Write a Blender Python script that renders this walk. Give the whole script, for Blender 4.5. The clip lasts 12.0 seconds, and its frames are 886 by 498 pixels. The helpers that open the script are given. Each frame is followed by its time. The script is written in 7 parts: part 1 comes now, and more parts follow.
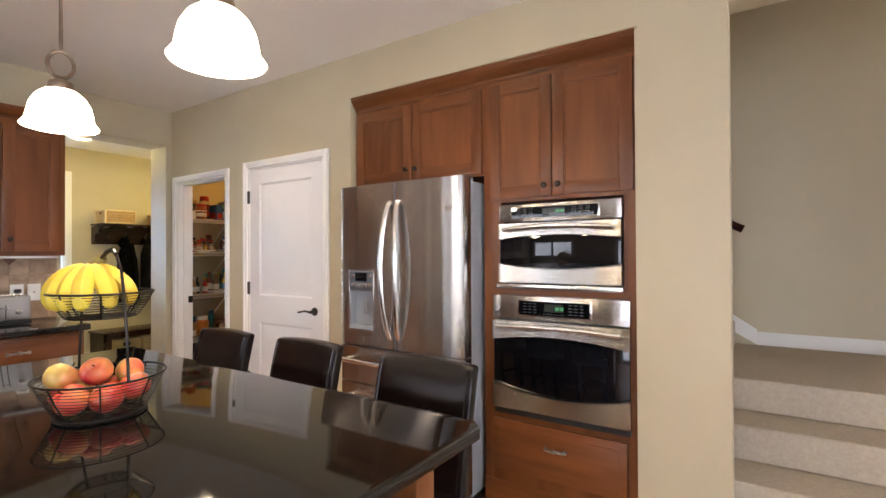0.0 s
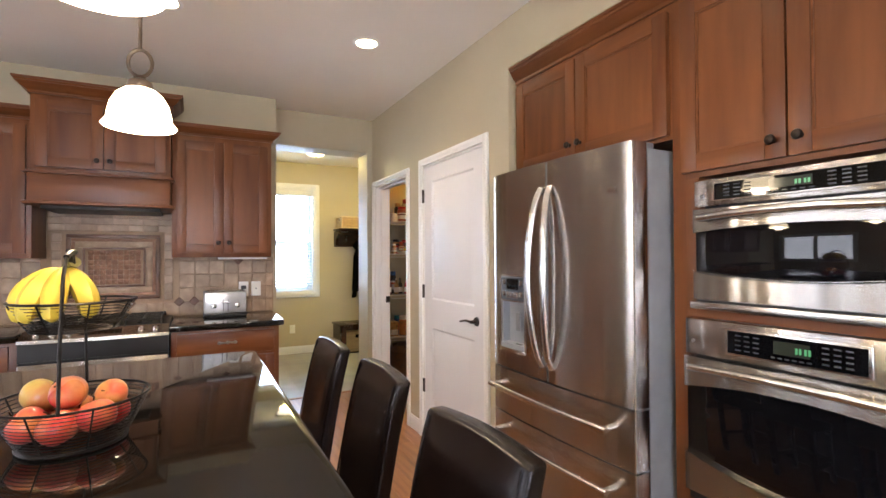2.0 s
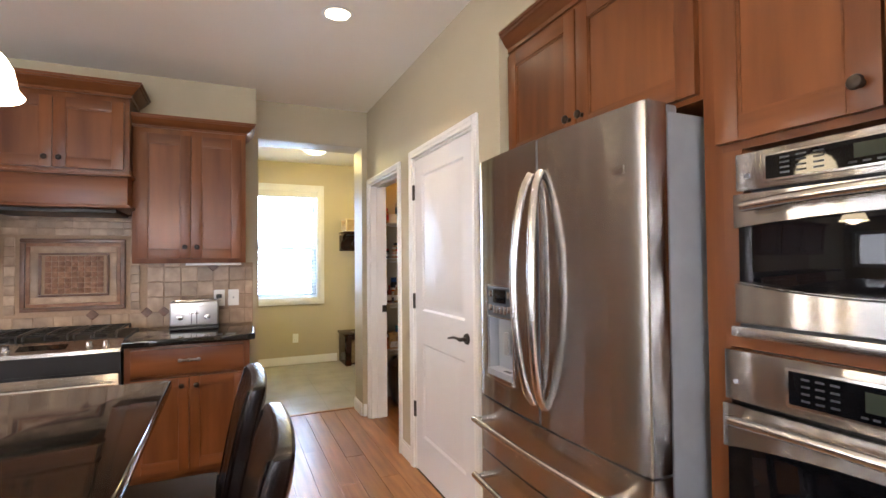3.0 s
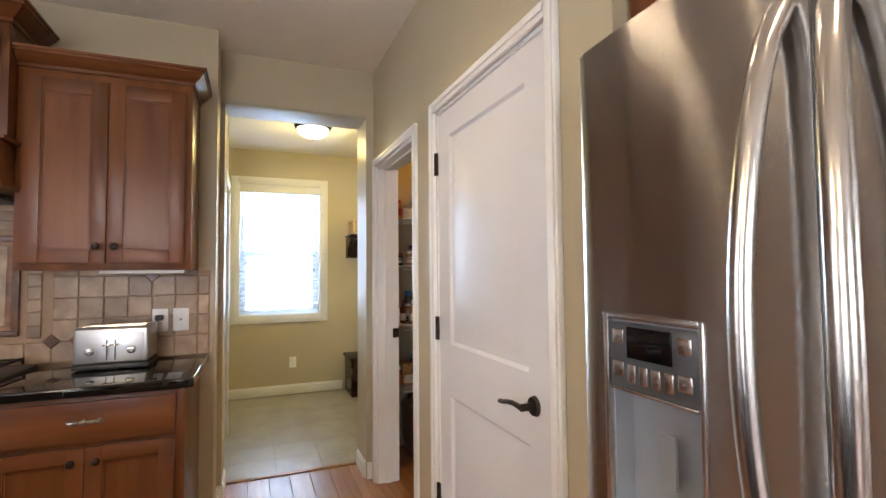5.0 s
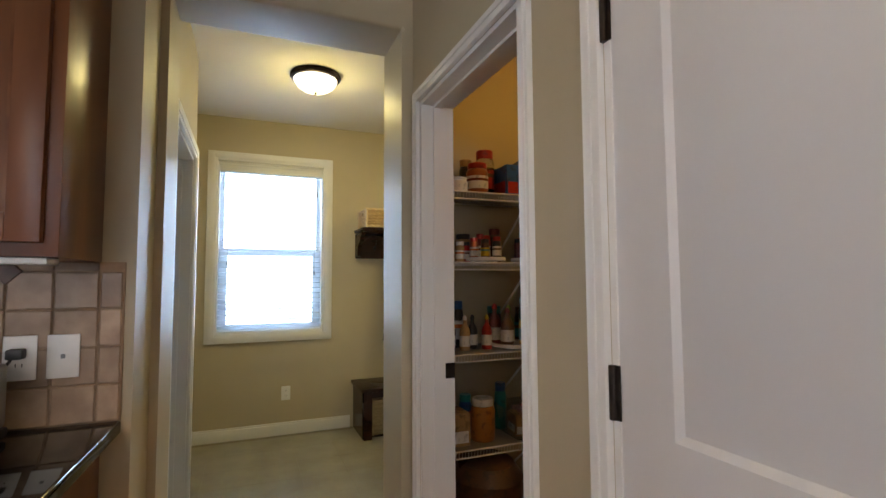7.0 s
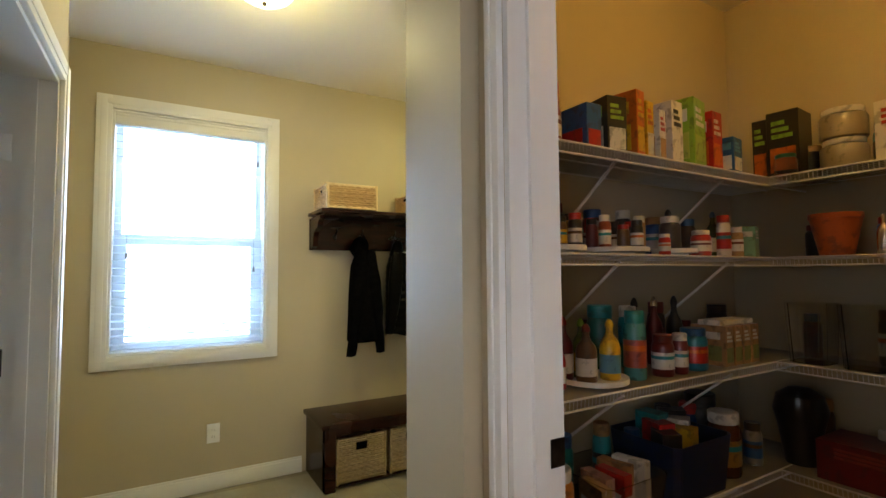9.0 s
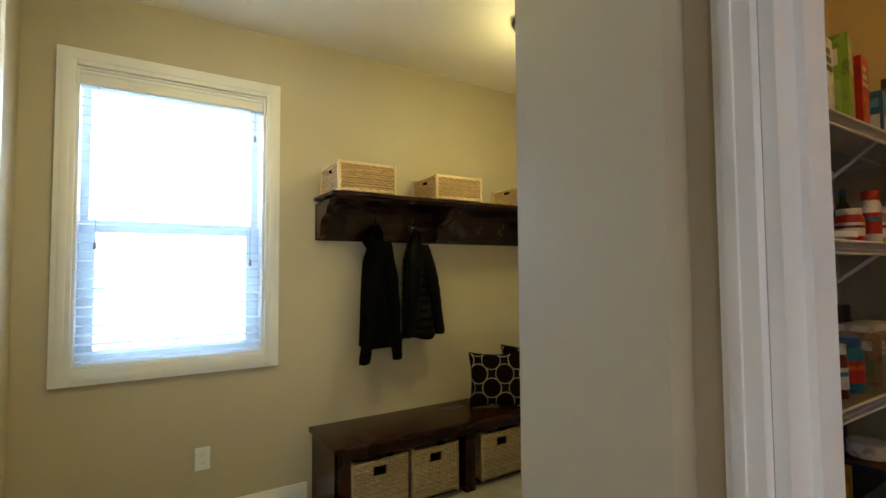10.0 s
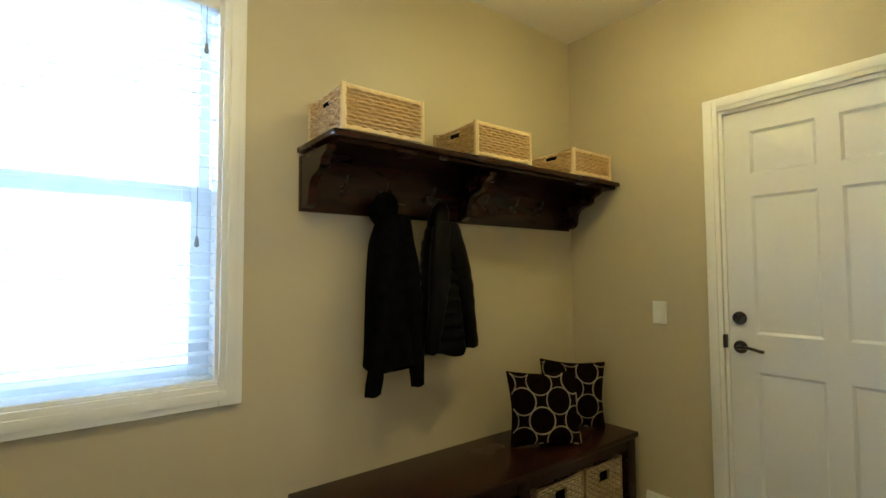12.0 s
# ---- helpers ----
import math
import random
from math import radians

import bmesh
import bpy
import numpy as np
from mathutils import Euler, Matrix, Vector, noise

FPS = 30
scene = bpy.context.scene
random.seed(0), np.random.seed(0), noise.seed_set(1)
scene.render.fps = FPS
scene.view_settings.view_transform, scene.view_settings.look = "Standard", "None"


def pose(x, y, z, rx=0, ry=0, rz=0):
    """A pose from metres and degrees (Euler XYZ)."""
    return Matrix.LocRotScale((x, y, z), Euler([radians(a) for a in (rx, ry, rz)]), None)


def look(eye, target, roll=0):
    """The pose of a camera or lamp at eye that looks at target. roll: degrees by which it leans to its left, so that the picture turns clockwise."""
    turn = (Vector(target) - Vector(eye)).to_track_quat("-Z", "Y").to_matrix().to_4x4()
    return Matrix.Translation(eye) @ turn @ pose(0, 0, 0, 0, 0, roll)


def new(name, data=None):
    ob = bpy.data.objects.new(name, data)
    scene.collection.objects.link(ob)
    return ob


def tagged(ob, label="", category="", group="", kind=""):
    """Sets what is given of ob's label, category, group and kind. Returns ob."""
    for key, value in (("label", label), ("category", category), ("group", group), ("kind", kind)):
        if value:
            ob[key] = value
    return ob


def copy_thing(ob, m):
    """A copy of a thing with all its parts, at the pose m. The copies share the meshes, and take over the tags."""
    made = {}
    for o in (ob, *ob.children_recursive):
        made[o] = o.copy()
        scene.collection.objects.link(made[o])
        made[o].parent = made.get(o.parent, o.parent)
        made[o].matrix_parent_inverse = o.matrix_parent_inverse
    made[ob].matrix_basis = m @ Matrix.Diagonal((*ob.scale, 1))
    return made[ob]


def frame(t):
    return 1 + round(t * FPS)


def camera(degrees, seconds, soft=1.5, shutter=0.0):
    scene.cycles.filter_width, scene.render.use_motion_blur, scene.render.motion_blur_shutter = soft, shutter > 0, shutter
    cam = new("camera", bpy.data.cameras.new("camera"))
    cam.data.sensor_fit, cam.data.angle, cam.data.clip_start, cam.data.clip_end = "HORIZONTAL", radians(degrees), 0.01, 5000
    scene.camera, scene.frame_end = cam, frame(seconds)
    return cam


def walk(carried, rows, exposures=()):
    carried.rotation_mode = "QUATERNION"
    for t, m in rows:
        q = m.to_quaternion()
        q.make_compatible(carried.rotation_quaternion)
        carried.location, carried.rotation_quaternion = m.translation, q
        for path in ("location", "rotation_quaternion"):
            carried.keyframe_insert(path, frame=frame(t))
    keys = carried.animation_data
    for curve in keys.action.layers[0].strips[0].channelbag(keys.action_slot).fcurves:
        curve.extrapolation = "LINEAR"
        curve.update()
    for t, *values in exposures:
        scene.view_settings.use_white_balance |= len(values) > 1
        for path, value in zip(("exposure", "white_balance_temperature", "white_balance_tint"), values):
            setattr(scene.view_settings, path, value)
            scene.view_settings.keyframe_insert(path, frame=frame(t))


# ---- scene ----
cam = camera(85.3, 12.0)
PATH = [
    (0, (-0.584, 0.462, 1.364), (-1.690, 2.128, 1.382), -0.3),
    (0.5, (-0.546, 0.648, 1.366), (-1.896, 2.116, 1.382), -0.4),
    (1, (-0.511, 0.834, 1.367), (-2.065, 2.092, 1.378), -0.5),
    (1.5, (-0.578, 1.039, 1.365), (-2.267, 2.11, 1.39), -0.4),
    (2, (-0.68, 1.243, 1.364), (-2.455, 2.165, 1.392), -0.3),
    (2.5, (-0.812, 1.472, 1.366), (-2.621, 2.326, 1.401), -0.4),
    (4.3, (-1.602, 1.961, 1.37), (-3.453, 2.716, 1.443), -0.6),
    (4.5, (-1.711, 1.98, 1.364), (-3.562, 2.733, 1.444), -0.5),
    (5, (-2.023, 2.037, 1.348), (-3.879, 2.779, 1.437), -0.5),
    (5.5, (-2.342, 2.097, 1.336), (-4.199, 2.832, 1.436), -0.6),
    (6, (-2.669, 2.119, 1.327), (-4.526, 2.854, 1.438), -0.4),
    (6.5, (-2.982, 2.129, 1.312), (-4.838, 2.866, 1.426), -0.4),
    (7, (-3.269, 2.163, 1.308), (-5.119, 2.911, 1.434), -0.3),
    (7.2, (-3.376, 2.162, 1.309), (-5.201, 2.936, 1.433), -0.4),
    (9, (-4.28, 2.177, 1.328), (-6.003, 3.186, 1.432), -0.4),
    (9.5, (-4.553, 2.18, 1.322), (-6.26, 3.217, 1.427), -0.4),
    (10, (-4.811, 2.193, 1.314), (-6.504, 3.252, 1.406), -0.4),
    (10.5, (-5.061, 2.246, 1.3), (-6.745, 3.321, 1.395), -0.5),
    (11, (-5.314, 2.288, 1.286), (-6.961, 3.418, 1.383), -0.5),
    (11.5, (-5.56, 2.321, 1.271), (-7.164, 3.512, 1.37), -0.4),
    (12, (-5.794, 2.349, 1.257), (-7.37, 3.576, 1.354), -0.3),
]
EXPOSURES = [(0.0, 0.22, 6150, 17), (2.5, 0.32, 6200, 17), (4.5, 0.31, 6320, 17), (5.0, 0.02, 6300, 16), (5.5, -0.19, 6250, 16), (6.0, -0.40, 6200, 16), (7.0, -0.70, 6150, 15), (9.0, -0.24, 5900, 12), (10.5, -0.40, 5870, 10), (12.0, -0.32, 5870, 10)]
walk(cam, [(t, look(eye, target, roll)) for t, eye, target, roll in PATH], EXPOSURES)

# ---- world, daylight and lamps ----
world = bpy.data.worlds.new("sky")
scene.world = world
world.use_nodes = True
wn = world.node_tree.nodes
sky = wn.new("ShaderNodeTexSky")
sky.sky_type, sky.sun_disc = "NISHITA", False
sky.sun_elevation, sky.sun_rotation = radians(40), radians(200)
world.node_tree.links.new(sky.outputs[0], wn["Background"].inputs[0])
wn["Background"].inputs[1].default_value = 0.12


def area_lamp(name, m, w, h, watts, colour, spread=180):
    d = bpy.data.lights.new(name, "AREA")
    d.shape, d.size, d.size_y, d.energy, d.color, d.spread = "RECTANGLE", w, h, watts, colour, radians(spread)
    ob = new(name, d)
    ob.matrix_world = m
    return ob


def point_lamp(name, p, watts, colour, r=0.04):
    d = bpy.data.lights.new(name, "POINT")
    d.energy, d.color, d.shadow_soft_size = watts, colour, r
    ob = new(name, d)
    ob.location = p
    return ob


DAY = (0.88, 0.94, 1.0)
MUD_DAY = (0.50, 0.74, 1.0)
WARM = (1.0, 0.78, 0.50)
area_lamp("daylight_mud_window", look((-8.0, 2.345, 1.6), (0, 2.345, 1.6)), 1.3, 1.9, 112, MUD_DAY)
area_lamp("daylight_back_window", look((-3.75, -3.0, 1.45), (-3.75, 5, 1.45)), 1.9, 1.6, 27, DAY)
# Patio door out of view, added as a second frontal light.
area_lamp("daylight_added_patio_door", look((-0.2, -3.0, 1.2), (-0.2, 5, 1.2)), 1.8, 2.0, 54, DAY)
# Fill from an added window at the unseen dining end.
area_lamp("daylight_added_side_window", look((3.2, 0.2, 1.4), (-5, 0.2, 1.4)), 2.4, 1.6, 114, DAY)
# No stair window is built; this lamp stands in for an unseen one.
area_lamp("daylight_stair_window", look((1.3, 4.0, 3.6), (-0.4, 3.6, 0.8)), 0.9, 0.9, 13, (1.0, 0.9, 0.76))

# ---- materials ----


def material(name, colour, rough=0.5, metal=0.0, colour2=None, scale=8.0, stretch=(1, 1, 1), detail=4.0, bump=0.0, bump_scale=60.0,
             spec=0.5, coat=0.0, vary=0.0, random_by=None, aniso=0.0, coords="Object", low=0.35, high=0.65, rough_vary=0.06, coat_rough=0.1):
    m = bpy.data.materials.new(name)
    m.use_nodes = True
    nt = m.node_tree
    n, l = nt.nodes, nt.links
    b = n["Principled BSDF"]
    b.inputs["Roughness"].default_value = rough
    b.inputs["Metallic"].default_value = metal
    b.inputs["Specular IOR Level"].default_value = spec
    b.inputs["Coat Weight"].default_value = coat
    b.inputs["Coat Roughness"].default_value = coat_rough
    if coords == "World":
        co, coords = n.new("ShaderNodeNewGeometry"), "Position"
    else:
        co = n.new("ShaderNodeTexCoord")
    mp = n.new("ShaderNodeMapping")
    mp.inputs["Scale"].default_value = stretch
    l.new(co.outputs[coords], mp.inputs[0])
    tex = n.new("ShaderNodeTexNoise")
    tex.inputs["Scale"].default_value, tex.inputs["Detail"].default_value = scale, detail
    l.new(mp.outputs[0], tex.inputs[0])
    ramp = n.new("ShaderNodeValToRGB")
    ramp.color_ramp.elements[0].position, ramp.color_ramp.elements[1].position = low, high
    ramp.color_ramp.elements[0].color = (*colour, 1)
    ramp.color_ramp.elements[1].color = (*(colour2 or [c * 1.12 for c in colour]), 1)
    l.new(tex.outputs[0], ramp.inputs[0])
    out = ramp.outputs[0]
    if vary:
        if random_by == "island":
            rnd = n.new("ShaderNodeNewGeometry").outputs["Random Per Island"]
        else:
            rnd = n.new("ShaderNodeObjectInfo").outputs["Random"]
        mr = n.new("ShaderNodeMapRange")
        mr.inputs["To Min"].default_value, mr.inputs["To Max"].default_value = 1 - vary, 1 + vary
        l.new(rnd, mr.inputs[0])
        mix = n.new("ShaderNodeMix")
        mix.data_type, mix.blend_type = "RGBA", "MULTIPLY"
        mix.inputs["Factor"].default_value = 1
        l.new(out, mix.inputs["A"])
        l.new(mr.outputs[0], mix.inputs["B"])
        out = mix.outputs["Result"]
        add = n.new("ShaderNodeVectorMath")
        add.operation = "ADD"
        l.new(co.outputs[coords], add.inputs[0])
        sc = n.new("ShaderNodeMath")
        sc.operation = "MULTIPLY"
        sc.inputs[1].default_value = 37.0
        l.new(rnd, sc.inputs[0])
        l.new(sc.outputs[0], add.inputs[1])
        l.new(add.outputs[0], mp.inputs[0])
    l.new(out, b.inputs["Base Color"])
    rr = n.new("ShaderNodeMapRange")
    rr.inputs["To Min"].default_value, rr.inputs["To Max"].default_value = max(0.0, rough - rough_vary), min(1.0, rough + rough_vary)
    big = n.new("ShaderNodeTexNoise")
    big.inputs["Scale"].default_value = 3.0
    l.new(co.outputs[coords], big.inputs[0])
    l.new(big.outputs[0], rr.inputs[0])
    l.new(rr.outputs[0], b.inputs["Roughness"])
    if bump:
        bt = n.new("ShaderNodeTexNoise")
        bt.inputs["Scale"].default_value, bt.inputs["Detail"].default_value = bump_scale, 3.0
        l.new(mp.outputs[0] if stretch != (1, 1, 1) else co.outputs[coords], bt.inputs[0])
        bp = n.new("ShaderNodeBump")
        bp.inputs["Strength"].default_value, bp.inputs["Distance"].default_value = bump, 0.002
        l.new(bt.outputs[0], bp.inputs["Height"])
        l.new(bp.outputs[0], b.inputs["Normal"])
    if aniso:
        b.inputs["Anisotropic"].default_value = aniso
        b.inputs["Anisotropic Rotation"].default_value = 0.25
        tg = n.new("ShaderNodeTangent")
        tg.direction_type, tg.axis = "RADIAL", "Z"
        l.new(tg.outputs[0], b.inputs["Tangent"])
    return m


def glow(name, colour, strength, base=(0.9, 0.88, 0.82)):
    m = bpy.data.materials.new(name)
    m.use_nodes = True
    b = m.node_tree.nodes["Principled BSDF"]
    b.inputs["Base Color"].default_value = (*base, 1)
    b.inputs["Emission Color"].default_value = (*colour, 1)
    b.inputs["Emission Strength"].default_value = strength
    b.inputs["Roughness"].default_value = 0.3
    return m


def glass_material(name, colour=(1, 1, 1), rough=0.0):
    m = bpy.data.materials.new(name)
    m.use_nodes = True
    b = m.node_tree.nodes["Principled BSDF"]
    b.inputs["Base Color"].default_value = (*colour, 1)
    b.inputs["Transmission Weight"].default_value = 1
    b.inputs["Roughness"].default_value = rough
    b.inputs["IOR"].default_value = 1.45
    return m


M_WALL = material("khaki_wall_paint", (0.485, 0.415, 0.275), 0.46, colour2=(0.515, 0.44, 0.295), scale=2.0, bump=0.10, bump_scale=220, spec=0.45)
M_CEIL = material("ceiling_paint", (0.84, 0.79, 0.70), 0.9, colour2=(0.865, 0.815, 0.73), scale=1.5, bump=0.15, bump_scale=160, spec=0.2)
M_TRIM = material("white_trim_paint", (0.78, 0.76, 0.72), 0.38, scale=3, colour2=(0.82, 0.80, 0.76), bump=0.03, bump_scale=90)
M_DOOR = material("white_door_paint", (0.71, 0.695, 0.69), 0.34, scale=2.5, colour2=(0.73, 0.715, 0.71), bump=0.015, bump_scale=70)
M_WOOD = material("cherry_cabinet_wood", (0.092, 0.0275, 0.0080), 0.34, spec=0.28, colour2=(0.210, 0.074, 0.0225), scale=2.6, stretch=(4, 4, 0.5), detail=7, bump=0.05,
                  bump_scale=14, coat=0.14, coat_rough=0.24, low=0.25, high=0.75, vary=0.10, random_by="object")
M_WOODH = material("cherry_wood_rails", (0.092, 0.0275, 0.0080), 0.34, spec=0.28, colour2=(0.205, 0.072, 0.022), scale=3.2, stretch=(0.45, 5, 5), detail=7, bump=0.05,
                   bump_scale=14, coat=0.14, coat_rough=0.24, low=0.25, high=0.75)
M_DARK = material("dark_stained_wood", (0.013, 0.0035, 0.0020), 0.26, colour2=(0.032, 0.0085, 0.0038), scale=4.0, stretch=(1, 7, 7), detail=6, bump=0.04, bump_scale=12, coat=0.04, coat_rough=0.15, spec=0.25)
M_BRONZE = material("oil_rubbed_bronze", (0.030, 0.022, 0.018), 0.35, 0.85, colour2=(0.06, 0.045, 0.035), scale=30)
M_PEND = material("brushed_bronze", (0.17, 0.13, 0.095), 0.38, 0.9, colour2=(0.22, 0.17, 0.13), scale=25)
M_PEWTER = material("antique_pewter", (0.36, 0.33, 0.29), 0.32, 0.95, colour2=(0.20, 0.18, 0.155), scale=90)
M_STEEL = material("brushed_stainless", (0.52, 0.495, 0.465), 0.25, 1.0, colour2=(0.50, 0.48, 0.46), scale=3.0, stretch=(1, 1, 90), aniso=1.0, rough_vary=0.04)
sn = M_STEEL.node_tree
wave_map, wave, wave_bump, wave_co = (sn.nodes.new("ShaderNode" + k) for k in ("Mapping", "TexNoise", "Bump", "TexCoord"))
wave_map.inputs["Scale"].default_value = (1, 1, 0.012)
wave.inputs["Scale"].default_value, wave.inputs["Detail"].default_value = 11.0, 1.0
wave_bump.inputs["Strength"].default_value, wave_bump.inputs["Distance"].default_value = 1.0, 0.0034
sn.links.new(wave_co.outputs["Object"], wave_map.inputs[0])
sn.links.new(wave_map.outputs[0], wave.inputs[0])
sn.links.new(wave.outputs[0], wave_bump.inputs["Height"])
sn.links.new(wave_bump.outputs[0], sn.nodes["Principled BSDF"].inputs["Normal"])
M_TOAST = material("toaster_front_steel", (0.44, 0.43, 0.42), 0.30, 0.95, scale=5, stretch=(1, 1, 60))
M_CHROME = material("polished_steel", (0.62, 0.60, 0.57), 0.23, 1.0, scale=20, rough_vary=0.03)
M_GREY = material("grey_enamel", (0.23, 0.24, 0.25), 0.45, scale=12, colour2=(0.26, 0.27, 0.28), bump=0.1, bump_scale=300)
M_BLACK = material("black_plastic", (0.012, 0.012, 0.013), 0.4, scale=20)
M_OVENGL = material("black_oven_glass", (0.004, 0.004, 0.005), 0.03, scale=4, spec=0.42, rough_vary=0.01)
M_GRANITE = material("black_granite", (0.004, 0.0036, 0.0034), 0.05, colour2=(0.024, 0.020, 0.018), scale=260, detail=6, low=0.45, high=0.8, spec=0.55, rough_vary=0.015)
M_LEATHER = material("dark_brown_leather", (0.0045, 0.0026, 0.0024), 0.25, colour2=(0.009, 0.0055, 0.005), scale=30, bump=0.10, bump_scale=200, spec=0.30, rough_vary=0.05)
M_PLANK = material("hand_scraped_wood_floor", (0.190, 0.070, 0.020), 0.32, colour2=(0.39, 0.170, 0.052), scale=4.0, stretch=(0.6, 8, 8), detail=7, bump=0.10,
                   bump_scale=9, vary=0.22, random_by="object", low=0.25, high=0.75, coat=0.15, coat_rough=0.2)
M_SUB = material("floor_joint", (0.04, 0.02, 0.012), 0.8)
M_VINYL = material("stone_look_vinyl", (0.25, 0.225, 0.165), 0.34, colour2=(0.35, 0.32, 0.25), scale=4.5, detail=8, bump=0.06, bump_scale=22, coords="World", low=0.3, high=0.7)
M_GROUT = material("grout", (0.34, 0.23, 0.145), 0.9, scale=60)
M_TILE = material("tumbled_travertine", (0.27, 0.175, 0.108), 0.42, colour2=(0.47, 0.335, 0.215), scale=13, detail=9, bump=0.45, bump_scale=34, vary=0.26, random_by="object", low=0.3, high=0.72)
M_ACCENT = material("brown_accent_tile", (0.10, 0.045, 0.024), 0.33, colour2=(0.17, 0.08, 0.042), scale=14, bump=0.2, bump_scale=60)
M_DECO = material("relief_mosaic_stone", (0.22, 0.095, 0.045), 0.40, colour2=(0.34, 0.170, 0.088), scale=20, bump=0.3, bump_scale=70, vary=0.15, random_by="object")
M_CARPET = material("beige_carpet", (0.43, 0.36, 0.275), 0.95, colour2=(0.48, 0.41, 0.32), scale=60, bump=0.35, bump_scale=300, spec=0.1)
M_WHITEPL = material("white_plastic", (0.76, 0.75, 0.72), 0.35, scale=10)
M_DISP = material("dispenser_grey", (0.34, 0.36, 0.39), 0.35, 0.35, colour2=(0.37, 0.39, 0.42), scale=6)
M_DPANEL = material("dispenser_dark_panel", (0.13, 0.135, 0.14), 0.35, 0.7, scale=8)
M_WIRE = material("white_coated_wire", (0.72, 0.70, 0.66), 0.4, scale=20)
M_BLKWIRE = material("black_wire", (0.018, 0.015, 0.014), 0.35, 0.6, scale=30)
M_VJOINT = material("vinyl_joint", (0.24, 0.215, 0.16), 0.5, scale=20)
M_SHADE = glow("glowing_alabaster_glass", (1.0, 0.80, 0.48), 16.0)
M_CANL = glow("downlight_lens", (1.0, 0.82, 0.52), 30.0)
M_DOME = glow("glowing_dome_glass", (1.0, 0.88, 0.62), 4.5)
M_GLASS = glass_material("window_glass")
M_CLEAR = glass_material("clear_plastic", (0.93, 0.93, 0.92), 0.08)
M_WICKER = material("natural_wicker", (0.42, 0.26, 0.10), 0.55, colour2=(0.60, 0.41, 0.19), scale=30, stretch=(1, 1, 6), bump=0.4, bump_scale=120, vary=0.14, random_by="island")
M_CANE = material("pale_cane", (0.60, 0.44, 0.22), 0.5, colour2=(0.70, 0.54, 0.30), scale=12, stretch=(3, 3, 1), bump=0.15, bump_scale=60)
M_SEAGR = material("seagrass_weave", (0.27, 0.19, 0.10), 0.7, colour2=(0.40, 0.30, 0.17), scale=40, bump=0.5, bump_scale=160, vary=0.16, random_by="island")
M_COAT = material("black_cloth", (0.0025, 0.0025, 0.003), 1.0, colour2=(0.005, 0.005, 0.006), scale=30, bump=0.5, bump_scale=90, spec=0.03)
M_PUFF = material("black_nylon", (0.0015, 0.0015, 0.0017), 0.36, colour2=(0.003, 0.003, 0.0033), scale=20, spec=0.5, bump=0.4, bump_scale=40)
M_PILLOW = material("dark_brown_fabric", (0.004, 0.002, 0.0018), 0.9, colour2=(0.008, 0.0045, 0.0035), spec=0.06, scale=50, bump=0.3, bump_scale=300)
M_CREAMTH = material("cream_embroidery", (0.26, 0.215, 0.15), 0.7, scale=80, bump=0.3, bump_scale=300)
M_BLIND = material("white_blind_slat", (0.78, 0.80, 0.82), 0.45, scale=10)
for cloth, ior in ((M_COAT, 1.05), (M_PUFF, 1.17), (M_PILLOW, 1.10)):
    cloth.node_tree.nodes["Principled BSDF"].inputs["IOR"].default_value = ior
bn = M_BLIND.node_tree
thin = bn.nodes.new("ShaderNodeBsdfTranslucent")
thin.inputs["Color"].default_value = (0.88, 0.92, 0.96, 1)
blend = bn.nodes.new("ShaderNodeMixShader")
blend.inputs[0].default_value = 0.75
bn.links.new(bn.nodes["Principled BSDF"].outputs[0], blend.inputs[1])
bn.links.new(thin.outputs[0], blend.inputs[2])
bn.links.new(blend.outputs[0], bn.nodes["Material Output"].inputs[0])
M_VINYLW = material("white_window_vinyl", (0.74, 0.78, 0.82), 0.4, scale=6)

# ---- mesh helpers ----


def box(bm, a, b, bev=0.0, seg=2):
    r = bmesh.ops.create_cube(bm, size=1)
    vs = r["verts"]
    for v in vs:
        v.co = Vector([(a[i] + b[i]) / 2 + v.co[i] * abs(b[i] - a[i]) for i in range(3)])
    if bev:
        es = list({e for v in vs for e in v.link_edges})
        bmesh.ops.bevel(bm, geom=es, offset=bev, segments=seg, affect="EDGES", profile=0.6)
    return bm


def boxes(*items, bev=0.0, seg=2):
    bm = bmesh.new()
    for a, b in items:
        box(bm, a, b, bev, seg)
    return bm


def cyl(bm, p, r, h, axis="z", seg=24, r2=None, bev=0.0):
    m = {"z": Matrix(), "x": pose(0, 0, 0, 0, 90, 0), "y": pose(0, 0, 0, -90, 0, 0)}[axis]
    d = bmesh.ops.create_cone(bm, cap_ends=True, segments=seg, radius1=r, radius2=r if r2 is None else r2, depth=h,
                              matrix=Matrix.Translation(p) @ m @ Matrix.Translation((0, 0, h / 2)))
    if bev:
        es = [e for e in {e for v in d["verts"] for e in v.link_edges} if any(len(f.verts) > 4 for f in e.link_faces)]
        bmesh.ops.bevel(bm, geom=es, offset=bev, segments=2, affect="EDGES")
    return bm


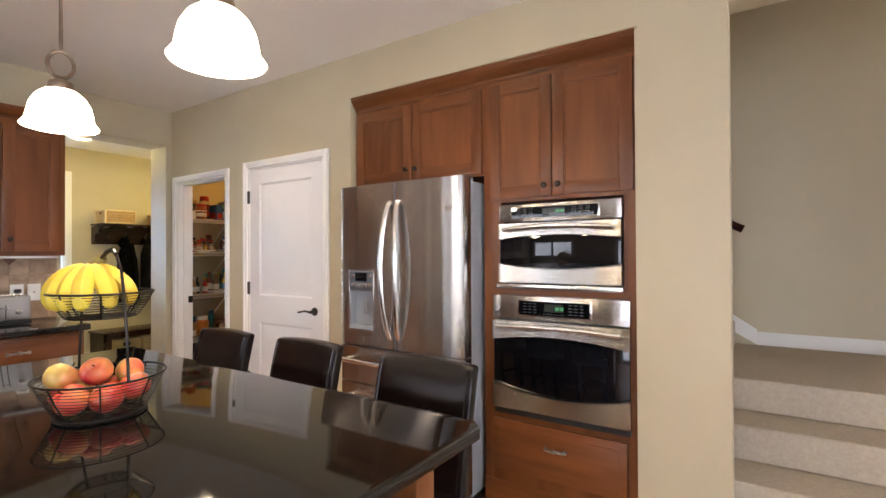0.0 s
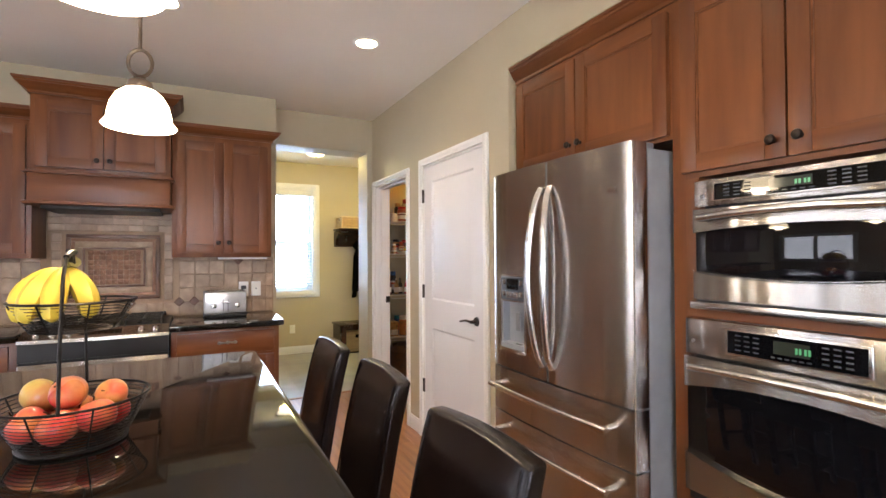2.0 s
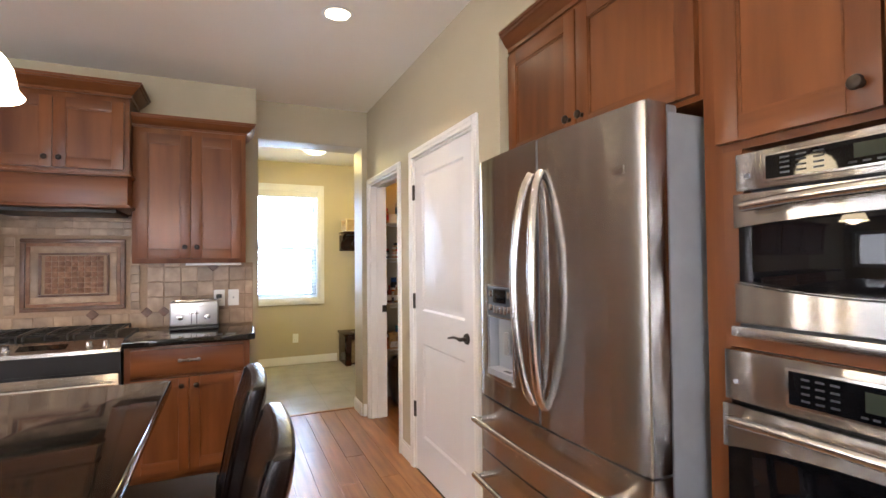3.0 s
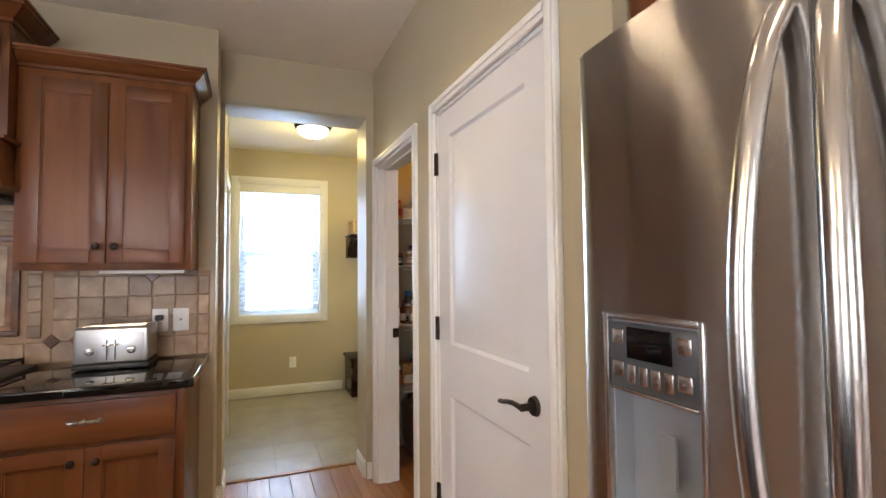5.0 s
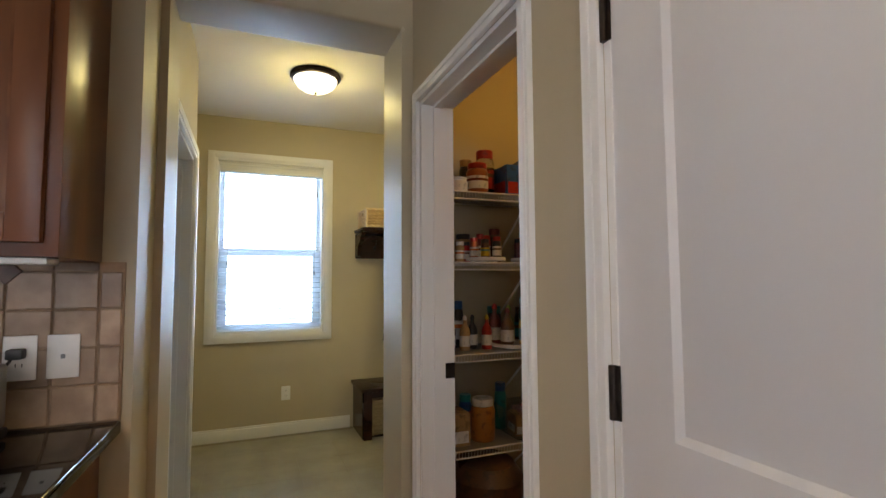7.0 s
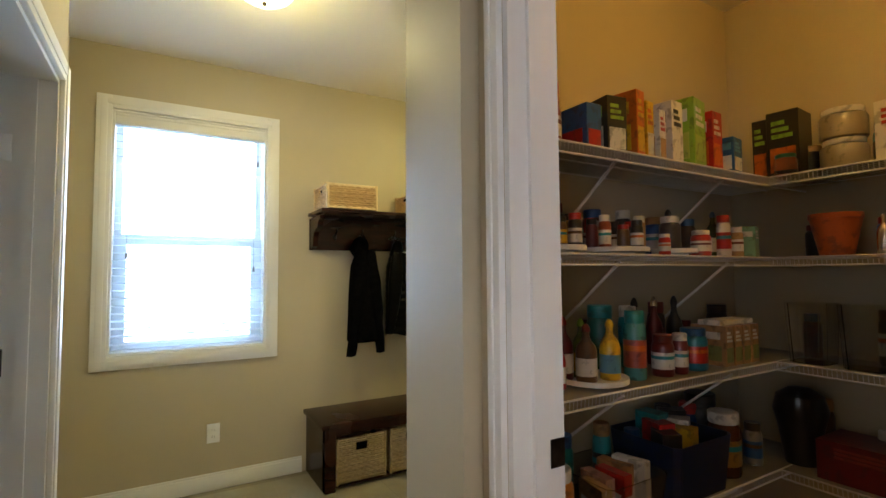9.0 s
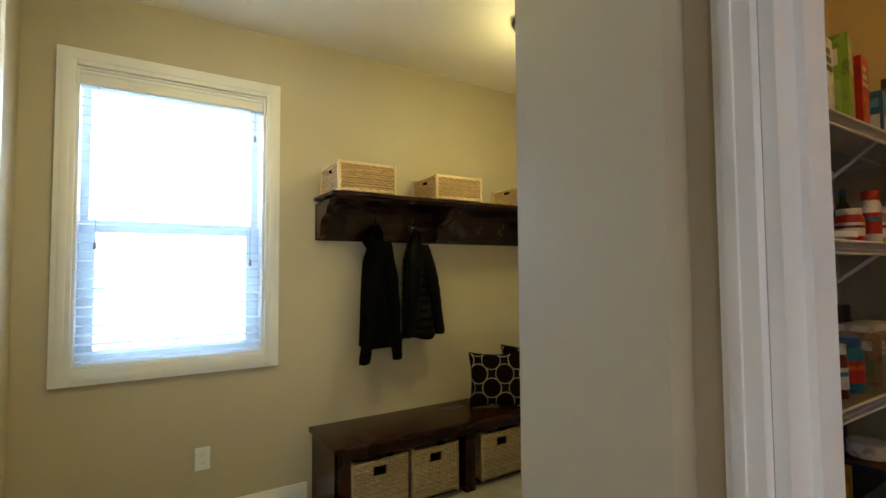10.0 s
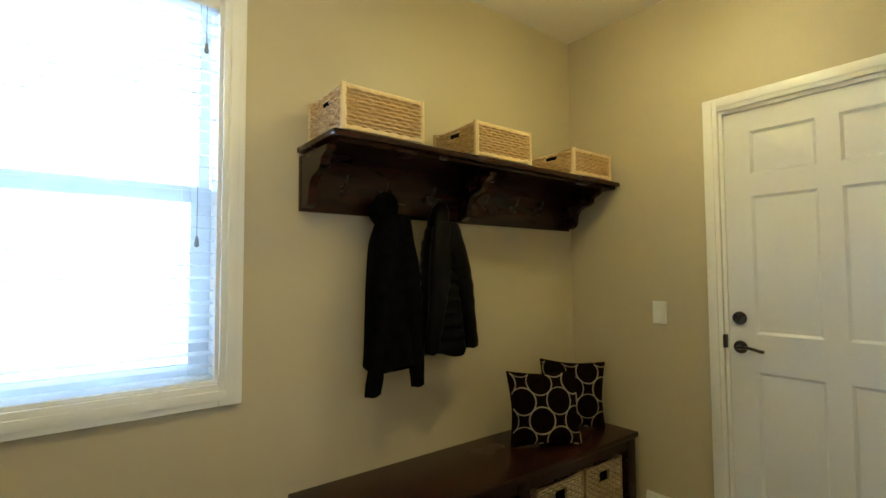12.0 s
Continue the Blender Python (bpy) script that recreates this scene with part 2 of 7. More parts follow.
def lathe(bm, profile, seg=28, m=None, sx=1.0, sy=1.0):
    m = m or Matrix()
    rings = []
    for r, z in profile:
        if r < 1e-5:
            rings.append([bm.verts.new(m @ Vector((0, 0, z)))])
        else:
            rings.append([bm.verts.new(m @ Vector((sx * r * math.cos(2 * math.pi * i / seg), sy * r * math.sin(2 * math.pi * i / seg), z))) for i in range(seg)])
    for a, b in zip(rings, rings[1:]):
        for i in range(seg):
            j = (i + 1) % seg
            if len(a) == 1 and len(b) > 1:
                bm.faces.new((a[0], b[j], b[i]))
            elif len(b) == 1 and len(a) > 1:
                bm.faces.new((a[i], a[j], b[0]))
            elif len(a) > 1:
                bm.faces.new((a[i], a[j], b[j], b[i]))
    return bm


def tube(bm, pts, r, seg=8, closed=False, flat=1.0):
    pts = [Vector(p) for p in pts]
    n = len(pts)
    rings = []
    side = None
    for i, p in enumerate(pts):
        a = pts[i - 1] if (i or closed) else p
        c = pts[(i + 1) % n] if (i < n - 1 or closed) else p
        d = (c - a).normalized()
        if side is None:
            side = d.cross(Vector((0, 0, 1)))
            if side.length < 0.05:
                side = d.cross(Vector((0, 1, 0)))
        side = (side - d * side.dot(d)).normalized()
        top = side.cross(d).normalized()
        rings.append([bm.verts.new(p + (side * math.cos(2 * math.pi * k / seg) + top * flat * math.sin(2 * math.pi * k / seg)) * r) for k in range(seg)])
    for i in range(n if closed else n - 1):
        a, b = rings[i], rings[(i + 1) % n]
        for k in range(seg):
            bm.faces.new((a[k], a[(k + 1) % seg], b[(k + 1) % seg], b[k]))
    if not closed:
        bm.faces.new(rings[0])
        bm.faces.new(rings[-1][::-1])
    return bm


def mesh_of(name, bm, mat, smooth=True):
    bmesh.ops.recalc_face_normals(bm, faces=bm.faces)
    me = bpy.data.meshes.new(name)
    bm.to_mesh(me)
    bm.free()
    me.materials.append(mat)
    if smooth:
        me.shade_smooth()
        me.set_sharp_from_angle(angle=radians(35))
    return me


def part(name, bm, mat, parent, label="", smooth=True):
    ob = new(name, mesh_of(name, bm, mat, smooth))
    ob.parent = parent
    return tagged(ob, label)


def thing(name, m, label, category, group="", kind=""):
    ob = new(name)
    ob.empty_display_size = 0.1
    ob.matrix_world = m
    return tagged(ob, label, category, group, kind)


def solid(name, bm, mat, m, label, category, group="", kind="", smooth=True):
    ob = new(name, mesh_of(name, bm, mat, smooth))
    ob.matrix_world = m
    return tagged(ob, label, category, group, kind)


def wall_mesh(u0, u1, z0, z1, holes, thick, rounds=0.016):
    """A wall along u, its face at y = 0 looking to -y, with holes (u0, u1, z0, z1) cut through, their edges rounded."""
    us = sorted({u0, u1, *[h[0] for h in holes], *[h[1] for h in holes]})
    zs = sorted({z0, z1, *[h[2] for h in holes], *[h[3] for h in holes]})
    bm = bmesh.new()
    vs = {(u, z): bm.verts.new((u, 0, z)) for u in us for z in zs}
    for a, b in zip(us, us[1:]):
        for c, d in zip(zs, zs[1:]):
            if not any(h[0] <= a and b <= h[1] and h[2] <= c and d <= h[3] for h in holes):
                bm.faces.new((vs[a, c], vs[b, c], vs[b, d], vs[a, d]))
    for v in [v for v in bm.verts if not v.link_faces]:
        bm.verts.remove(v)
    r = bmesh.ops.extrude_face_region(bm, geom=bm.faces[:])
    for g in r["geom"]:
        if isinstance(g, bmesh.types.BMVert):
            g.co.y = thick
    bmesh.ops.recalc_face_normals(bm, faces=bm.faces)
    if rounds:
        es = [e for e in bm.edges if len(e.link_faces) == 2 and e.calc_face_angle(0) > 1 and abs(e.verts[0].co.y - e.verts[1].co.y) < 1e-4
              and min(v.co.z for v in e.verts) >= z0 - 1e-4 and not all(abs(v.co.z - z0) < 1e-4 or abs(v.co.z - z1) < 1e-4 for v in e.verts if abs(e.verts[0].co.z - e.verts[1].co.z) < 1e-4)]
        bmesh.ops.bevel(bm, geom=es, offset=rounds, segments=4, affect="EDGES", profile=0.5)
    return bm


FACE_X = 90  # turn for things whose front looks to +x; local x then runs to +y
CEIL = 2.69
W = 2.797    # face of the fridge wall
XO = -5.17   # face of the wall with the mudroom opening
XK = -4.905  # face of the range wall
XF = -7.65   # far wall of the mudroom
YM = 4.80    # door wall of the mudroom

# ---- structure ----


def structure(name, bm, mat, m, label, category="wall", smooth=True):
    return solid(name, bm, mat, m, label, category, "", "structure", smooth)


structure("wall_fridge", wall_mesh(XO, 3.0, 0, CEIL, [(-5.08, -4.292, 0, 2.03), (-3.995, -3.123, 0, 2.045), (-2.872, -1.068, 0, 2.405), (-0.695, 1.5, 0, 2.41)], 0.14),
          M_WALL, pose(0, W, 0), "khaki painted wall with niche and door openings")
structure("wall_opening", wall_mesh(1.72, 2.937, 0, CEIL, [(1.887, 2.747, 0, 2.37)], 0.28),
          M_WALL, pose(XO, 0, 0, 0, 0, FACE_X), "thick khaki wall with cased mudroom opening")
structure("wall_range", wall_mesh(-2.8, 1.86, 0, CEIL, [], 0.262), M_WALL, pose(XK, 0, 0, 0, 0, FACE_X), "khaki painted wall behind the range")
structure("wall_back", wall_mesh(-3.15, 5.165, 0, CEIL, [(2.85, 4.65, 0.95, 2.1), (-0.7, 1.1, 0.02, 2.1)], 0.14, 0.0), M_WALL,
          pose(0, -2.8, 0, 0, 0, 180), "khaki painted back wall of the kitchen")
structure("wall_side", wall_mesh(-2.937, 2.8, 0, CEIL, [(-1.4, 1.0, 0.7, 2.1)], 0.14, 0.0), M_WALL,
          pose(3.0, 0, 0, 0, 0, -90), "khaki painted side wall of the dining end")
structure("wall_mudroom_far", wall_mesh(1.58, YM + 0.14, 0, CEIL, [(1.913, 2.777, 0.868, 2.312)], 0.16, 0.0), M_WALL,
          pose(XF, 0, 0, 0, 0, FACE_X), "khaki painted mudroom wall with a window")
structure("wall_mudroom_door", wall_mesh(XF, -5.76, 0, CEIL, [(-6.78, -5.94, 0, 2.018)], 0.14), M_WALL, pose(0, YM, 0), "khaki painted mudroom wall with a door")
structure("wall_mudroom_near", wall_mesh(5.451, 6.56, 0, CEIL, [(5.60, 6.42, 0, 2.03)], 0.16), M_WALL, pose(0, 1.850, 0, 0, 0, 180), "khaki painted mudroom wall with a side doorway")
structure("wall_mudroom_corner", boxes(((XF, 1.60, 0), (-6.561, 1.70, CEIL))), M_WALL, Matrix(), "khaki painted mudroom wall beside the window")


structure("wall_side_room", boxes(((-6.66, 0.5, 0), (-6.561, 1.599, CEIL)), ((-6.56, 0.5, 0), (-5.17, 0.6, CEIL))), M_WALL, Matrix(), "plain khaki walls of the small side room")
structure("ceiling_side_room", boxes(((-6.66, 0.5, CEIL), (-5.451, 1.499, CEIL + 0.12))), M_CEIL, Matrix(), "white ceiling of the side room", "ceiling")


def prism(poly, z0, z1):
    bm = bmesh.new()
    lo = [bm.verts.new((x, y, z0)) for x, y in poly]
    hi = [bm.verts.new((x, y, z1)) for x, y in poly]
    n = len(poly)
    for i in range(n):
        bm.faces.new((lo[i], lo[(i + 1) % n], hi[(i + 1) % n], hi[i]))
    bm.faces.new(lo[::-1])
    bm.faces.new(hi)
    return bm


structure("wall_pantry_side", prism([(-5.4505, 2.762), (-5.75, 3.10), (-5.75, YM - 0.001), (-5.65, YM - 0.001), (-5.65, 3.04), (-5.52, 2.937), (-5.4505, 2.937)], 0, CEIL), M_WALL, Matrix(), "khaki wall angled between mudroom and pantry")
structure("wall_pantry_back", boxes(((-5.65, 4.70, 0), (-3.9, 4.798, CEIL))), M_WALL, Matrix(), "khaki painted pantry back wall")
structure("wall_pantry_end", boxes(((-4.10, 2.938, 0), (-4.02, 4.699, CEIL))), M_WALL, Matrix(), "khaki painted pantry end wall")
structure("wall_niche", boxes(((-2.97, 3.56, 0), (-1.00, 3.66, CEIL)), ((-2.97, 2.938, 0), (-2.873, 3.559, CEIL)), ((-1.067, 2.938, 0), (-1.00, 3.559, CEIL)),
                              ((-2.873, 2.938, 2.406), (-1.067, 3.559, CEIL))), M_WALL, Matrix(), "plain sides of the appliance niche")
structure("wall_stair_far", boxes(((-4.0, 4.70, 0), (1.6, 4.82, 4.6))), M_WALL, Matrix(), "khaki painted stairwell wall")
structure("wall_stair_side", boxes(((1.5, 2.938, 0), (1.6, 4.699, 4.6))), M_WALL, Matrix(), "khaki painted stairwell side wall")
structure("wall_stair_upper", boxes(((-4.0, 2.80, CEIL + 0.13), (1.6, 2.93, 4.6)), ((-4.0, 2.931, CEIL + 0.13), (-3.9, 4.699, 4.6))), M_WALL, Matrix(), "upper stairwell walls")
structure("ceiling", boxes(((-5.45, -2.95, CEIL), (3.15, 2.937, CEIL + 0.12))), M_CEIL, Matrix(), "white painted kitchen ceiling", "ceiling")
structure("ceiling_mudroom", boxes(((XF - 0.16, 1.5, CEIL), (-5.451, YM + 0.14, CEIL + 0.12))), M_CEIL, Matrix(), "white painted mudroom ceiling", "ceiling")
structure("ceiling_pantry", boxes(((-5.45, 2.938, CEIL), (-4.02, 4.94, CEIL + 0.12))), M_CEIL, Matrix(), "painted pantry ceiling", "ceiling")
structure("ceiling_stairwell", boxes(((-4.0, 2.80, 4.601), (1.6, 4.82, 4.7))), M_CEIL, Matrix(), "white stairwell ceiling", "ceiling")
structure("subfloor", boxes(((-9, -6, -0.2), (4, 6, -0.02))), M_SUB, Matrix(), "dark subfloor under the finished floors", "floor")
bm = bmesh.new()
box(bm, (-60, -60, -0.5), (60, 60, -0.35))
structure("ground", bm, material("lawn", (0.07, 0.10, 0.035), 0.95, colour2=(0.12, 0.15, 0.06), scale=3, detail=8), Matrix(), "grassy ground outside the house", "ground")

# ---- doors, casings, baseboards ----


def casing(name, m, w, h, label, cw=0.062, bottom=False):
    """Moulded casing round an opening w wide and h high, its inner edge at x = 0..w, on a wall whose face is y = 0."""
    t = thing(name, m, label, "door casing" if not bottom else "window casing", "", "structure")
    for nm, a, b in (("casing_side", (-cw, -0.018, 0), (0, 0, h + cw)), ("casing_side", (w, -0.018, 0), (w + cw, 0, h + cw)), ("casing_head", (0, -0.018, h), (w, 0, h + cw))):
        bm = bmesh.new()
        box(bm, a, b, 0.004)
        if nm == "casing_side":
            x = a[0] + (0.010 if a[0] < 0 else 0.020)
            box(bm, (x, -0.023, 0), (x + cw - 0.030, -0.0175, h + cw - 0.012), 0.003)
        else:
            box(bm, (0.0, -0.023, h + 0.020), (w, -0.0175, h + cw - 0.010), 0.003)
        part(nm, bm, M_TRIM, t)
    return t


def jambs(t, w, h, depth, th=0.016):
    part("jamb", boxes(((0.0, 0, 0), (th, depth, h))), M_TRIM, t)
    part("jamb", boxes(((w - th, 0, 0), (w, depth, h))), M_TRIM, t)
    part("jamb_head", boxes(((th, 0, h - th), (w - th, depth, h))), M_TRIM, t)


def lever(parent, x, z, y, turn, mat=None):
    """A lever handle with a round rose at (x, z) on a door face at y, the lever pointing by turn (-1 or 1) along x."""
    mat = mat or M_BRONZE
    bm = bmesh.new()
    cyl(bm, (x, y, z), 0.030, -0.010, "y", 28, 0.026)
    rose = part("rose", bm, mat, parent, "dark bronze round rose")
    bm = bmesh.new()
    cyl(bm, (x, y - 0.008, z), 0.011, -0.040, "y", 16)
    pts = [(x + turn * d, y - 0.048 - 0.006 * math.sin(d * 20), z + 0.006 * math.sin(d * 40)) for d in (0, 0.02, 0.045, 0.07, 0.095, 0.112)]
    tube(bm, pts, 0.0095, 10, flat=0.75)
    part("lever", bm, mat, rose, "dark bronze lever")


def hinge(parent, x, z, y, h=0.10):
    bm = bmesh.new()
    cyl(bm, (x, y - 0.004, z - h / 2), 0.0075, h, "z", 12)
    box(bm, (x - 0.016, y - 0.003, z - h / 2), (x + 0.016, y + 0.001, z + h / 2))
    part("hinge", bm, M_BRONZE, parent, "dark bronze hinge")


def moulded_panel(bm, x0, x1, z0, z1, y, depth=0.009, arch=0.0):
    """Sunk moulding ring and raised field pressed into a door face at y (face looks to -y)."""
    def loop(d, yy):
        n = 10
        vs = [bm.verts.new((x0 + d, yy, z0 + d)), bm.verts.new((x1 - d, yy, z0 + d))]
        for i in range(n + 1):
            f = i / n
            vs.append(bm.verts.new((x1 - d - (x1 - x0 - 2 * d) * f, yy, z1 - d + arch * math.sin(math.pi * f))))
        return vs
    rings = [loop(0, y), loop(0.012, y + depth), loop(0.030, y + depth), loop(0.052, y + 0.002)]
    for a, b in zip(rings, rings[1:]):
        for i in range(len(a)):
            j = (i + 1) % len(a)
            bm.faces.new((a[i], a[j], b[j], b[i]))
    bm.faces.new(rings[-1])


def door_slab(name, parent, w, h, panels, th=0.036, y=0.0):
    """A moulded door: stiles and rails as one skin round the panels, the panels pressed in."""
    bm = bmesh.new()
    xs = sorted({0, w, *[p[0] for p in panels], *[p[1] for p in panels]})
    zs = sorted({0.008, h, *[p[2] for p in panels], *[p[3] for p in panels]})
    for a, b in zip(xs, xs[1:]):
        for c, d in zip(zs, zs[1:]):
            if not any(p[0] <= a and b <= p[1] and p[2] <= c and d <= p[3] for p in panels):
                vs = [bm.verts.new((u, y, v)) for u, v in ((a, c), (b, c), (b, d), (a, d))]
                bm.faces.new(vs)
    for p in panels:
        moulded_panel(bm, *p, y)
    bmesh.ops.remove_doubles(bm, verts=bm.verts, dist=0.0004)
    ob = part(name, bm, M_DOOR, parent)
    bm = bmesh.new()
    box(bm, (0, y + 0.014, 0.008), (w, y + th, h))
    part("slab_core", bm, M_DOOR, parent)
    bm = boxes(((-0.0005, y + 0.0005, 0.008), (0.004, y + 0.0139, h)), ((w - 0.004, y + 0.0005, 0.008), (w + 0.0005, y + 0.0139, h)), ((0.004, y + 0.0005, h - 0.004), (w - 0.004, y + 0.0139, h)))
    part("slab_edge", bm, M_DOOR, parent)
    return ob


# closed two-panel door in the fridge wall
casing("door_casing_1", pose(-3.995, W, 0), 0.872, 2.045, "white moulded casing round the closed closet door", 0.05)
t = thing("door_1", pose(-3.995, W, 0), "closed white two-panel closet door with bronze lever", "door", "", "structure")
jambs(t, 0.872, 2.045, 0.13)
door_slab("door_leaf", t, 0.872, 2.027, [(0.135, 0.735, 0.24, 0.835), (0.135, 0.735, 1.045, 1.915)], y=0.004)
lever(t, 0.765, 0.955, 0.004, -1)
for z in (1.815, 1.098, 0.39):
    hinge(t, 0.004, z, 0.0)
bm = boxes(((0.860, 0.0015, 0.90), (0.869, 0.006, 0.97)))
part("strike", bm, M_CHROME, t)

# open pantry doorway
casing("door_casing_2", pose(-5.08, W, 0), 0.788, 2.03, "white moulded casing round the open pantry doorway", 0.046)
t = thing("pantry_door_frame", pose(-5.08, W, 0), "white painted pantry door jamb with bronze strike plate", "door frame", "", "structure")
jambs(t, 0.788, 2.03, 0.14)
part("stop", boxes(((0.016, 0.05, 0), (0.026, 0.085, 2.014))), M_TRIM, t)
part("stop_head", boxes(((0.026, 0.05, 2.004), (0.772, 0.085, 2.014))), M_TRIM, t)
part("strike", boxes(((0.0155, 0.100, 0.915), (0.0178, 0.1395, 0.975))), M_BRONZE, t, "dark bronze strike plate")

# mudroom exterior door with six panels
casing("door_casing_3", pose(-6.78, YM, 0), 0.84, 2.018, "white casing round the mudroom door", 0.066)
t = thing("door_2", pose(-6.78, YM, 0), "closed white six-panel door with bronze deadbolt", "door", "", "structure")
jambs(t, 0.84, 2.018, 0.13)
P6 = []
for x0, x1 in ((0.125, 0.375), (0.455, 0.705)):
    P6 += [(x0, x1, 0.24, 0.80), (x0, x1, 0.97, 1.60), (x0, x1, 1.70, 1.90)]
door_slab("door_leaf", t, 0.84, 2.0, P6, y=0.012)
lever(t, 0.060, 0.905, 0.012, 1)
bm = bmesh.new()
cyl(bm, (0.060, 0.012, 1.038), 0.031, -0.014, "y", 28, 0.026)
box(bm, (0.054, -0.016, 1.023), (0.066, -0.001, 1.053), 0.003)
part("deadbolt", bm, M_BRONZE, t, "dark bronze deadbolt")
part("strike", boxes(((-0.0008, -0.0245, 0.90), (0.012, 0.011, 0.96))), M_BRONZE, t)

# doorway in the near mudroom wall, its leaf swung away into the side room
casing("door_casing_4", pose(-5.60, 1.850, 0, 0, 0, 180), 0.82, 2.03, "white casing round the open side doorway", 0.075)
t = thing("side_door_frame", pose(-5.60, 1.850, 0, 0, 0, 180), "white painted side door jamb with hinges", "door frame", "", "structure")
jambs(t, 0.82, 2.03, 0.16)
part("stop", boxes(((0.794, 0.055, 0), (0.804, 0.090, 2.014))), M_TRIM, t)
part("stop", boxes(((0.016, 0.055, 0), (0.026, 0.090, 2.014))), M_TRIM, t)
part("hinge", boxes(((0.8015, 0.118, 1.72), (0.8045, 0.156, 1.81)), bev=0.001), M_WHITEPL, t, "painted white hinge")
part("hinge", boxes(((0.8010, 0.122, 1.00), (0.8045, 0.156, 1.09)), bev=0.001), M_BRONZE, t, "dark bronze hinge")
t = thing("door_3", pose(-6.409, 0.885, 0, 0, 0, FACE_X), "open white two-panel door swung into the side room", "door", "", "structure")
door_slab("door_leaf", t, 0.79, 2.012, [(0.115, 0.675, 0.24, 0.82), (0.115, 0.675, 1.03, 1.87)], y=0.004)
lever(t, 0.060, 0.955, 0.004, 1)


def baseboard(m, length, h=0.105):
    bm = bmesh.new()
    box(bm, (0, -0.014, 0), (length, 0, h - 0.016), 0.002)
    box(bm, (0, -0.010, h - 0.016), (length, 0, h), 0.004)
    ob = solid("baseboard", bm, M_TRIM, m, "white painted moulded baseboard", "baseboard", "baseboards", "structure")
    return ob


baseboard(pose(-4.245, W, 0), 0.199)
baseboard(pose(-3.072, W, 0), 0.199)
baseboard(pose(-1.067, W, 0), 0.37)
baseboard(pose(XF, 1.715, 0, 0, 0, 90), 1.31)
baseboard(pose(XF + 0.46, YM, 0), 0.343)
baseboard(pose(XO, 1.862, 0, 0, 0, 90), 0.023)
baseboard(pose(XO, 2.75, 0, 0, 0, 90), 0.032)
baseboard(pose(XO - 0.265, 2.747, 0), 0.25)
baseboard(pose(XO - 0.015, 1.887, 0, 0, 0, 180), 0.25)
baseboard(pose(XK, 1.86, 0, 0, 0, 180), 0.25)
baseboard(pose(-6.57, 1.70, 0, 0, 0, 180), 1.06)

# ---- mudroom window ----
t = thing("window_1", pose(XF, 1.913, 0.868, 0, 0, FACE_X), "white double-hung window with lowered blinds", "window", "", "structure")
WW, WH = 0.864, 1.444
for nm, a, b in (("casing_side", (-0.078, -0.02, -0.078), (0, 0, WH + 0.078)), ("casing_side", (WW, -0.02, -0.078), (WW + 0.078, 0, WH + 0.078)),
                 ("casing_head", (0, -0.02, WH), (WW, 0, WH + 0.078)), ("casing_sill", (0, -0.02, -0.078), (WW, 0, 0))):
    bm = boxes((a, b), bev=0.004)
    q = 0.022
    if nm == "casing_side":
        box(bm, (a[0] + q, -0.026, a[2] + q), (b[0] - q, -0.0195, b[2] - q), 0.003)
    else:
        box(bm, (a[0] - q * 1.2, -0.026, a[2] + q), (b[0] + q * 1.2, -0.0195, b[2] - q), 0.003)
    part(nm, bm, M_TRIM, t)
part("reveal", boxes(((0, 0, 0), (0.012, 0.10, WH)), ((WW - 0.012, 0, 0), (WW, 0.10, WH)), ((0.012, 0, WH - 0.012), (WW - 0.012, 0.10, WH)), ((0.012, 0, 0), (WW - 0.012, 0.10, 0.012))), M_TRIM, t)
for nm, z0, z1, y, sw in (("upper_sash", WH / 2 - 0.06, WH - 0.012, 0.122, 0.050), ("lower_sash", 0.012, WH / 2 - 0.015, 0.096, 0.080)):
    bm = boxes(((0.012, y, z0), (sw, y + 0.024, z1)), ((WW - sw, y, z0), (WW - 0.012, y + 0.024, z1)), ((sw, y, z1 - 0.055), (WW - sw, y + 0.024, z1)), ((sw, y, z0), (WW - sw, y + 0.024, z0 + 0.055)), bev=0.003)
    s = part(nm, bm, M_VINYLW, t)
    g = part("pane", boxes(((sw, y + 0.010, z0 + 0.055), (WW - sw, y + 0.014, z1 - 0.055))), M_GLASS, s)
    g.visible_shadow = False
b = thing("window_blind", pose(XF, 1.913, 0.868, 0, 0, FACE_X), "white horizontal slat blind with tilted-open slats", "window blind")
part("head_rail", boxes(((0.013, 0.004, WH - 0.088), (WW - 0.013, 0.060, WH - 0.013)), bev=0.004), M_TRIM, b)
part("valance_bead", boxes(((0.013, -0.001, WH - 0.080), (WW - 0.013, 0.0045, WH - 0.066)), ((0.013, -0.001, WH - 0.034), (WW - 0.013, 0.0045, WH - 0.022)), bev=0.002), M_TRIM, b)
part("bottom_rail", boxes(((0.014, 0.010, 0.014), (WW - 0.014, 0.054, 0.030)), bev=0.003), M_BLIND, b)
sl = bmesh.new()
box(sl, (0.014, -0.024, -0.0011), (WW - 0.014, 0.024, 0.0011))
slm = mesh_of("slat", sl, M_BLIND, False)
n = 30
for i in range(n):
    ob = new("slat", slm)
    ob.parent = b
    ob.matrix_basis = pose(0, 0.033, 0.062 + i * (WH - 0.155) / (n - 1), 9, 0, 0)
for x in (0.12, WW - 0.12):
    bm = bmesh.new()
    tube(bm, [(x, 0.033, 0.03), (x, 0.033, WH - 0.09)], 0.0011, 5)
    part("ladder_cord", bm, M_BLIND, b)
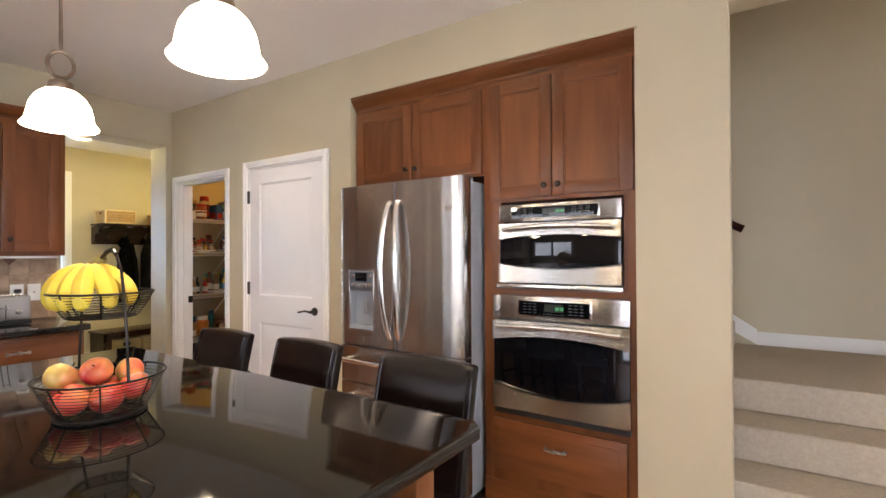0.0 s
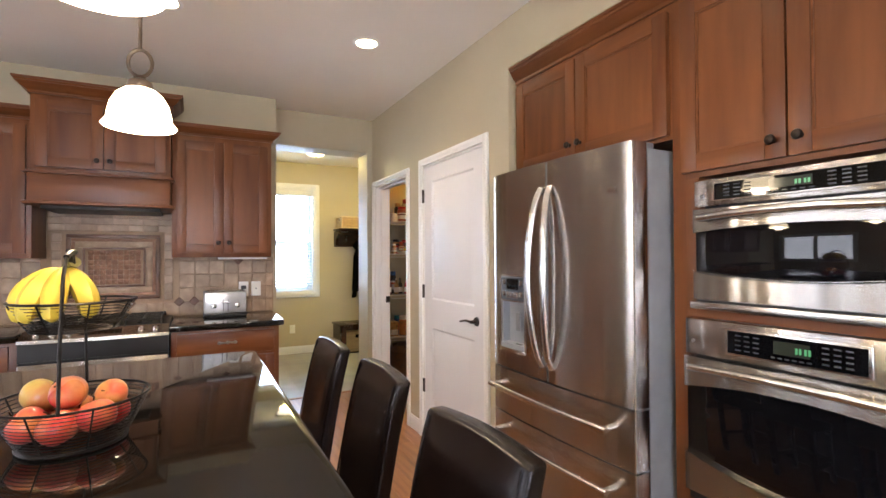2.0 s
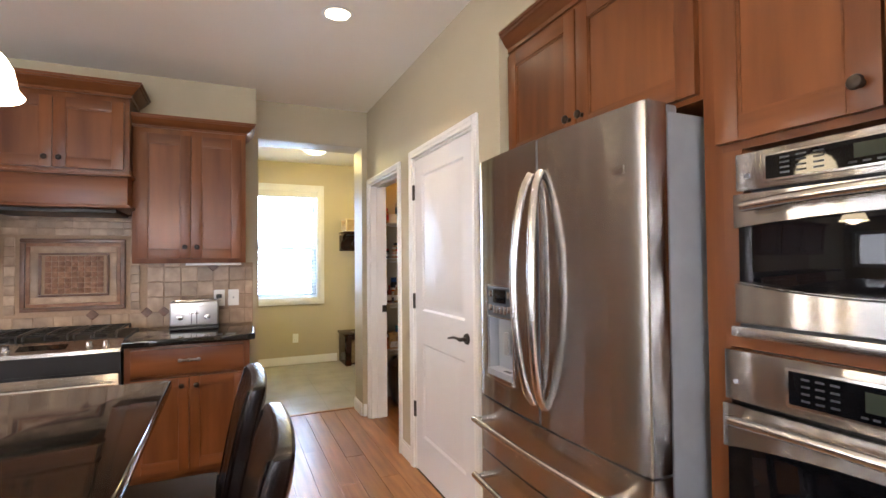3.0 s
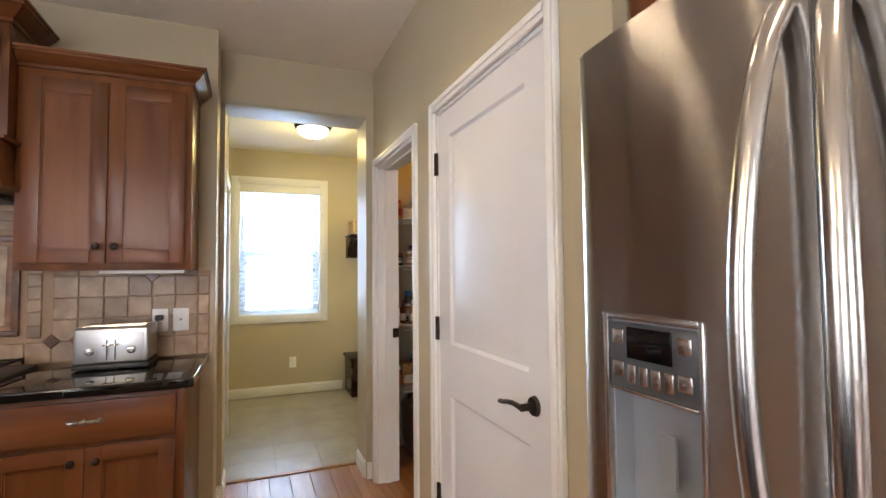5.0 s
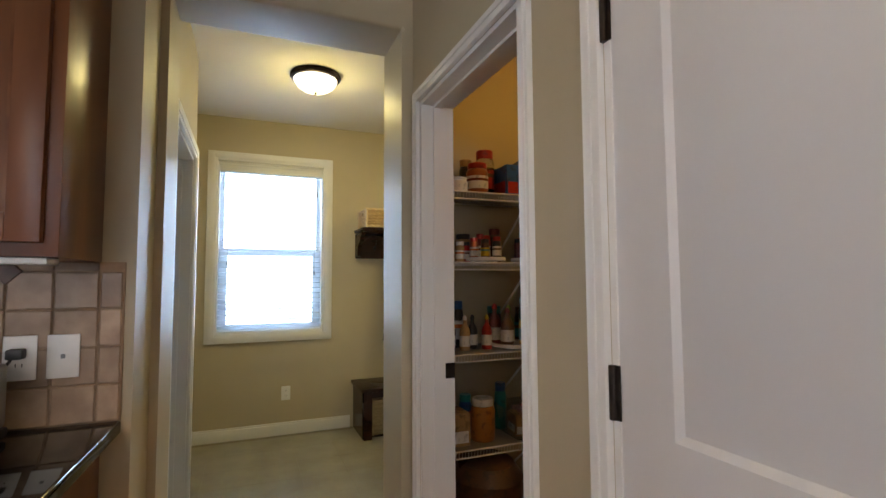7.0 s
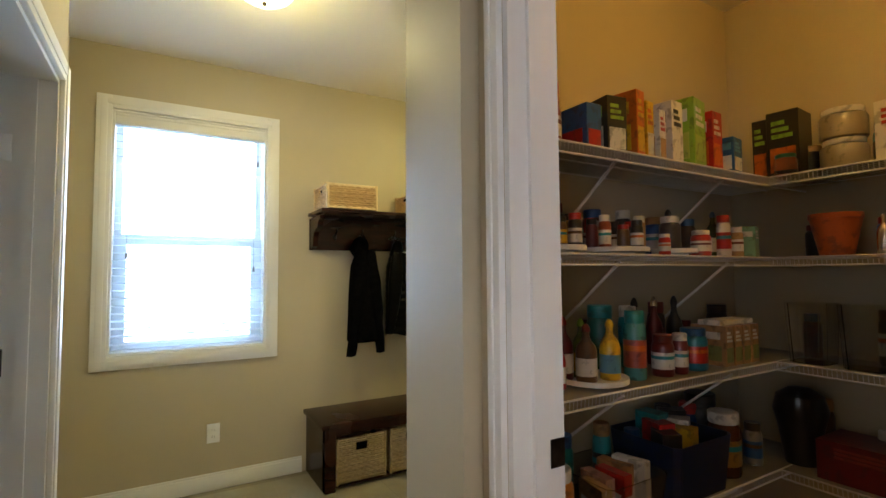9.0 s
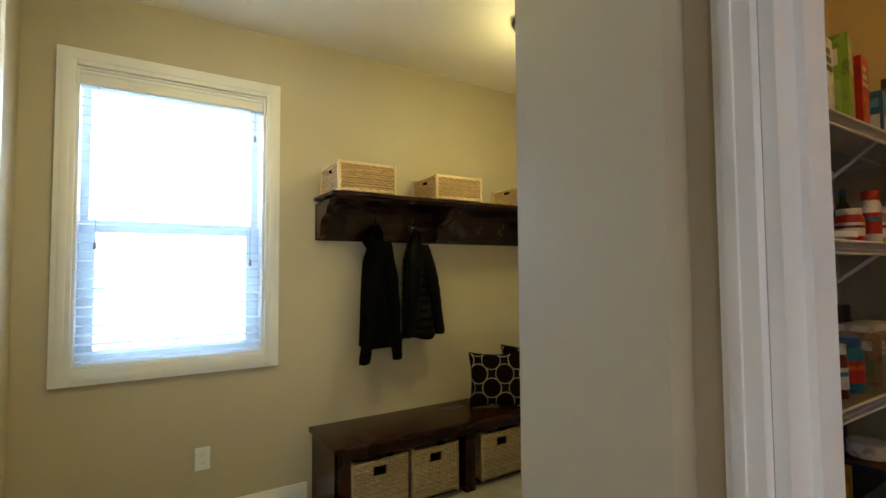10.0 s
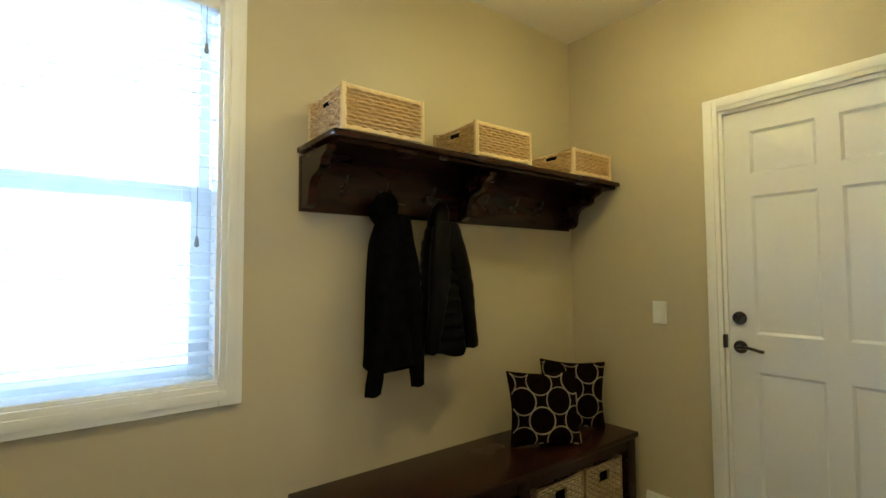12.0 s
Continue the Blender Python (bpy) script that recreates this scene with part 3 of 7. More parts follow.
for x, z0 in ((0.085, 0.60), (WW - 0.075, 0.52), (WW - 0.055, 1.22)):
    bm = bmesh.new()
    tube(bm, [(x, 0.006, z0), (x, 0.006, WH - 0.085)], 0.0012, 5)
    lathe(bm, [(0, -0.04), (0.008, -0.034), (0.006, -0.01), (0.003, 0), (0, 0.002)], 12, Matrix.Translation((x, 0.006, z0)))
    part("pull_cord", bm, M_GREY, b, "grey tassel on a thin cord")

# ---- outside the windows ----
# Plain glowing panels stand in for the bright outdoors.
M_SNOW = glow("bright_overcast_yard", (0.93, 0.96, 1.0), 3.2)
solid("backdrop_mudroom_side", boxes(((-14.0, -6, -0.34), (-13.9, 12, 7))), M_SNOW, Matrix(), "bright hazy daylight beyond the mudroom window", "backdrop", "", "structure")
solid("backdrop_kitchen_side", boxes(((-9, -9.1, -0.34), (6, -9.0, 7))), M_SNOW, Matrix(), "bright hazy daylight beyond the kitchen windows", "backdrop", "", "structure")
solid("backdrop_dining_side", boxes(((9.0, -8, -0.34), (9.1, 8, 7))), M_SNOW, Matrix(), "glowing panel beyond the added dining window", "backdrop", "", "structure")


def back_window(name, m, w, h, label, leaves=2):
    t = thing(name, m, label, "window", "", "structure")
    part("window_frame", boxes(((-0.07, -0.02, -0.07), (0, 0, h + 0.07)), ((w, -0.02, -0.07), (w + 0.07, 0, h + 0.07)), ((0, -0.02, h), (w, 0, h + 0.07)), ((0, -0.02, -0.07), (w, 0, 0)), bev=0.004), M_TRIM, t)
    for i in range(leaves):
        a, b = w * i / leaves, w * (i + 1) / leaves
        s = part("sash", boxes(((a, 0.04, 0), (a + 0.05, 0.08, h)), ((b - 0.05, 0.04, 0), (b, 0.08, h)), ((a + 0.05, 0.04, h - 0.05), (b - 0.05, 0.08, h)), ((a + 0.05, 0.04, 0), (b - 0.05, 0.08, 0.06)), bev=0.003), M_TRIM, t)
        g = part("pane", boxes(((a + 0.05, 0.058, 0.06), (b - 0.05, 0.062, h - 0.05))), M_GLASS, s)
        g.visible_shadow = False


back_window("window_2", pose(-2.85, -2.8, 0.95, 0, 0, 180), 1.8, 1.15, "white double window behind the island")
# Added opening, never in view, for the patio fill lamp.
back_window("window_3", pose(0.7, -2.8, 0.02, 0, 0, 180), 1.8, 2.08, "unseen white glazed patio door added for light")
# Unseen opening, added to go with the side fill lamp.
back_window("window_4", pose(3.0, 1.4, 0.7, 0, 0, -90), 2.4, 1.4, "unseen white window added at the dining end for light", 3)

# ---- kitchen cabinets ----


def shaker(name, parent, x0, x1, z0, z1, y, rail=0.062, th=0.021, grain=None):
    """A door with square rails and a sunk flat panel, its back at y, looking to -y."""
    ob = part(name, boxes(((x0 + rail - 0.004, y - th + 0.009, z0 + rail - 0.004), (x1 - rail + 0.004, y - 0.003, z1 - rail + 0.004))), grain or M_WOOD, parent)
    for a, b in ((x0, x0 + rail), (x1 - rail, x1)):
        part("stile", boxes(((a, y - th, z0), (b, y, z1)), bev=0.0022), grain or M_WOOD, ob)
    for a, b in ((z0, z0 + rail), (z1 - rail, z1)):
        part("rail", boxes(((x0 + rail, y - th + 0.0004, a), (x1 - rail, y, b)), bev=0.0018), M_WOODH, ob)
    q = 0.007
    bm = bmesh.new()
    for a, b in (((x0 + rail, 0, z0 + rail), (x0 + rail + q, 0, z1 - rail)), ((x1 - rail - q, 0, z0 + rail), (x1 - rail, 0, z1 - rail)),
                 ((x0 + rail + q, 0, z0 + rail), (x1 - rail - q, 0, z0 + rail + q)), ((x0 + rail + q, 0, z1 - rail - q), (x1 - rail - q, 0, z1 - rail))):
        box(bm, (a[0], y - th + 0.005, a[2]), (b[0], y - th + 0.010, b[2]))
    part("bead", bm, M_WOODH, ob)
    return ob


def knob(parent, x, z, y):
    bm = bmesh.new()
    lathe(bm, [(0, 0), (0.009, 0), (0.006, 0.006), (0.005, 0.012), (0.013, 0.017), (0.016, 0.022), (0.013, 0.028), (0.006, 0.031), (0, 0.0315)], 18, pose(x, y, z, 90, 0, 0))
    part("knob", bm, M_BRONZE, parent, "dark bronze knob")


def cup_pull(parent, x, z, y):
    bm = bmesh.new()
    pts = [(x - 0.052, y - 0.002, z), (x - 0.048, y - 0.018, z + 0.002), (x - 0.025, y - 0.026, z + 0.004), (x, y - 0.028, z + 0.005), (x + 0.025, y - 0.026, z + 0.004), (x + 0.048, y - 0.018, z + 0.002), (x + 0.052, y - 0.002, z)]
    tube(bm, pts, 0.007, 10)
    for d in (-0.05, 0.05):
        lathe(bm, [(0, 0), (0.012, 0), (0.010, 0.006), (0, 0.008)], 14, pose(x + d, y, z, 90, 0, 0))
    lathe(bm, [(0, -0.012), (0.009, -0.009), (0.012, 0), (0.009, 0.009), (0, 0.012)], 14, pose(x, y - 0.028, z + 0.005, 0, 90, 0))
    part("pull", bm, M_PEWTER, parent, "antique pewter drawer pull")


def crown(name, parent, x0, x1, z, y, h=0.085, out=0.075, ends=(True, True), depth=0.30):
    """Stepped crown moulding along the front at y and round the ends."""
    prof = [(0.0, 0.0), (0.012, 0.0), (0.012, 0.018), (0.020, 0.022), (0.034, 0.032), (0.052, 0.052), (0.058, 0.060), (0.066, 0.062), (0.066, 0.074), (0.075, 0.076), (0.075, 0.088), (0.0, 0.088)]
    k, kz = out / 0.075, h / 0.088
    bm = bmesh.new()
    rings = []
    path = []
    if ends[0]:
        path.append(((x0, y + depth), (-1, 0)))
    path.append(((x0, y), (-1 if ends[0] else 0, -1)))
    path.append(((x1, y), (1 if ends[1] else 0, -1)))
    if ends[1]:
        path.append(((x1, y + depth), (1, 0)))
    for (px, py), (dx, dy) in path:
        rings.append([bm.verts.new((px + dx * o * k, py + dy * o * k, z + q * kz)) for o, q in prof])
    for a, b in zip(rings, rings[1:]):
        for i in range(len(prof)):
            j = (i + 1) % len(prof)
            bm.faces.new((a[i], a[j], b[j], b[i]))
    bm.faces.new(rings[0])
    bm.faces.new(rings[-1][::-1])
    return part(name, bm, M_WOODH, parent)


# the niche: cabinet over the fridge, oven cabinet
NF = W + 0.055       # front of the cabinet frames in the niche
t = thing("fridge_cabinet", pose(0, NF, 0), "cherry cabinet with two shaker doors over the fridge", "cabinet")
part("body", boxes(((-2.870, 0, 1.80), (-1.888, 0.6, 2.325))), M_WOOD, t)
part("side_panel", boxes(((-2.870, 0.0, 0), (-2.852, 0.6, 1.80))), M_WOOD, t)
for a, b, k in ((-2.852, -2.392, -2.425), (-2.386, -1.898, -2.355)):
    d = shaker("cabinet_door", t, a, b, 1.815, 2.29, 0.0)
    knob(d, k, 1.885, -0.021)
t = thing("oven_cabinet", pose(0, NF, 0), "tall cherry oven cabinet with shaker doors and drawer", "cabinet")
part("body", boxes(((-1.835, 0, 1.64), (-1.118, 0.6, 2.325))), M_WOOD, t)
part("base", boxes(((-1.835, 0, 0.09), (-1.118, 0.6, 0.494))), M_WOOD, t)
part("back_panel", boxes(((-1.835, 0.5, 0.495), (-1.118, 0.6, 1.639))), M_WOOD, t)
part("middle_rail", boxes(((-1.835, 0, 1.139), (-1.118, 0.499, 1.172))), M_WOODH, t)
for a, b in ((-1.888, -1.8355), (-1.1175, -1.0695)):
    part("side_panel", boxes(((a, 0, 0.09), (b, 0.6, 2.325))), M_WOOD, t)
for a, b, c, d in ((-1.8355, -1.784, 1.172, 1.64), (-1.134, -1.1175, 1.172, 1.64), (-1.8355, -1.824, 0.494, 1.139)):
    part("filler_strip", boxes(((a, 0.0, c), (b, 0.30, d))), M_WOOD, t)
part("toe_kick", boxes(((-1.888, 0.03, 0), (-1.0695, 0.5, 0.09))), M_WOOD, t)
for a, b, k in ((-1.842, -1.487, -1.522), (-1.481, -1.085, -1.447)):
    d = shaker("cabinet_door", t, a, b, 1.66, 2.29, 0.0)
    knob(d, k, 1.715, -0.021)
bm = boxes(((-1.83, -0.021, 0.185), (-1.122, 0, 0.462)), bev=0.004)
box(bm, (-1.795, -0.024, 0.225), (-1.157, -0.020, 0.422), 0.003)
dr = part("drawer", bm, M_WOODH, t)
cup_pull(dr, -1.475, 0.352, -0.024)
part("base_moulding", boxes(((-1.888, -0.012, 0.0), (-1.0695, 0.029, 0.12)), bev=0.004), M_WOODH, t)
t = thing("crown_moulding", pose(0, NF, 0), "stepped cherry crown moulding over the niche cabinets", "moulding")
crown("moulding", t, -2.870, -1.0695, 2.315, 0.0, 0.088, 0.055, (False, False))
part("filler", boxes(((-2.870, 0.0, 2.325), (-1.0695, 0.3, 2.388))), M_WOODH, t)

# ---- ovens ----


def bowed_band(bm, x0, x1, zt, zb, y, thick, arc_t=0.0, arc_b=0.0, n=16):
    """A metal band whose top and bottom edges are arcs."""
    rows = []
    for i in range(n + 1):
        f = i / n
        x = x0 + (x1 - x0) * f
        s = 1 - (2 * f - 1) ** 2
        a, b = zt + arc_t * s, zb + arc_b * s
        rows.append([bm.verts.new(p) for p in ((x, y, a), (x, y - thick, a - 0.003), (x, y - thick, b + 0.003), (x, y, b))])
    for p, q in zip(rows, rows[1:]):
        for k in range(4):
            bm.faces.new((p[k], q[k], q[(k + 1) % 4], p[(k + 1) % 4]))
    bm.faces.new(rows[0])
    bm.faces.new(rows[-1][::-1])
    return bm


def wall_oven(name, x0, x1, z0, z1, ctrl, label, display, lower, band, sag):
    """An oven with a control panel ctrl high, a steel band over the glass and one below it, both edged by arcs."""
    t = thing(name, pose(x0, NF, z0), label, "oven")
    w, h = x1 - x0, z1 - z0
    part("body", boxes(((0.02, 0.0, 0.01), (w - 0.02, 0.48, h - 0.01))), M_BLACK, t)
    c = part("control_panel", boxes(((0, -0.030, h - ctrl), (w, 0, h)), bev=0.004), M_STEEL, t)
    a, b = display
    part("display_frame", boxes(((w * a - 0.010, -0.034, h - ctrl * 0.86), (w * b + 0.010, -0.0295, h - ctrl * 0.14)), bev=0.003), M_CHROME, c)
    part("display", boxes(((w * a, -0.036, h - ctrl * 0.79), (w * b, -0.0335, h - ctrl * 0.20))), M_OVENGL, c, "black control display with buttons")
    part("screen", boxes(((w * (a * 0.62 + b * 0.38), -0.0366, h - ctrl * 0.62), (w * (a * 0.36 + b * 0.64), -0.0358, h - ctrl * 0.30))), M_SCREEN, c, "dim grey-green screen")
    bm = bmesh.new()
    wd = w * (b - a)
    for i0, cols in ((0.07, 3), (0.72, 3)):
        for i in range(cols):
            for j in range(4):
                x, z = w * a + wd * (i0 + 0.075 * i), h - ctrl * (0.70 - 0.125 * j)
                box(bm, (x, -0.0368, z), (x + wd * 0.045, -0.0358, z + 0.0042))
    for i in range(6):
        x, z = w * a + wd * (0.36 + 0.052 * i), h - ctrl * 0.73
        box(bm, (x, -0.0368, z), (x + wd * 0.03, -0.0358, z + 0.004))
    tagged(part("button_print", bm, M_MARK, c, "faint grey button lettering"), kind="stuff")
    bm = bmesh.new()
    for i in range(4):
        x = w * (a * 0.46 + b * 0.54) + 0.010 * i + (0.004 if i > 1 else 0)
        box(bm, (x, -0.0372, h - ctrl * 0.55), (x + 0.0062, -0.0364, h - ctrl * 0.41))
    part("clock_digits", bm, M_LED, c, "green glowing digits")
    bm = bmesh.new()
    cyl(bm, (0.030, -0.0295, h - ctrl * 0.62), 0.006, -0.003, "y", 14)
    part("badge", bm, M_GREY, c, "small round badge without lettering")
    dz = h - ctrl - 0.006
    part("door_glass", boxes(((0.004, -0.030, lower * 0.4), (w - 0.004, -0.004, dz - 0.02)), bev=0.003), M_OVENGL, t, "black reflective oven door glass")
    bm = bmesh.new()
    bowed_band(bm, 0, w, dz, dz - band, -0.004, 0.036, 0.0, sag * 0.72)
    part("top_band", bm, M_STEEL, t)
    bm = bmesh.new()
    bowed_band(bm, 0, w, lower, 0.0, -0.004, 0.036, -sag, 0.0)
    part("bottom_band", bm, M_STEEL, t)
    bm = bmesh.new()
    bowed_band(bm, 0, w, lower + 0.006, lower - 0.001, -0.004, 0.041, -sag, -sag)
    part("edge_trim", bm, M_CHROME, t)
    bm = bmesh.new()
    zz = dz - 0.036
    tube(bm, [(0.040 + (w - 0.08) * i / 14, -0.066 - 0.014 * math.sin(math.pi * i / 14), zz + 0.012 * math.sin(math.pi * i / 14)) for i in range(15)], 0.0135, 12)
    for x in (0.060, w - 0.060):
        cyl(bm, (x, -0.038, zz + 0.001), 0.010, -0.030, "y", 12)
    part("handle", bm, M_CHROME, t, "bowed stainless bar handle")
    return t


M_LED = glow("green_led", (0.2, 1.0, 0.35), 0.30, (0.01, 0.05, 0.02))
M_MARK = material("faint_button_print", (0.045, 0.05, 0.055), 0.4, scale=20)
M_SCREEN = material("dim_display", (0.030, 0.036, 0.028), 0.10, scale=3)
t = wall_oven("microwave_oven", -1.782, -1.136, 1.205, 1.622, 0.092, "built-in stainless upper oven with bowed black glass door", (0.12, 0.83), 0.101, 0.088, 0.026)
part("vent_trim", boxes(((-0.010, -0.046, -0.032), (0.652, -0.004, -0.006)), bev=0.004), M_CHROME, t)
part("vent_gap", boxes(((0.004, -0.030, -0.006), (0.642, -0.004, 0.0))), M_BLACK, t)
t = wall_oven("wall_oven", -1.822, -1.102, 0.527, 1.137, 0.125, "built-in stainless lower oven with wide black glass door", (0.217, 0.74), 0.138, 0.114, 0.048)
part("vent_gap", boxes(((0.004, -0.020, -0.032), (0.716, -0.002, 0.0))), M_BLACK, t, "black vent slot")

# ---- fridge ----
t = thing("fridge", pose(-2.825, 2.66, 0), "stainless french-door fridge with ice dispenser and two drawers", "fridge")
FW, FH = 0.915, 1.783


def bowed_front(bm, x0, x1, z0, z1, y, th, bow, n=14):
    """A door whose front bows out along the whole fridge width, with rounded outer edges."""
    prof = []
    for i in range(n + 1):
        x = x0 + (x1 - x0) * i / n
        prof.append((x, y - bow * (1 - (2 * x / FW - 1) ** 2)))
    e = 0.010
    prof[0] = (x0, prof[0][1] + e)
    prof.insert(1, (x0 + 0.004, y - bow * (1 - (2 * (x0 + 0.004) / FW - 1) ** 2) + 0.003))
    prof[-1] = (x1, prof[-1][1] + e)
    prof.insert(-1, (x1 - 0.004, y - bow * (1 - (2 * (x1 - 0.004) / FW - 1) ** 2) + 0.003))
    prof += [(x1, y + th), (x0, y + th)]
    lo = [bm.verts.new((x, yy, z0)) for x, yy in prof]
    hi = [bm.verts.new((x, yy, z1)) for x, yy in prof]
    for i in range(len(prof)):
        j = (i + 1) % len(prof)
        bm.faces.new((lo[i], lo[j], hi[j], hi[i]))
    bm.faces.new(lo[::-1])
    bm.faces.new(hi)
    return bm


part("body", boxes(((0.004, 0.085, 0.03), (FW - 0.004, 0.80, FH - 0.02)), bev=0.006), M_GREY, t, "grey painted cabinet sides")
for x in (0.02, FW - 0.12):
    part("hinge_cover", boxes(((x, 0.03, FH - 0.018), (x + 0.10, 0.14, FH + 0.006)), bev=0.005), M_GREY, t)
part("toe_grille", boxes(((0.02, 0.05, 0.0), (FW - 0.02, 0.12, 0.05))), M_BLACK, t)
DZ = 0.80
SPL = 0.452
hole = (0.092, 0.285, 0.905, 1.258)
bm = bmesh.new()


def panel_strip(bm, x0, x1, z0, z1, n):
    a = []
    for i in range(n + 1):
        x = x0 + (x1 - x0) * i / n
        y = -0.018 * (1 - (2 * x / FW - 1) ** 2) + (0.006 if x < 0.001 else 0)
        a.append((bm.verts.new((x, y, z0)), bm.verts.new((x, y, z1))))
    for p, q in zip(a, a[1:]):
        bm.faces.new((p[0], q[0], q[1], p[1]))


panel_strip(bm, 0.0, hole[0], DZ, FH, 4)
panel_strip(bm, hole[0], hole[1], hole[3], FH, 6)
panel_strip(bm, hole[0], hole[1], DZ, hole[2], 6)
panel_strip(bm, hole[1], SPL - 0.002, DZ, FH, 6)
bmesh.ops.remove_doubles(bm, verts=bm.verts, dist=0.0005)
ld = part("left_door", bm, M_STEEL, t)
part("door_liner", boxes(((0.001, 0.0065, DZ), (0.004, 0.075, FH)), ((0.004, 0.045, DZ), (SPL - 0.002, 0.075, FH)), ((0.004, 0.001, FH - 0.004), (SPL - 0.003, 0.045, FH)), ((SPL - 0.006, -0.012, DZ), (SPL - 0.003, 0.045, FH)), ((0.004, 0.001, DZ), (SPL - 0.006, 0.045, DZ + 0.003))), M_GREY, ld)
rd = part("right_door", bowed_front(bmesh.new(), SPL + 0.003, FW, DZ, FH, 0, 0.075, 0.018), M_STEEL, t)
part("badge", boxes(((0.80, -0.0095, 1.60), (0.845, -0.006, 1.622))), M_CHROME, rd, "small square maker's badge without lettering")
for z0, z1 in ((0.572, DZ - 0.008), (0.055, 0.564)):
    dr = part("freezer_drawer", bowed_front(bmesh.new(), 0, FW, z0, z1, 0, 0.075, 0.018), M_STEEL, t)
    bm = bmesh.new()
    zz = z1 - 0.075
    tube(bm, [(0.07 + (FW - 0.14) * i / 16, -0.072 - 0.016 * math.sin(math.pi * i / 16), zz) for i in range(17)], 0.0135, 12)
    for x in (0.09, FW - 0.09):
        cyl(bm, (x, -0.004, zz), 0.014, -0.066, "y", 14, 0.011)
    part("handle", bm, M_CHROME, dr, "bowed stainless bar handle")
for x, s in ((SPL - 0.036, -1), (SPL + 0.040, 1)):
    bm = bmesh.new()
    pts = []
    for i in range(21):
        f = i / 20
        q = math.sin(math.pi * f)
        pts.append((x + s * 0.022 * q - s * 0.006, -0.022 - 0.062 * q ** 0.55, 0.865 + 0.80 * f))
    tube(bm, pts, 0.0165, 12, flat=0.8)
    part("handle", bm, M_CHROME, ld if s < 0 else rd, "tall bowed stainless handle")
# ice dispenser
x0, x1, z0, z1 = hole
dsp = part("dispenser", boxes(((x0, 0.035, z0), (x1, 0.045, z1)), ((x0, -0.006, z0), (x0 + 0.004, 0.035, z1)), ((x1 - 0.004, -0.012, z0), (x1, 0.035, z1)), ((x0 + 0.004, -0.006, z1 - 0.004), (x1 - 0.004, 0.035, z1)), ((x0 + 0.004, -0.020, z0), (x1 - 0.004, 0.035, z0 + 0.022))), M_DISP, t, "pale grey recessed ice dispenser")
part("bezel", boxes(((x0 - 0.012, -0.0165, z0 - 0.016), (x0, -0.004, z1 + 0.012)), ((x1, -0.0185, z0 - 0.016), (x1 + 0.010, -0.010, z1 + 0.012)), ((x0, -0.0175, z1), (x1, -0.006, z1 + 0.012)), ((x0 - 0.004, -0.024, z0 - 0.020), (x1 + 0.004, -0.006, z0)), bev=0.003), M_CHROME, dsp)
part("dispenser_panel", boxes(((x0 + 0.004, -0.013, z1 - 0.118), (x1 - 0.004, 0.012, z1 - 0.004)), bev=0.003), M_DPANEL, dsp)
part("dispenser_display", boxes(((x0 + 0.045, -0.016, z1 - 0.064), (x1 - 0.052, -0.012, z1 - 0.010)), bev=0.002), M_OVENGL, dsp, "black dispenser display")
for kx, kz in ((x0 + 0.012, z1 - 0.042), (x1 - 0.040, z1 - 0.042), (x0 + 0.012, z1 - 0.098), (x1 - 0.040, z1 - 0.098)):
    part("dispenser_key", boxes(((kx, -0.017, kz), (kx + 0.027, -0.012, kz + 0.026)), bev=0.003), M_CHROME, dsp)
for i in range(4):
    xx = x0 + 0.047 + i * 0.0265
    part("dispenser_key", boxes(((xx, -0.017, z1 - 0.106), (xx + 0.019, -0.012, z1 - 0.074)), bev=0.003), M_CHROME, dsp)
part("dispenser_trim", boxes(((x0 + 0.004, -0.019, z1 - 0.123), (x1 - 0.004, 0.0, z1 - 0.117)), bev=0.002), M_CHROME, dsp)
part("drip_drain", boxes(((x0 + 0.10, -0.004, z0 + 0.0215), (x0 + 0.145, 0.014, z0 + 0.0228))), M_BLACK, dsp)
bm = bmesh.new()
box(bm, (x0 + 0.095, 0.004, z0 + 0.085), (x0 + 0.125, 0.012, z0 + 0.175), 0.004)
part("paddle", bm, M_GREY, dsp, "grey dispenser paddle")

# ---- range wall ----
KF = XK + 0.34       # front of the upper cabinets
BF = XK + 0.61       # front of the base cabinets
GAP = 0.003


def upper(name, y0, y1, z0, z1, front, label, knobs=0.075):
    t = thing(name, pose(front, y0, z0, 0, 0, FACE_X), label, "cabinet", "upper cabinets")
    w, h = y1 - y0, z1 - z0
    dep = front - XK
    part("body", boxes(((0, 0, 0), (w, dep, h)), bev=0.002), M_WOOD, t)
    m = w / 2
    for a, b, k in ((0.028, m - GAP / 2, m - 0.035), (m + GAP / 2, w - 0.028, m + 0.035)):
        d = shaker("cabinet_door", t, a, b, 0.03, h - 0.045, -0.0005)
        knob(d, k, 0.03 + knobs, -0.0215)
    return t


t = upper("upper_cabinet", 1.108, 1.775, 1.362, 2.245, KF, "cherry upper cabinet beside the hood with two shaker doors")
crown("crown", t, 0, 0.667, 0.875, 0.0, 0.075, 0.062, (False, True))
part("light_rail", boxes(((0.30, 0.02, -0.016), (0.64, 0.10, -0.001)), bev=0.004), M_WHITEPL, t, "slim white under-cabinet light")
t = upper("upper_cabinet", -0.42, 0.338, 1.362, 2.245, KF, "cherry upper cabinet with two shaker doors")
crown("crown", t, 0, 0.758, 0.875, 0.0, 0.075, 0.062, (True, False))
t = upper("upper_cabinet", -1.6, -0.425, 1.362, 2.245, KF, "wide cherry upper cabinet with two shaker doors")
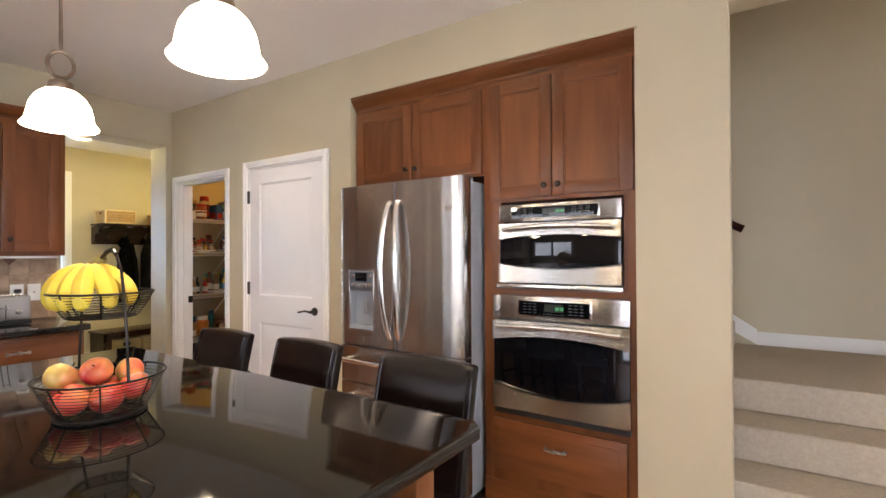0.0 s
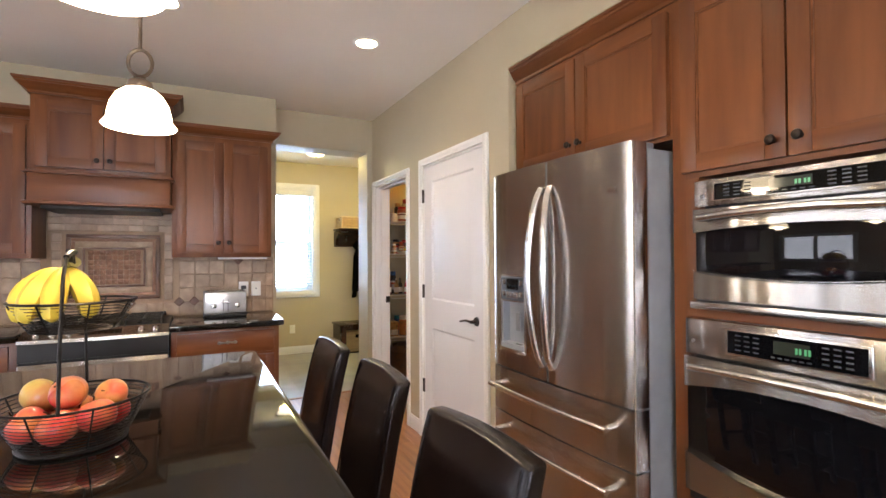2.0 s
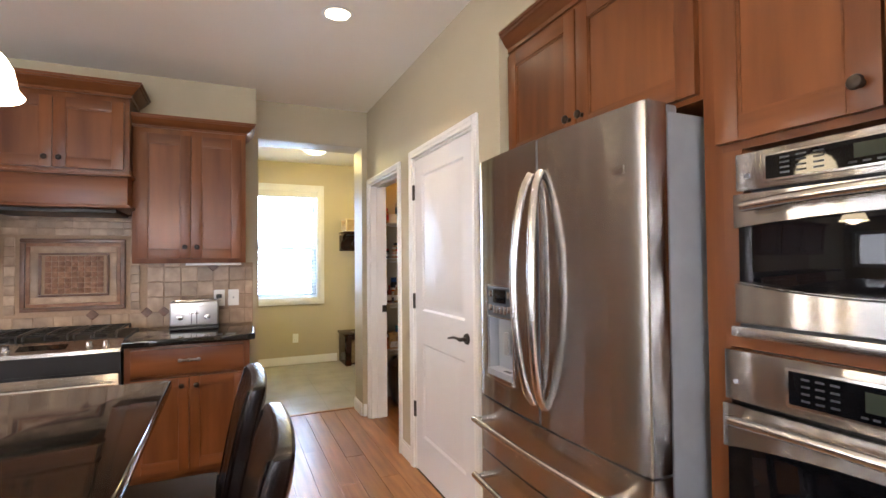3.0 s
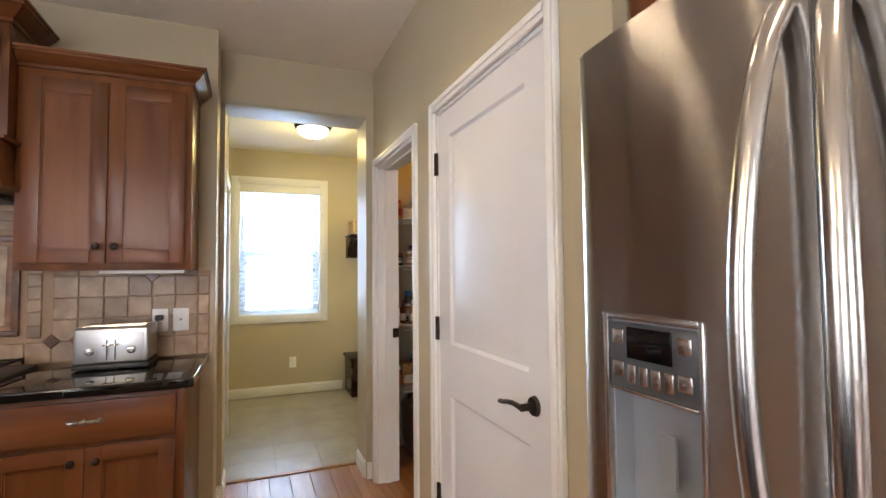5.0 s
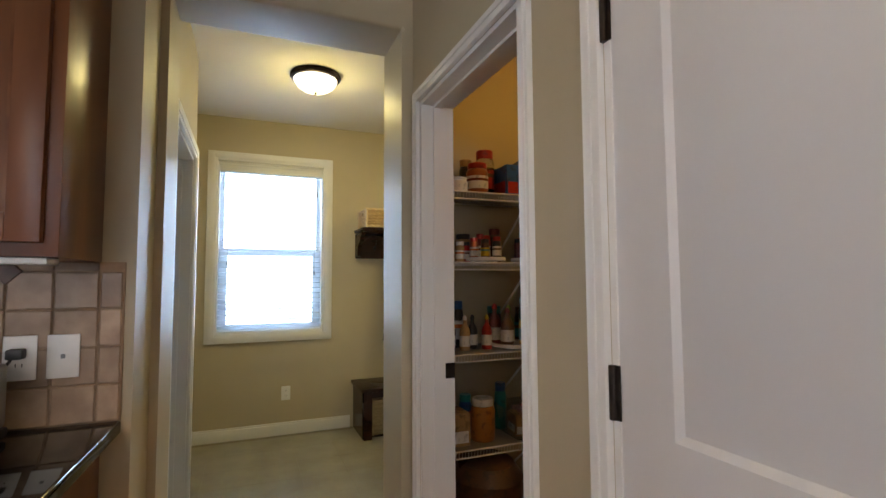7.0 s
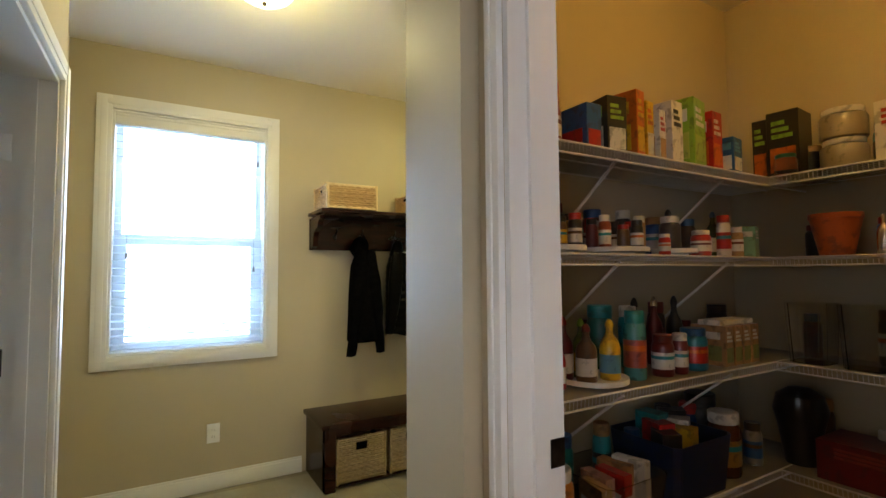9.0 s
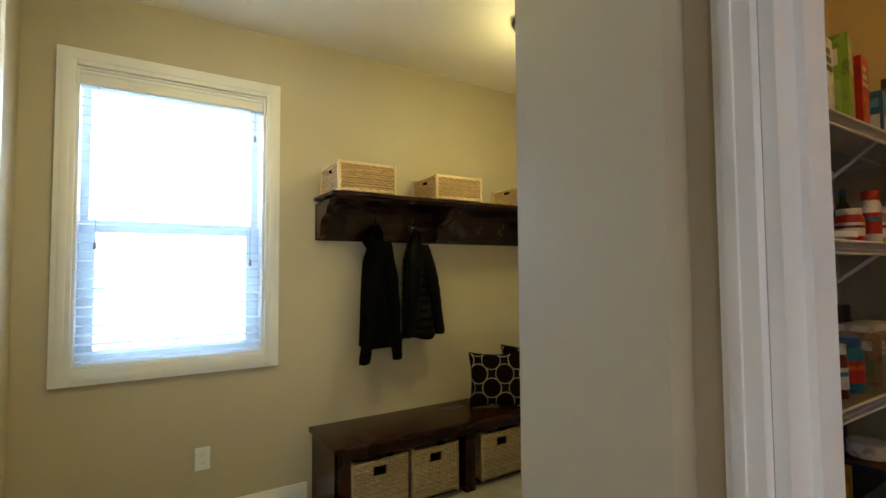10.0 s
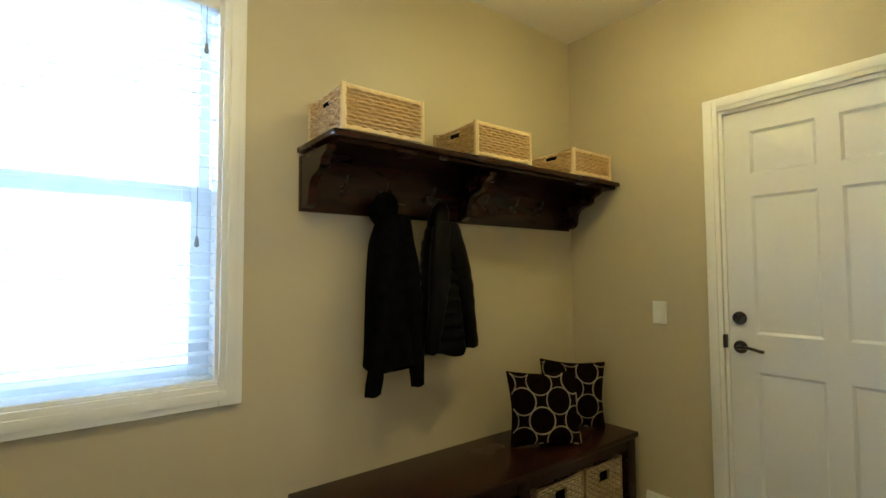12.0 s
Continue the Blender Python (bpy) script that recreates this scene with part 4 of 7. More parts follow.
crown("crown", t, 0, 1.172, 0.875, 0.0, 0.075, 0.062, (True, False))
HF = KF + 0.07
t = upper("hood_cabinet", 0.342, 1.104, 1.905, 2.40, HF, "raised cherry hood cabinet with crown and mantel", 0.055)
crown("crown", t, 0, 0.762, 0.485, 0.0, 0.085, 0.075, (True, True))
ml = part("mantel", boxes(((0.0, -0.055, -0.195), (0.762, 0.41, -0.004)), bev=0.003), M_WOODH, t, "cherry hood mantel board")
part("mantel_trim", boxes(((-0.022, -0.085, -0.018), (0.784, 0.40, 0.0)), bev=0.006), M_WOODH, ml)
part("mantel_trim", boxes(((-0.022, -0.085, -0.21), (0.784, 0.40, -0.19)), bev=0.006), M_WOODH, ml)
part("hood_liner", boxes(((0.06, -0.03, -0.235), (0.70, 0.36, -0.211)), bev=0.006), M_BLACK, t, "dark hood liner")


def base_cabinet(y0, y1, label, pulls=True):
    t = thing("base_cabinet", pose(BF, y0, 0, 0, 0, FACE_X), label, "cabinet", "base cabinets")
    w = y1 - y0
    part("body", boxes(((0, 0, 0.10), (w, 0.60, 0.875)), bev=0.002), M_WOOD, t)
    part("toe_kick", boxes(((0.0, 0.07, 0), (w, 0.60, 0.10))), M_WOOD, t)
    bm = boxes(((0.035, -0.021, 0.70), (w - 0.035, -0.0005, 0.855)), bev=0.004)
    d = part("drawer", bm, M_WOODH, t)
    cup_pull(d, w / 2, 0.78, -0.021)
    m = w / 2
    for a, b, k in ((0.035, m - GAP / 2, m - 0.04), (m + GAP / 2, w - 0.035, m + 0.04)):
        q = shaker("cabinet_door", t, a, b, 0.13, 0.68, -0.0005, 0.055)
        knob(q, k, 0.63, -0.0215)
    return t


base_cabinet(1.113, 1.79, "cherry base cabinet with one drawer and two doors")
base_cabinet(-0.42, 0.338, "cherry base cabinet next to the gas range")
base_cabinet(-1.2, -0.425, "cherry base cabinet further along the wall")


def counter(name, m, poly, label, z=0.875, th=0.04, overhang=0.0):
    bm = bmesh.new()
    lo = [bm.verts.new((x, y, z)) for x, y in poly]
    hi = [bm.verts.new((x, y, z + th)) for x, y in poly]
    n = len(poly)
    for i in range(n):
        bm.faces.new((lo[i], lo[(i + 1) % n], hi[(i + 1) % n], hi[i]))
    bm.faces.new(lo[::-1])
    bm.faces.new(hi)
    bmesh.ops.bevel(bm, geom=[e for e in bm.edges if abs(e.verts[0].co.z - e.verts[1].co.z) < 1e-4], offset=0.008, segments=3, affect="EDGES", profile=0.5)
    return solid(name, bm, M_GRANITE, m, label, "worktop")


counter("worktop", Matrix(), [(XK + 0.002, 1.108), (BF + 0.04, 1.108), (BF + 0.04, 1.775), (BF + 0.015, 1.822), (XK + 0.002, 1.835)], "polished black granite worktop beside the range")
counter("worktop", Matrix(), [(XK + 0.002, -1.6), (BF + 0.04, -1.6), (BF + 0.04, 0.342), (XK + 0.002, 0.342)], "polished black granite worktop along the range wall")

# ---- range ----
t = thing("range", pose(BF + 0.02, 0.346, 0, 0, 0, FACE_X), "stainless slide-in gas range with black grates", "range")
w = 0.758
part("body", boxes(((0, 0.0, 0.08), (w, 0.60, 0.845))), M_BLACK, t)
bm = bmesh.new()
bowed_band(bm, 0, w, 0.865, 0.755, 0.0, 0.014)
part("fascia", bm, M_BLACK, t, "black band under the controls")
bm = bmesh.new()
prof = []
for i in range(13):
    f = i / 12
    prof.append((w * f, -0.030 - 0.030 * (1 - (2 * f - 1) ** 2)))
lo = [bm.verts.new((x, y, 0.865)) for x, y in prof]
hi = [bm.verts.new((x, y + 0.004, 0.885)) for x, y in prof]
bk = [bm.verts.new((x, 0.10, 0.925)) for x, y in prof]
for i in range(12):
    bm.faces.new((lo[i], lo[i + 1], hi[i + 1], hi[i]))
    bm.faces.new((hi[i], hi[i + 1], bk[i + 1], bk[i]))
b2 = [bm.verts.new((x, 0.10, 0.865)) for x, y in prof]
for i in range(12):
    bm.faces.new((lo[i + 1], lo[i], b2[i], b2[i + 1]))
bm.faces.new([lo[0], hi[0], bk[0], b2[0]])
bm.faces.new([b2[-1], bk[-1], hi[-1], lo[-1]])
cp = part("control_panel", bm, M_CHROME, t)
for x in (0.075, 0.155, w - 0.155, w - 0.075, 0.235):
    bm = bmesh.new()
    lathe(bm, [(0, 0), (0.021, 0), (0.020, 0.006), (0.016, 0.008), (0.0145, 0.026), (0.010, 0.029), (0, 0.029)], 20, pose(x, 0.020, 0.902, 16, 0, 0))
    part("knob", bm, M_CHROME, cp, "stainless burner knob")
bm = boxes(((0.28, -0.035, -0.002), (0.50, 0.035, 0.003)))
bmesh.ops.transform(bm, matrix=pose(0, 0.022, 0.903, 16, 0, 0), verts=bm.verts)
part("display", bm, M_OVENGL, cp, "black touch display")
part("cooktop", boxes(((0.0, 0.10, 0.885), (w, 0.60, 0.922)), bev=0.004), M_BLACK, t)
for gx in (0.035, 0.27, 0.505):
    bm = bmesh.new()
    for x in (gx, gx + 0.10, gx + 0.205):
        tube(bm, [(x, 0.13, 0.930), (x, 0.135, 0.955), (x, 0.35, 0.960), (x, 0.565, 0.955), (x, 0.57, 0.930)], 0.007, 6)
    for y in (0.15, 0.25, 0.35, 0.45, 0.55):
        tube(bm, [(gx, y, 0.955), (gx + 0.205, y, 0.955)], 0.006, 6)
    part("grate", bm, M_BLACK, t, "black cast iron grate")
    for y in (0.23, 0.46):
        bm = bmesh.new()
        lathe(bm, [(0, 0.922), (0.045, 0.922), (0.043, 0.934), (0.030, 0.938), (0.028, 0.946), (0, 0.947)], 20, Matrix.Translation((gx + 0.10, y, 0)))
        part("burner", bm, M_BLACK, t)
d = part("oven_door", boxes(((0.004, -0.035, 0.20), (w - 0.004, 0.0, 0.745)), bev=0.006), M_STEEL, t)
part("door_glass", boxes(((0.10, -0.038, 0.31), (w - 0.10, -0.034, 0.60)), bev=0.003), M_OVENGL, d)
bm = bmesh.new()
tube(bm, [(0.03 + (w - 0.06) * i / 12, -0.085 - 0.014 * math.sin(math.pi * i / 12), 0.695) for i in range(13)], 0.014, 12)
for x in (0.05, w - 0.05):
    cyl(bm, (x, -0.03, 0.695), 0.011, -0.055, "y", 12)
part("handle", bm, M_CHROME, d, "stainless bar handle")
part("drawer", boxes(((0.004, -0.03, 0.085), (w - 0.004, 0.0, 0.192)), bev=0.005), M_STEEL, t)

# ---- toaster and outlets ----
t = thing("toaster", pose(-4.60, 1.314, 0.915, 0, 0, FACE_X), "brushed steel four-slice toaster on the granite worktop", "toaster")
w, dp, h = 0.288, 0.235, 0.188
part("base", boxes(((-0.004, -0.006, 0.004), (w + 0.004, dp + 0.004, 0.028)), bev=0.008), M_BLACK, t, "black plastic base")
part("body", boxes(((0, 0, 0.028), (w, dp, h)), bev=0.014, seg=3), M_TOAST, t)
part("front_plate", boxes(((0.018, -0.004, 0.036), (w - 0.018, 0.002, h - 0.026)), bev=0.002), M_TOAST, t)
for x in (0.045, 0.165):
    for y in (0.055, 0.145):
        part("slot", boxes(((x - 0.03, y, h - 0.006), (x + 0.10, y + 0.03, h + 0.0008))), M_BLACK, t)
part("top_plate", boxes(((0.012, 0.030, h - 0.002), (w - 0.012, dp - 0.030, h + 0.0006))), M_BLACK, t, "black top round the slots")
for y in (0.052, 0.088, 0.142, 0.178):
    bm = bmesh.new()
    tube(bm, [(0.022, y, h + 0.002), (w - 0.022, y, h + 0.002)], 0.0028, 6)
    part("slot_rail", bm, M_CHROME, t)
for x in (0.128, 0.160):
    part("lever_slot", boxes(((x - 0.0025, -0.006, 0.045), (x + 0.0025, -0.003, 0.135))), M_BLACK, t)
    part("lever", boxes(((x - 0.014, -0.022, 0.110), (x + 0.014, -0.005, 0.118)), bev=0.002), M_CHROME, t)
for x in (0.065, 0.223):
    bm = bmesh.new()
    lathe(bm, [(0, 0), (0.019, 0), (0.018, 0.008), (0.013, 0.010), (0.012, 0.020), (0, 0.021)], 20, pose(x, -0.004, 0.088, 90, 0, 0))
    part("dial", bm, M_CHROME, t, "round chrome dial")


def plate(m, label, kind_, w=0.074, h=0.118):
    t = thing("outlet" if kind_ != "switch" else "light_switch", m, label, "outlet" if kind_ != "switch" else "light switch")
    part("plate", boxes(((-w / 2, -0.006, -h / 2), (w / 2, 0, h / 2)), bev=0.0028), M_WHITEPL, t)
    if kind_ == "switch":
        for x in ((0.0,) if w < 0.1 else (-0.034, 0.034)):
            part("rocker", boxes(((x - 0.016, -0.010, -0.033), (x + 0.016, -0.005, 0.033)), bev=0.002), M_WHITEPL, t)
    elif kind_ == "outlet":
        for z in (0.02, -0.02):
            s = part("socket", boxes(((-0.017, -0.0075, z - 0.014), (0.017, -0.0055, z + 0.014)), bev=0.001), M_WHITEPL, t)
            part("slots", boxes(((-0.008, -0.0079, z - 0.004), (-0.006, -0.007, z + 0.006)), ((0.006, -0.0079, z - 0.004), (0.008, -0.007, z + 0.006))), M_BLACK, s)
    else:
        part("jack", boxes(((-0.005, -0.0075, -0.006), (0.005, -0.0055, 0.006))), M_GREY, t)
    return t


TF = XK + 0.016
plate(pose(TF, 1.605, 1.105, 0, 0, FACE_X), "white double outlet on the tile backsplash", "outlet")
plate(pose(TF, 1.70, 1.105, 0, 0, FACE_X), "white blank wall plate on the tile backsplash", "jack")
bm = bmesh.new()
box(bm, (TF + 0.007, 1.585, 1.105), (TF + 0.040, 1.622, 1.132), 0.006)
tube(bm, [(TF + 0.035, 1.60, 1.11), (TF + 0.05, 1.585, 1.08), (TF + 0.05, 1.575, 1.0), (TF + 0.05, 1.57, 0.94), (TF + 0.06, 1.55, 0.921)], 0.0035, 6)
solid("power_cord", bm, M_BLACK, Matrix(), "black power plug and cord hanging from the outlet", "cord")

# ---- island, stools, lamps ----
IX0, IX1, IY0, IY1 = -2.93, -1.143, 0.36, 1.488
IZ = 0.957           # top of the island
counter("island_worktop", Matrix(), [(IX0, IY0), (IX1 - 0.03, IY0), (IX1, IY0 + 0.03), (IX1, IY1 - 0.03), (IX1 - 0.03, IY1), (IX0 + 0.02, IY1), (IX0, IY1 - 0.02)], "large polished black granite island worktop", IZ - 0.036, 0.036)
t = thing("island_cabinet", pose(0, 0, 0), "dark cherry kitchen island base under granite", "kitchen island")
part("body", boxes(((IX0 + 0.05, IY0 + 0.04, 0.10), (IX1 - 0.08, IY1 - 0.34, IZ - 0.036)), bev=0.002), M_WOOD, t)
part("toe_kick", boxes(((IX0 + 0.10, IY0 + 0.10, 0), (IX1 - 0.13, IY1 - 0.40, 0.10))), M_WOOD, t)
part("corner_post", boxes(((IX1 - 0.16, IY1 - 0.16, 0), (IX1 - 0.09, IY1 - 0.09, IZ - 0.036)), bev=0.006), M_WOOD, t)


def stool():
    t = thing("counter_stool", pose(-2.62, 1.742, 0), "dark brown leather counter stool with a padded back", "stool", "stools along the island")
    part("seat", boxes(((-0.185, -0.50, 0.585), (0.185, -0.10, 0.665)), bev=0.022, seg=3), M_LEATHER, t)
    bm = bmesh.new()
    n, m = 8, 8
    grid = {}
    for side in (0, 1):
        for i in range(n + 1):
            for j in range(m + 1):
                u, v = i / n * 2 - 1, j / m
                x = 0.184 * u
                z = 0.60 + 0.415 * v + (0.008 * (1 - u * u) if v > 0.99 else 0)
                y = -0.070 * (1 - v) + 0.014 * v ** 4 - 0.010 * u * u
                e = (1 - abs(u) ** 6) * (1 - max(0, (v - 0.5) * 2) ** 8)
                y += (0.034 if side else -0.034) * (0.62 + 0.38 * e)
                grid[side, i, j] = bm.verts.new((x, y, z))
    for side in (0, 1):
        for i in range(n):
            for j in range(m):
                q = [grid[side, i, j], grid[side, i + 1, j], grid[side, i + 1, j + 1], grid[side, i, j + 1]]
                bm.faces.new(q if not side else q[::-1])
    rim = [(i, 0) for i in range(n)] + [(n, j) for j in range(m)] + [(i, m) for i in range(n, 0, -1)] + [(0, j) for j in range(m, 0, -1)]
    for k in range(len(rim)):
        a, b = rim[k], rim[(k + 1) % len(rim)]
        bm.faces.new((grid[0, a[0], a[1]], grid[0, b[0], b[1]], grid[1, b[0], b[1]], grid[1, a[0], a[1]]))
    bmesh.ops.recalc_face_normals(bm, faces=bm.faces)
    bmesh.ops.bevel(bm, geom=[e for e in bm.edges if e.calc_face_angle(0) > 0.7], offset=0.010, segments=4, affect="EDGES", profile=0.5)
    part("backrest", bm, M_LEATHER, t)
    for x in (-0.157, 0.157):
        part("leg", boxes(((x - 0.021, -0.485, 0), (x + 0.021, -0.443, 0.59)), bev=0.003), M_DARK, t)
        part("leg", boxes(((x - 0.021, -0.140, 0), (x + 0.021, -0.098, 0.61)), bev=0.003), M_DARK, t)
        part("stretcher", boxes(((x - 0.010, -0.443, 0.20), (x + 0.010, -0.140, 0.235))), M_DARK, t)
    part("stretcher", boxes(((-0.136, -0.477, 0.25), (0.136, -0.455, 0.285))), M_DARK, t)
    for x in (-0.166, 0.166):
        bm = bmesh.new()
        tube(bm, [(x, -0.026 - 0.070 * (1 - v) + 0.014 * v ** 4 - 0.010, 0.62 + 0.385 * v) for v in [k / 8 for k in range(9)]], 0.0028, 6)
        part("seam", bm, M_LEATHER, t, "raised leather seam")
    return t


s1 = stool()
copy_thing(s1, pose(-2.092, 1.762, 0, 0, 0, -1.5))
copy_thing(s1, pose(-1.503, 1.745, 0, 0, 0, 2))


def pendant(x, y, z):
    t = thing("pendant_lamp", pose(x, y, z), "lit pendant lamp with white bell glass shade and bronze rod", "pendant lamp", "pendant lamps over the island")
    bm = bmesh.new()
    K = 0.86
    lathe(bm, [(r * K, z_) for r, z_ in [(0.120, 0.0), (0.124, 0.004), (0.119, 0.010), (0.108, 0.022), (0.104, 0.045), (0.096, 0.075), (0.078, 0.103), (0.055, 0.120), (0.030, 0.128), (0.027, 0.124), (0.053, 0.116), (0.075, 0.099), (0.092, 0.072), (0.100, 0.043), (0.104, 0.020), (0.115, 0.008), (0.120, 0.0)]], 40)
    part("shade", bm, M_SHADE, t, "glowing white alabaster glass bell shade")
    bm = bmesh.new()
    lathe(bm, [(0.0, 0.168), (0.016, 0.168), (0.020, 0.158), (0.034, 0.150), (0.038, 0.135), (0.036, 0.124), (0, 0.122)], 24)
    part("cap", bm, M_PEND, t)
    bm = bmesh.new()
    tube(bm, [(0.008 * math.cos(a), 0.034 * math.cos(a), 0.210 + 0.044 * math.sin(a)) for a in [i * math.pi / 12 for i in range(24)]], 0.006, 8, closed=True)
    part("ring", bm, M_PEND, t)
    bm = bmesh.new()
    tube(bm, [(0, 0, 0.250), (0, 0, CEIL - z - 0.02)], 0.006, 8)
    part("rod", bm, M_PEND, t)
    bm = bmesh.new()
    lathe(bm, [(0, CEIL - z - 0.03), (0.02, CEIL - z - 0.03), (0.06, CEIL - z - 0.012), (0.062, CEIL - z), (0, CEIL - z)], 28)
    part("canopy", bm, M_PEND, t)
    point_lamp("pendant_bulb", (x, y, z + 0.01), 9, WARM, 0.05)


pendant(-2.52, 1.088, 1.787)
pendant(-1.63, 1.10, 1.808)


def downlight(x, y):
    t = thing("downlight", pose(x, y, CEIL), "recessed round ceiling downlight, lit", "downlight")
    bm = bmesh.new()
    lathe(bm, [(0.062, -0.001), (0.066, -0.005), (0.082, -0.004), (0.085, 0), (0.062, 0)], 36)
    part("trim_ring", bm, M_WHITEPL, t)
    bm = bmesh.new()
    lathe(bm, [(0.062, -0.002), (0.03, -0.005), (0, -0.006)], 36)
    part("lens", bm, M_CANL, t, "glowing lens")
    d = bpy.data.lights.new("downlight_bulb", "SPOT")
    d.energy, d.color, d.spot_size, d.spot_blend, d.shadow_soft_size = 26, WARM, radians(115), 0.6, 0.06
    ob = new("downlight_bulb", d)
    ob.location = (x, y, CEIL - 0.02)


for x, y in ((-3.54, 2.20), (-1.9, 2.15), (-3.54, 1.11), (-1.9, 0.0), (0.8, 1.6)):
    downlight(x, y)

# ---- two-tier fruit stand ----
BX, BY, BZ = -2.005, 1.010, IZ
t = thing("fruit_stand", pose(BX, BY, BZ), "two-tier black wire fruit basket on the island", "fruit basket")


def oval(bm, rx, ry, z, r, cx=0.0):
    tube(bm, [(cx + rx * math.cos(a), ry * math.sin(a), z) for a in [2 * math.pi * i / 40 for i in range(40)]], r, 6, closed=True)


def wire_bowl(name, z0, z1, rx0, ry0, rx1, ry1, rings, cx=0.0):
    bm = bmesh.new()
    oval(bm, rx1, ry1, z1, 0.0030, cx)
    b = part(name, bm, M_BLKWIRE, t, "oval bowl of fine black wire")
    for i in range(rings):
        f = i / rings
        bm = bmesh.new()
        oval(bm, rx0 + (rx1 - rx0) * f, ry0 + (ry1 - ry0) * f, z0 + (z1 - z0) * f ** 1.15, 0.0010, cx)
        part("wire_ring", bm, M_BLKWIRE, b)
    for i in range(-4, 5):
        q = i / 4.6
        bm = bmesh.new()
        tube(bm, [(cx + rx0 * q, -ry0 * math.sqrt(1 - q * q), z0), (cx + rx0 * q, ry0 * math.sqrt(1 - q * q), z0)], 0.0014, 5)
        part("floor_wire", bm, M_BLKWIRE, b)
    for i in range(8):
        a = 2 * math.pi * (i + 0.5) / 8
        bm = bmesh.new()
        tube(bm, [(cx + (rx0 + (rx1 - rx0) * f) * math.cos(a), (ry0 + (ry1 - ry0) * f) * math.sin(a), z0 + (z1 - z0) * f ** 1.15) for f in (0, 0.5, 1)], 0.0019, 6)
        part("rib", bm, M_BLKWIRE, b)


wire_bowl("lower_bowl", 0.010, 0.100, 0.098, 0.098, 0.143, 0.143, 12)
wire_bowl("upper_bowl", 0.249, 0.312, 0.078, 0.078, 0.115, 0.115, 10)
bm = bmesh.new()
tube(bm, [(0.146, 0.0, 0.100), (0.136, 0.0, 0.22), (0.121, 0.0, 0.31), (0.108, 0.0, 0.368), (0.082, 0.0, 0.406), (0.050, 0.0, 0.421), (0.022, 0.0, 0.414), (0.008, 0.0, 0.392), (0.010, 0.0, 0.376)], 0.0036, 8)
tube(bm, [(-0.143, 0.0, 0.100), (-0.130, 0.0, 0.21), (-0.115, 0.0, 0.312)], 0.0034, 8)
for a, b in (((0.082, 0.0, 0.408), (0.035, 0.006, 0.419)), ((0.060, 0.0, 0.421), (0.012, -0.005, 0.400))):
    tube(bm, [a, ((a[0] + b[0]) / 2, (a[1] + b[1]) / 2, (a[2] + b[2]) / 2 + 0.005), b], 0.0058, 8)
part("handle", bm, M_BLKWIRE, t)
oval_bm = bmesh.new()
oval(oval_bm, 0.098, 0.098, 0.005, 0.0042)
part("foot_ring", oval_bm, M_BLKWIRE, t)


def apple(x, y, z, r, seed, red):
    rnd = random.Random(seed)
    bm = bmesh.new()
    prof = []
    for i in range(15):
        a = -math.pi / 2 + math.pi * i / 14
        rr = r * math.cos(a) * (1 + 0.05 * math.sin(a))
        zz = r * 0.92 * math.sin(a) - r * 0.16 * math.exp(-(rr / (0.35 * r)) ** 2) * math.copysign(1, a)
        prof.append((max(rr, 0), zz))
    prof[0], prof[-1] = (0, prof[0][1]), (0, prof[-1][1])
    lathe(bm, prof, 24)
    mm = pose(x, y, z, rnd.uniform(-50, 50), rnd.uniform(-50, 50), rnd.uniform(0, 360))
    t = thing("apple", mm, "red and yellow streaked apple in the wire bowl", "apple", "apples in the bowl")
    part("flesh", bm, red, t)
    bm = bmesh.new()
    tube(bm, [(0, 0, r * 0.72), (0.002, 0.001, r * 0.95), (0.006, 0.003, r * 1.12)], 0.0016, 6)
    part("stem", bm, M_DARK, t)


M_APPLE = material("apple_skin_red", (0.46, 0.030, 0.030), 0.28, colour2=(0.70, 0.30, 0.09), scale=12, stretch=(1, 1, 0.4), detail=6, low=0.42, high=0.75, coat=0.3, vary=0.1)
M_APPLEY = material("apple_skin_blush", (0.58, 0.10, 0.045), 0.30, colour2=(0.66, 0.52, 0.12), scale=11, stretch=(1, 1, 0.5), detail=6, low=0.38, high=0.62, coat=0.3, vary=0.1)
ap = pose(BX, BY, BZ)
for i, (u, c, z, r) in enumerate([(-0.100, 0.005, 0.106, 0.045), (-0.012, 0.004, 0.118, 0.042), (0.058, -0.055, 0.104, 0.038), (0.092, 0.020, 0.074, 0.043), (-0.048, 0.078, 0.061, 0.044),
                                  (0.036, 0.072, 0.059, 0.044), (-0.060, -0.070, 0.056, 0.042), (0.030, -0.085, 0.055, 0.041), (-0.095, 0.010, 0.053, 0.0365), (0.012, -0.005, 0.052, 0.036)]):
    u, c, r = u * 0.86, c * 0.86, r * 0.88
    p = ap @ Vector((0.629 * u + 0.777 * c, 0.777 * u - 0.629 * c, z * 0.92))
    apple(p.x, p.y, p.z, r, i, M_APPLE if i in (1, 3, 4, 5, 7, 8, 9) else M_APPLEY)
M_BANANA = material("banana_peel", (0.50, 0.36, 0.025), 0.45, colour2=(0.66, 0.50, 0.05), scale=6, detail=5, bump=0.05, bump_scale=40)
M_BTIP = material("banana_tip", (0.16, 0.13, 0.04), 0.6, colour2=(0.24, 0.2, 0.05), scale=20)
t = thing("bananas", pose(BX, BY, BZ + 0.248), "bunch of ripe yellow bananas lying in the upper tier", "bananas")
top = Vector((-0.016, -0.020, 0.126))
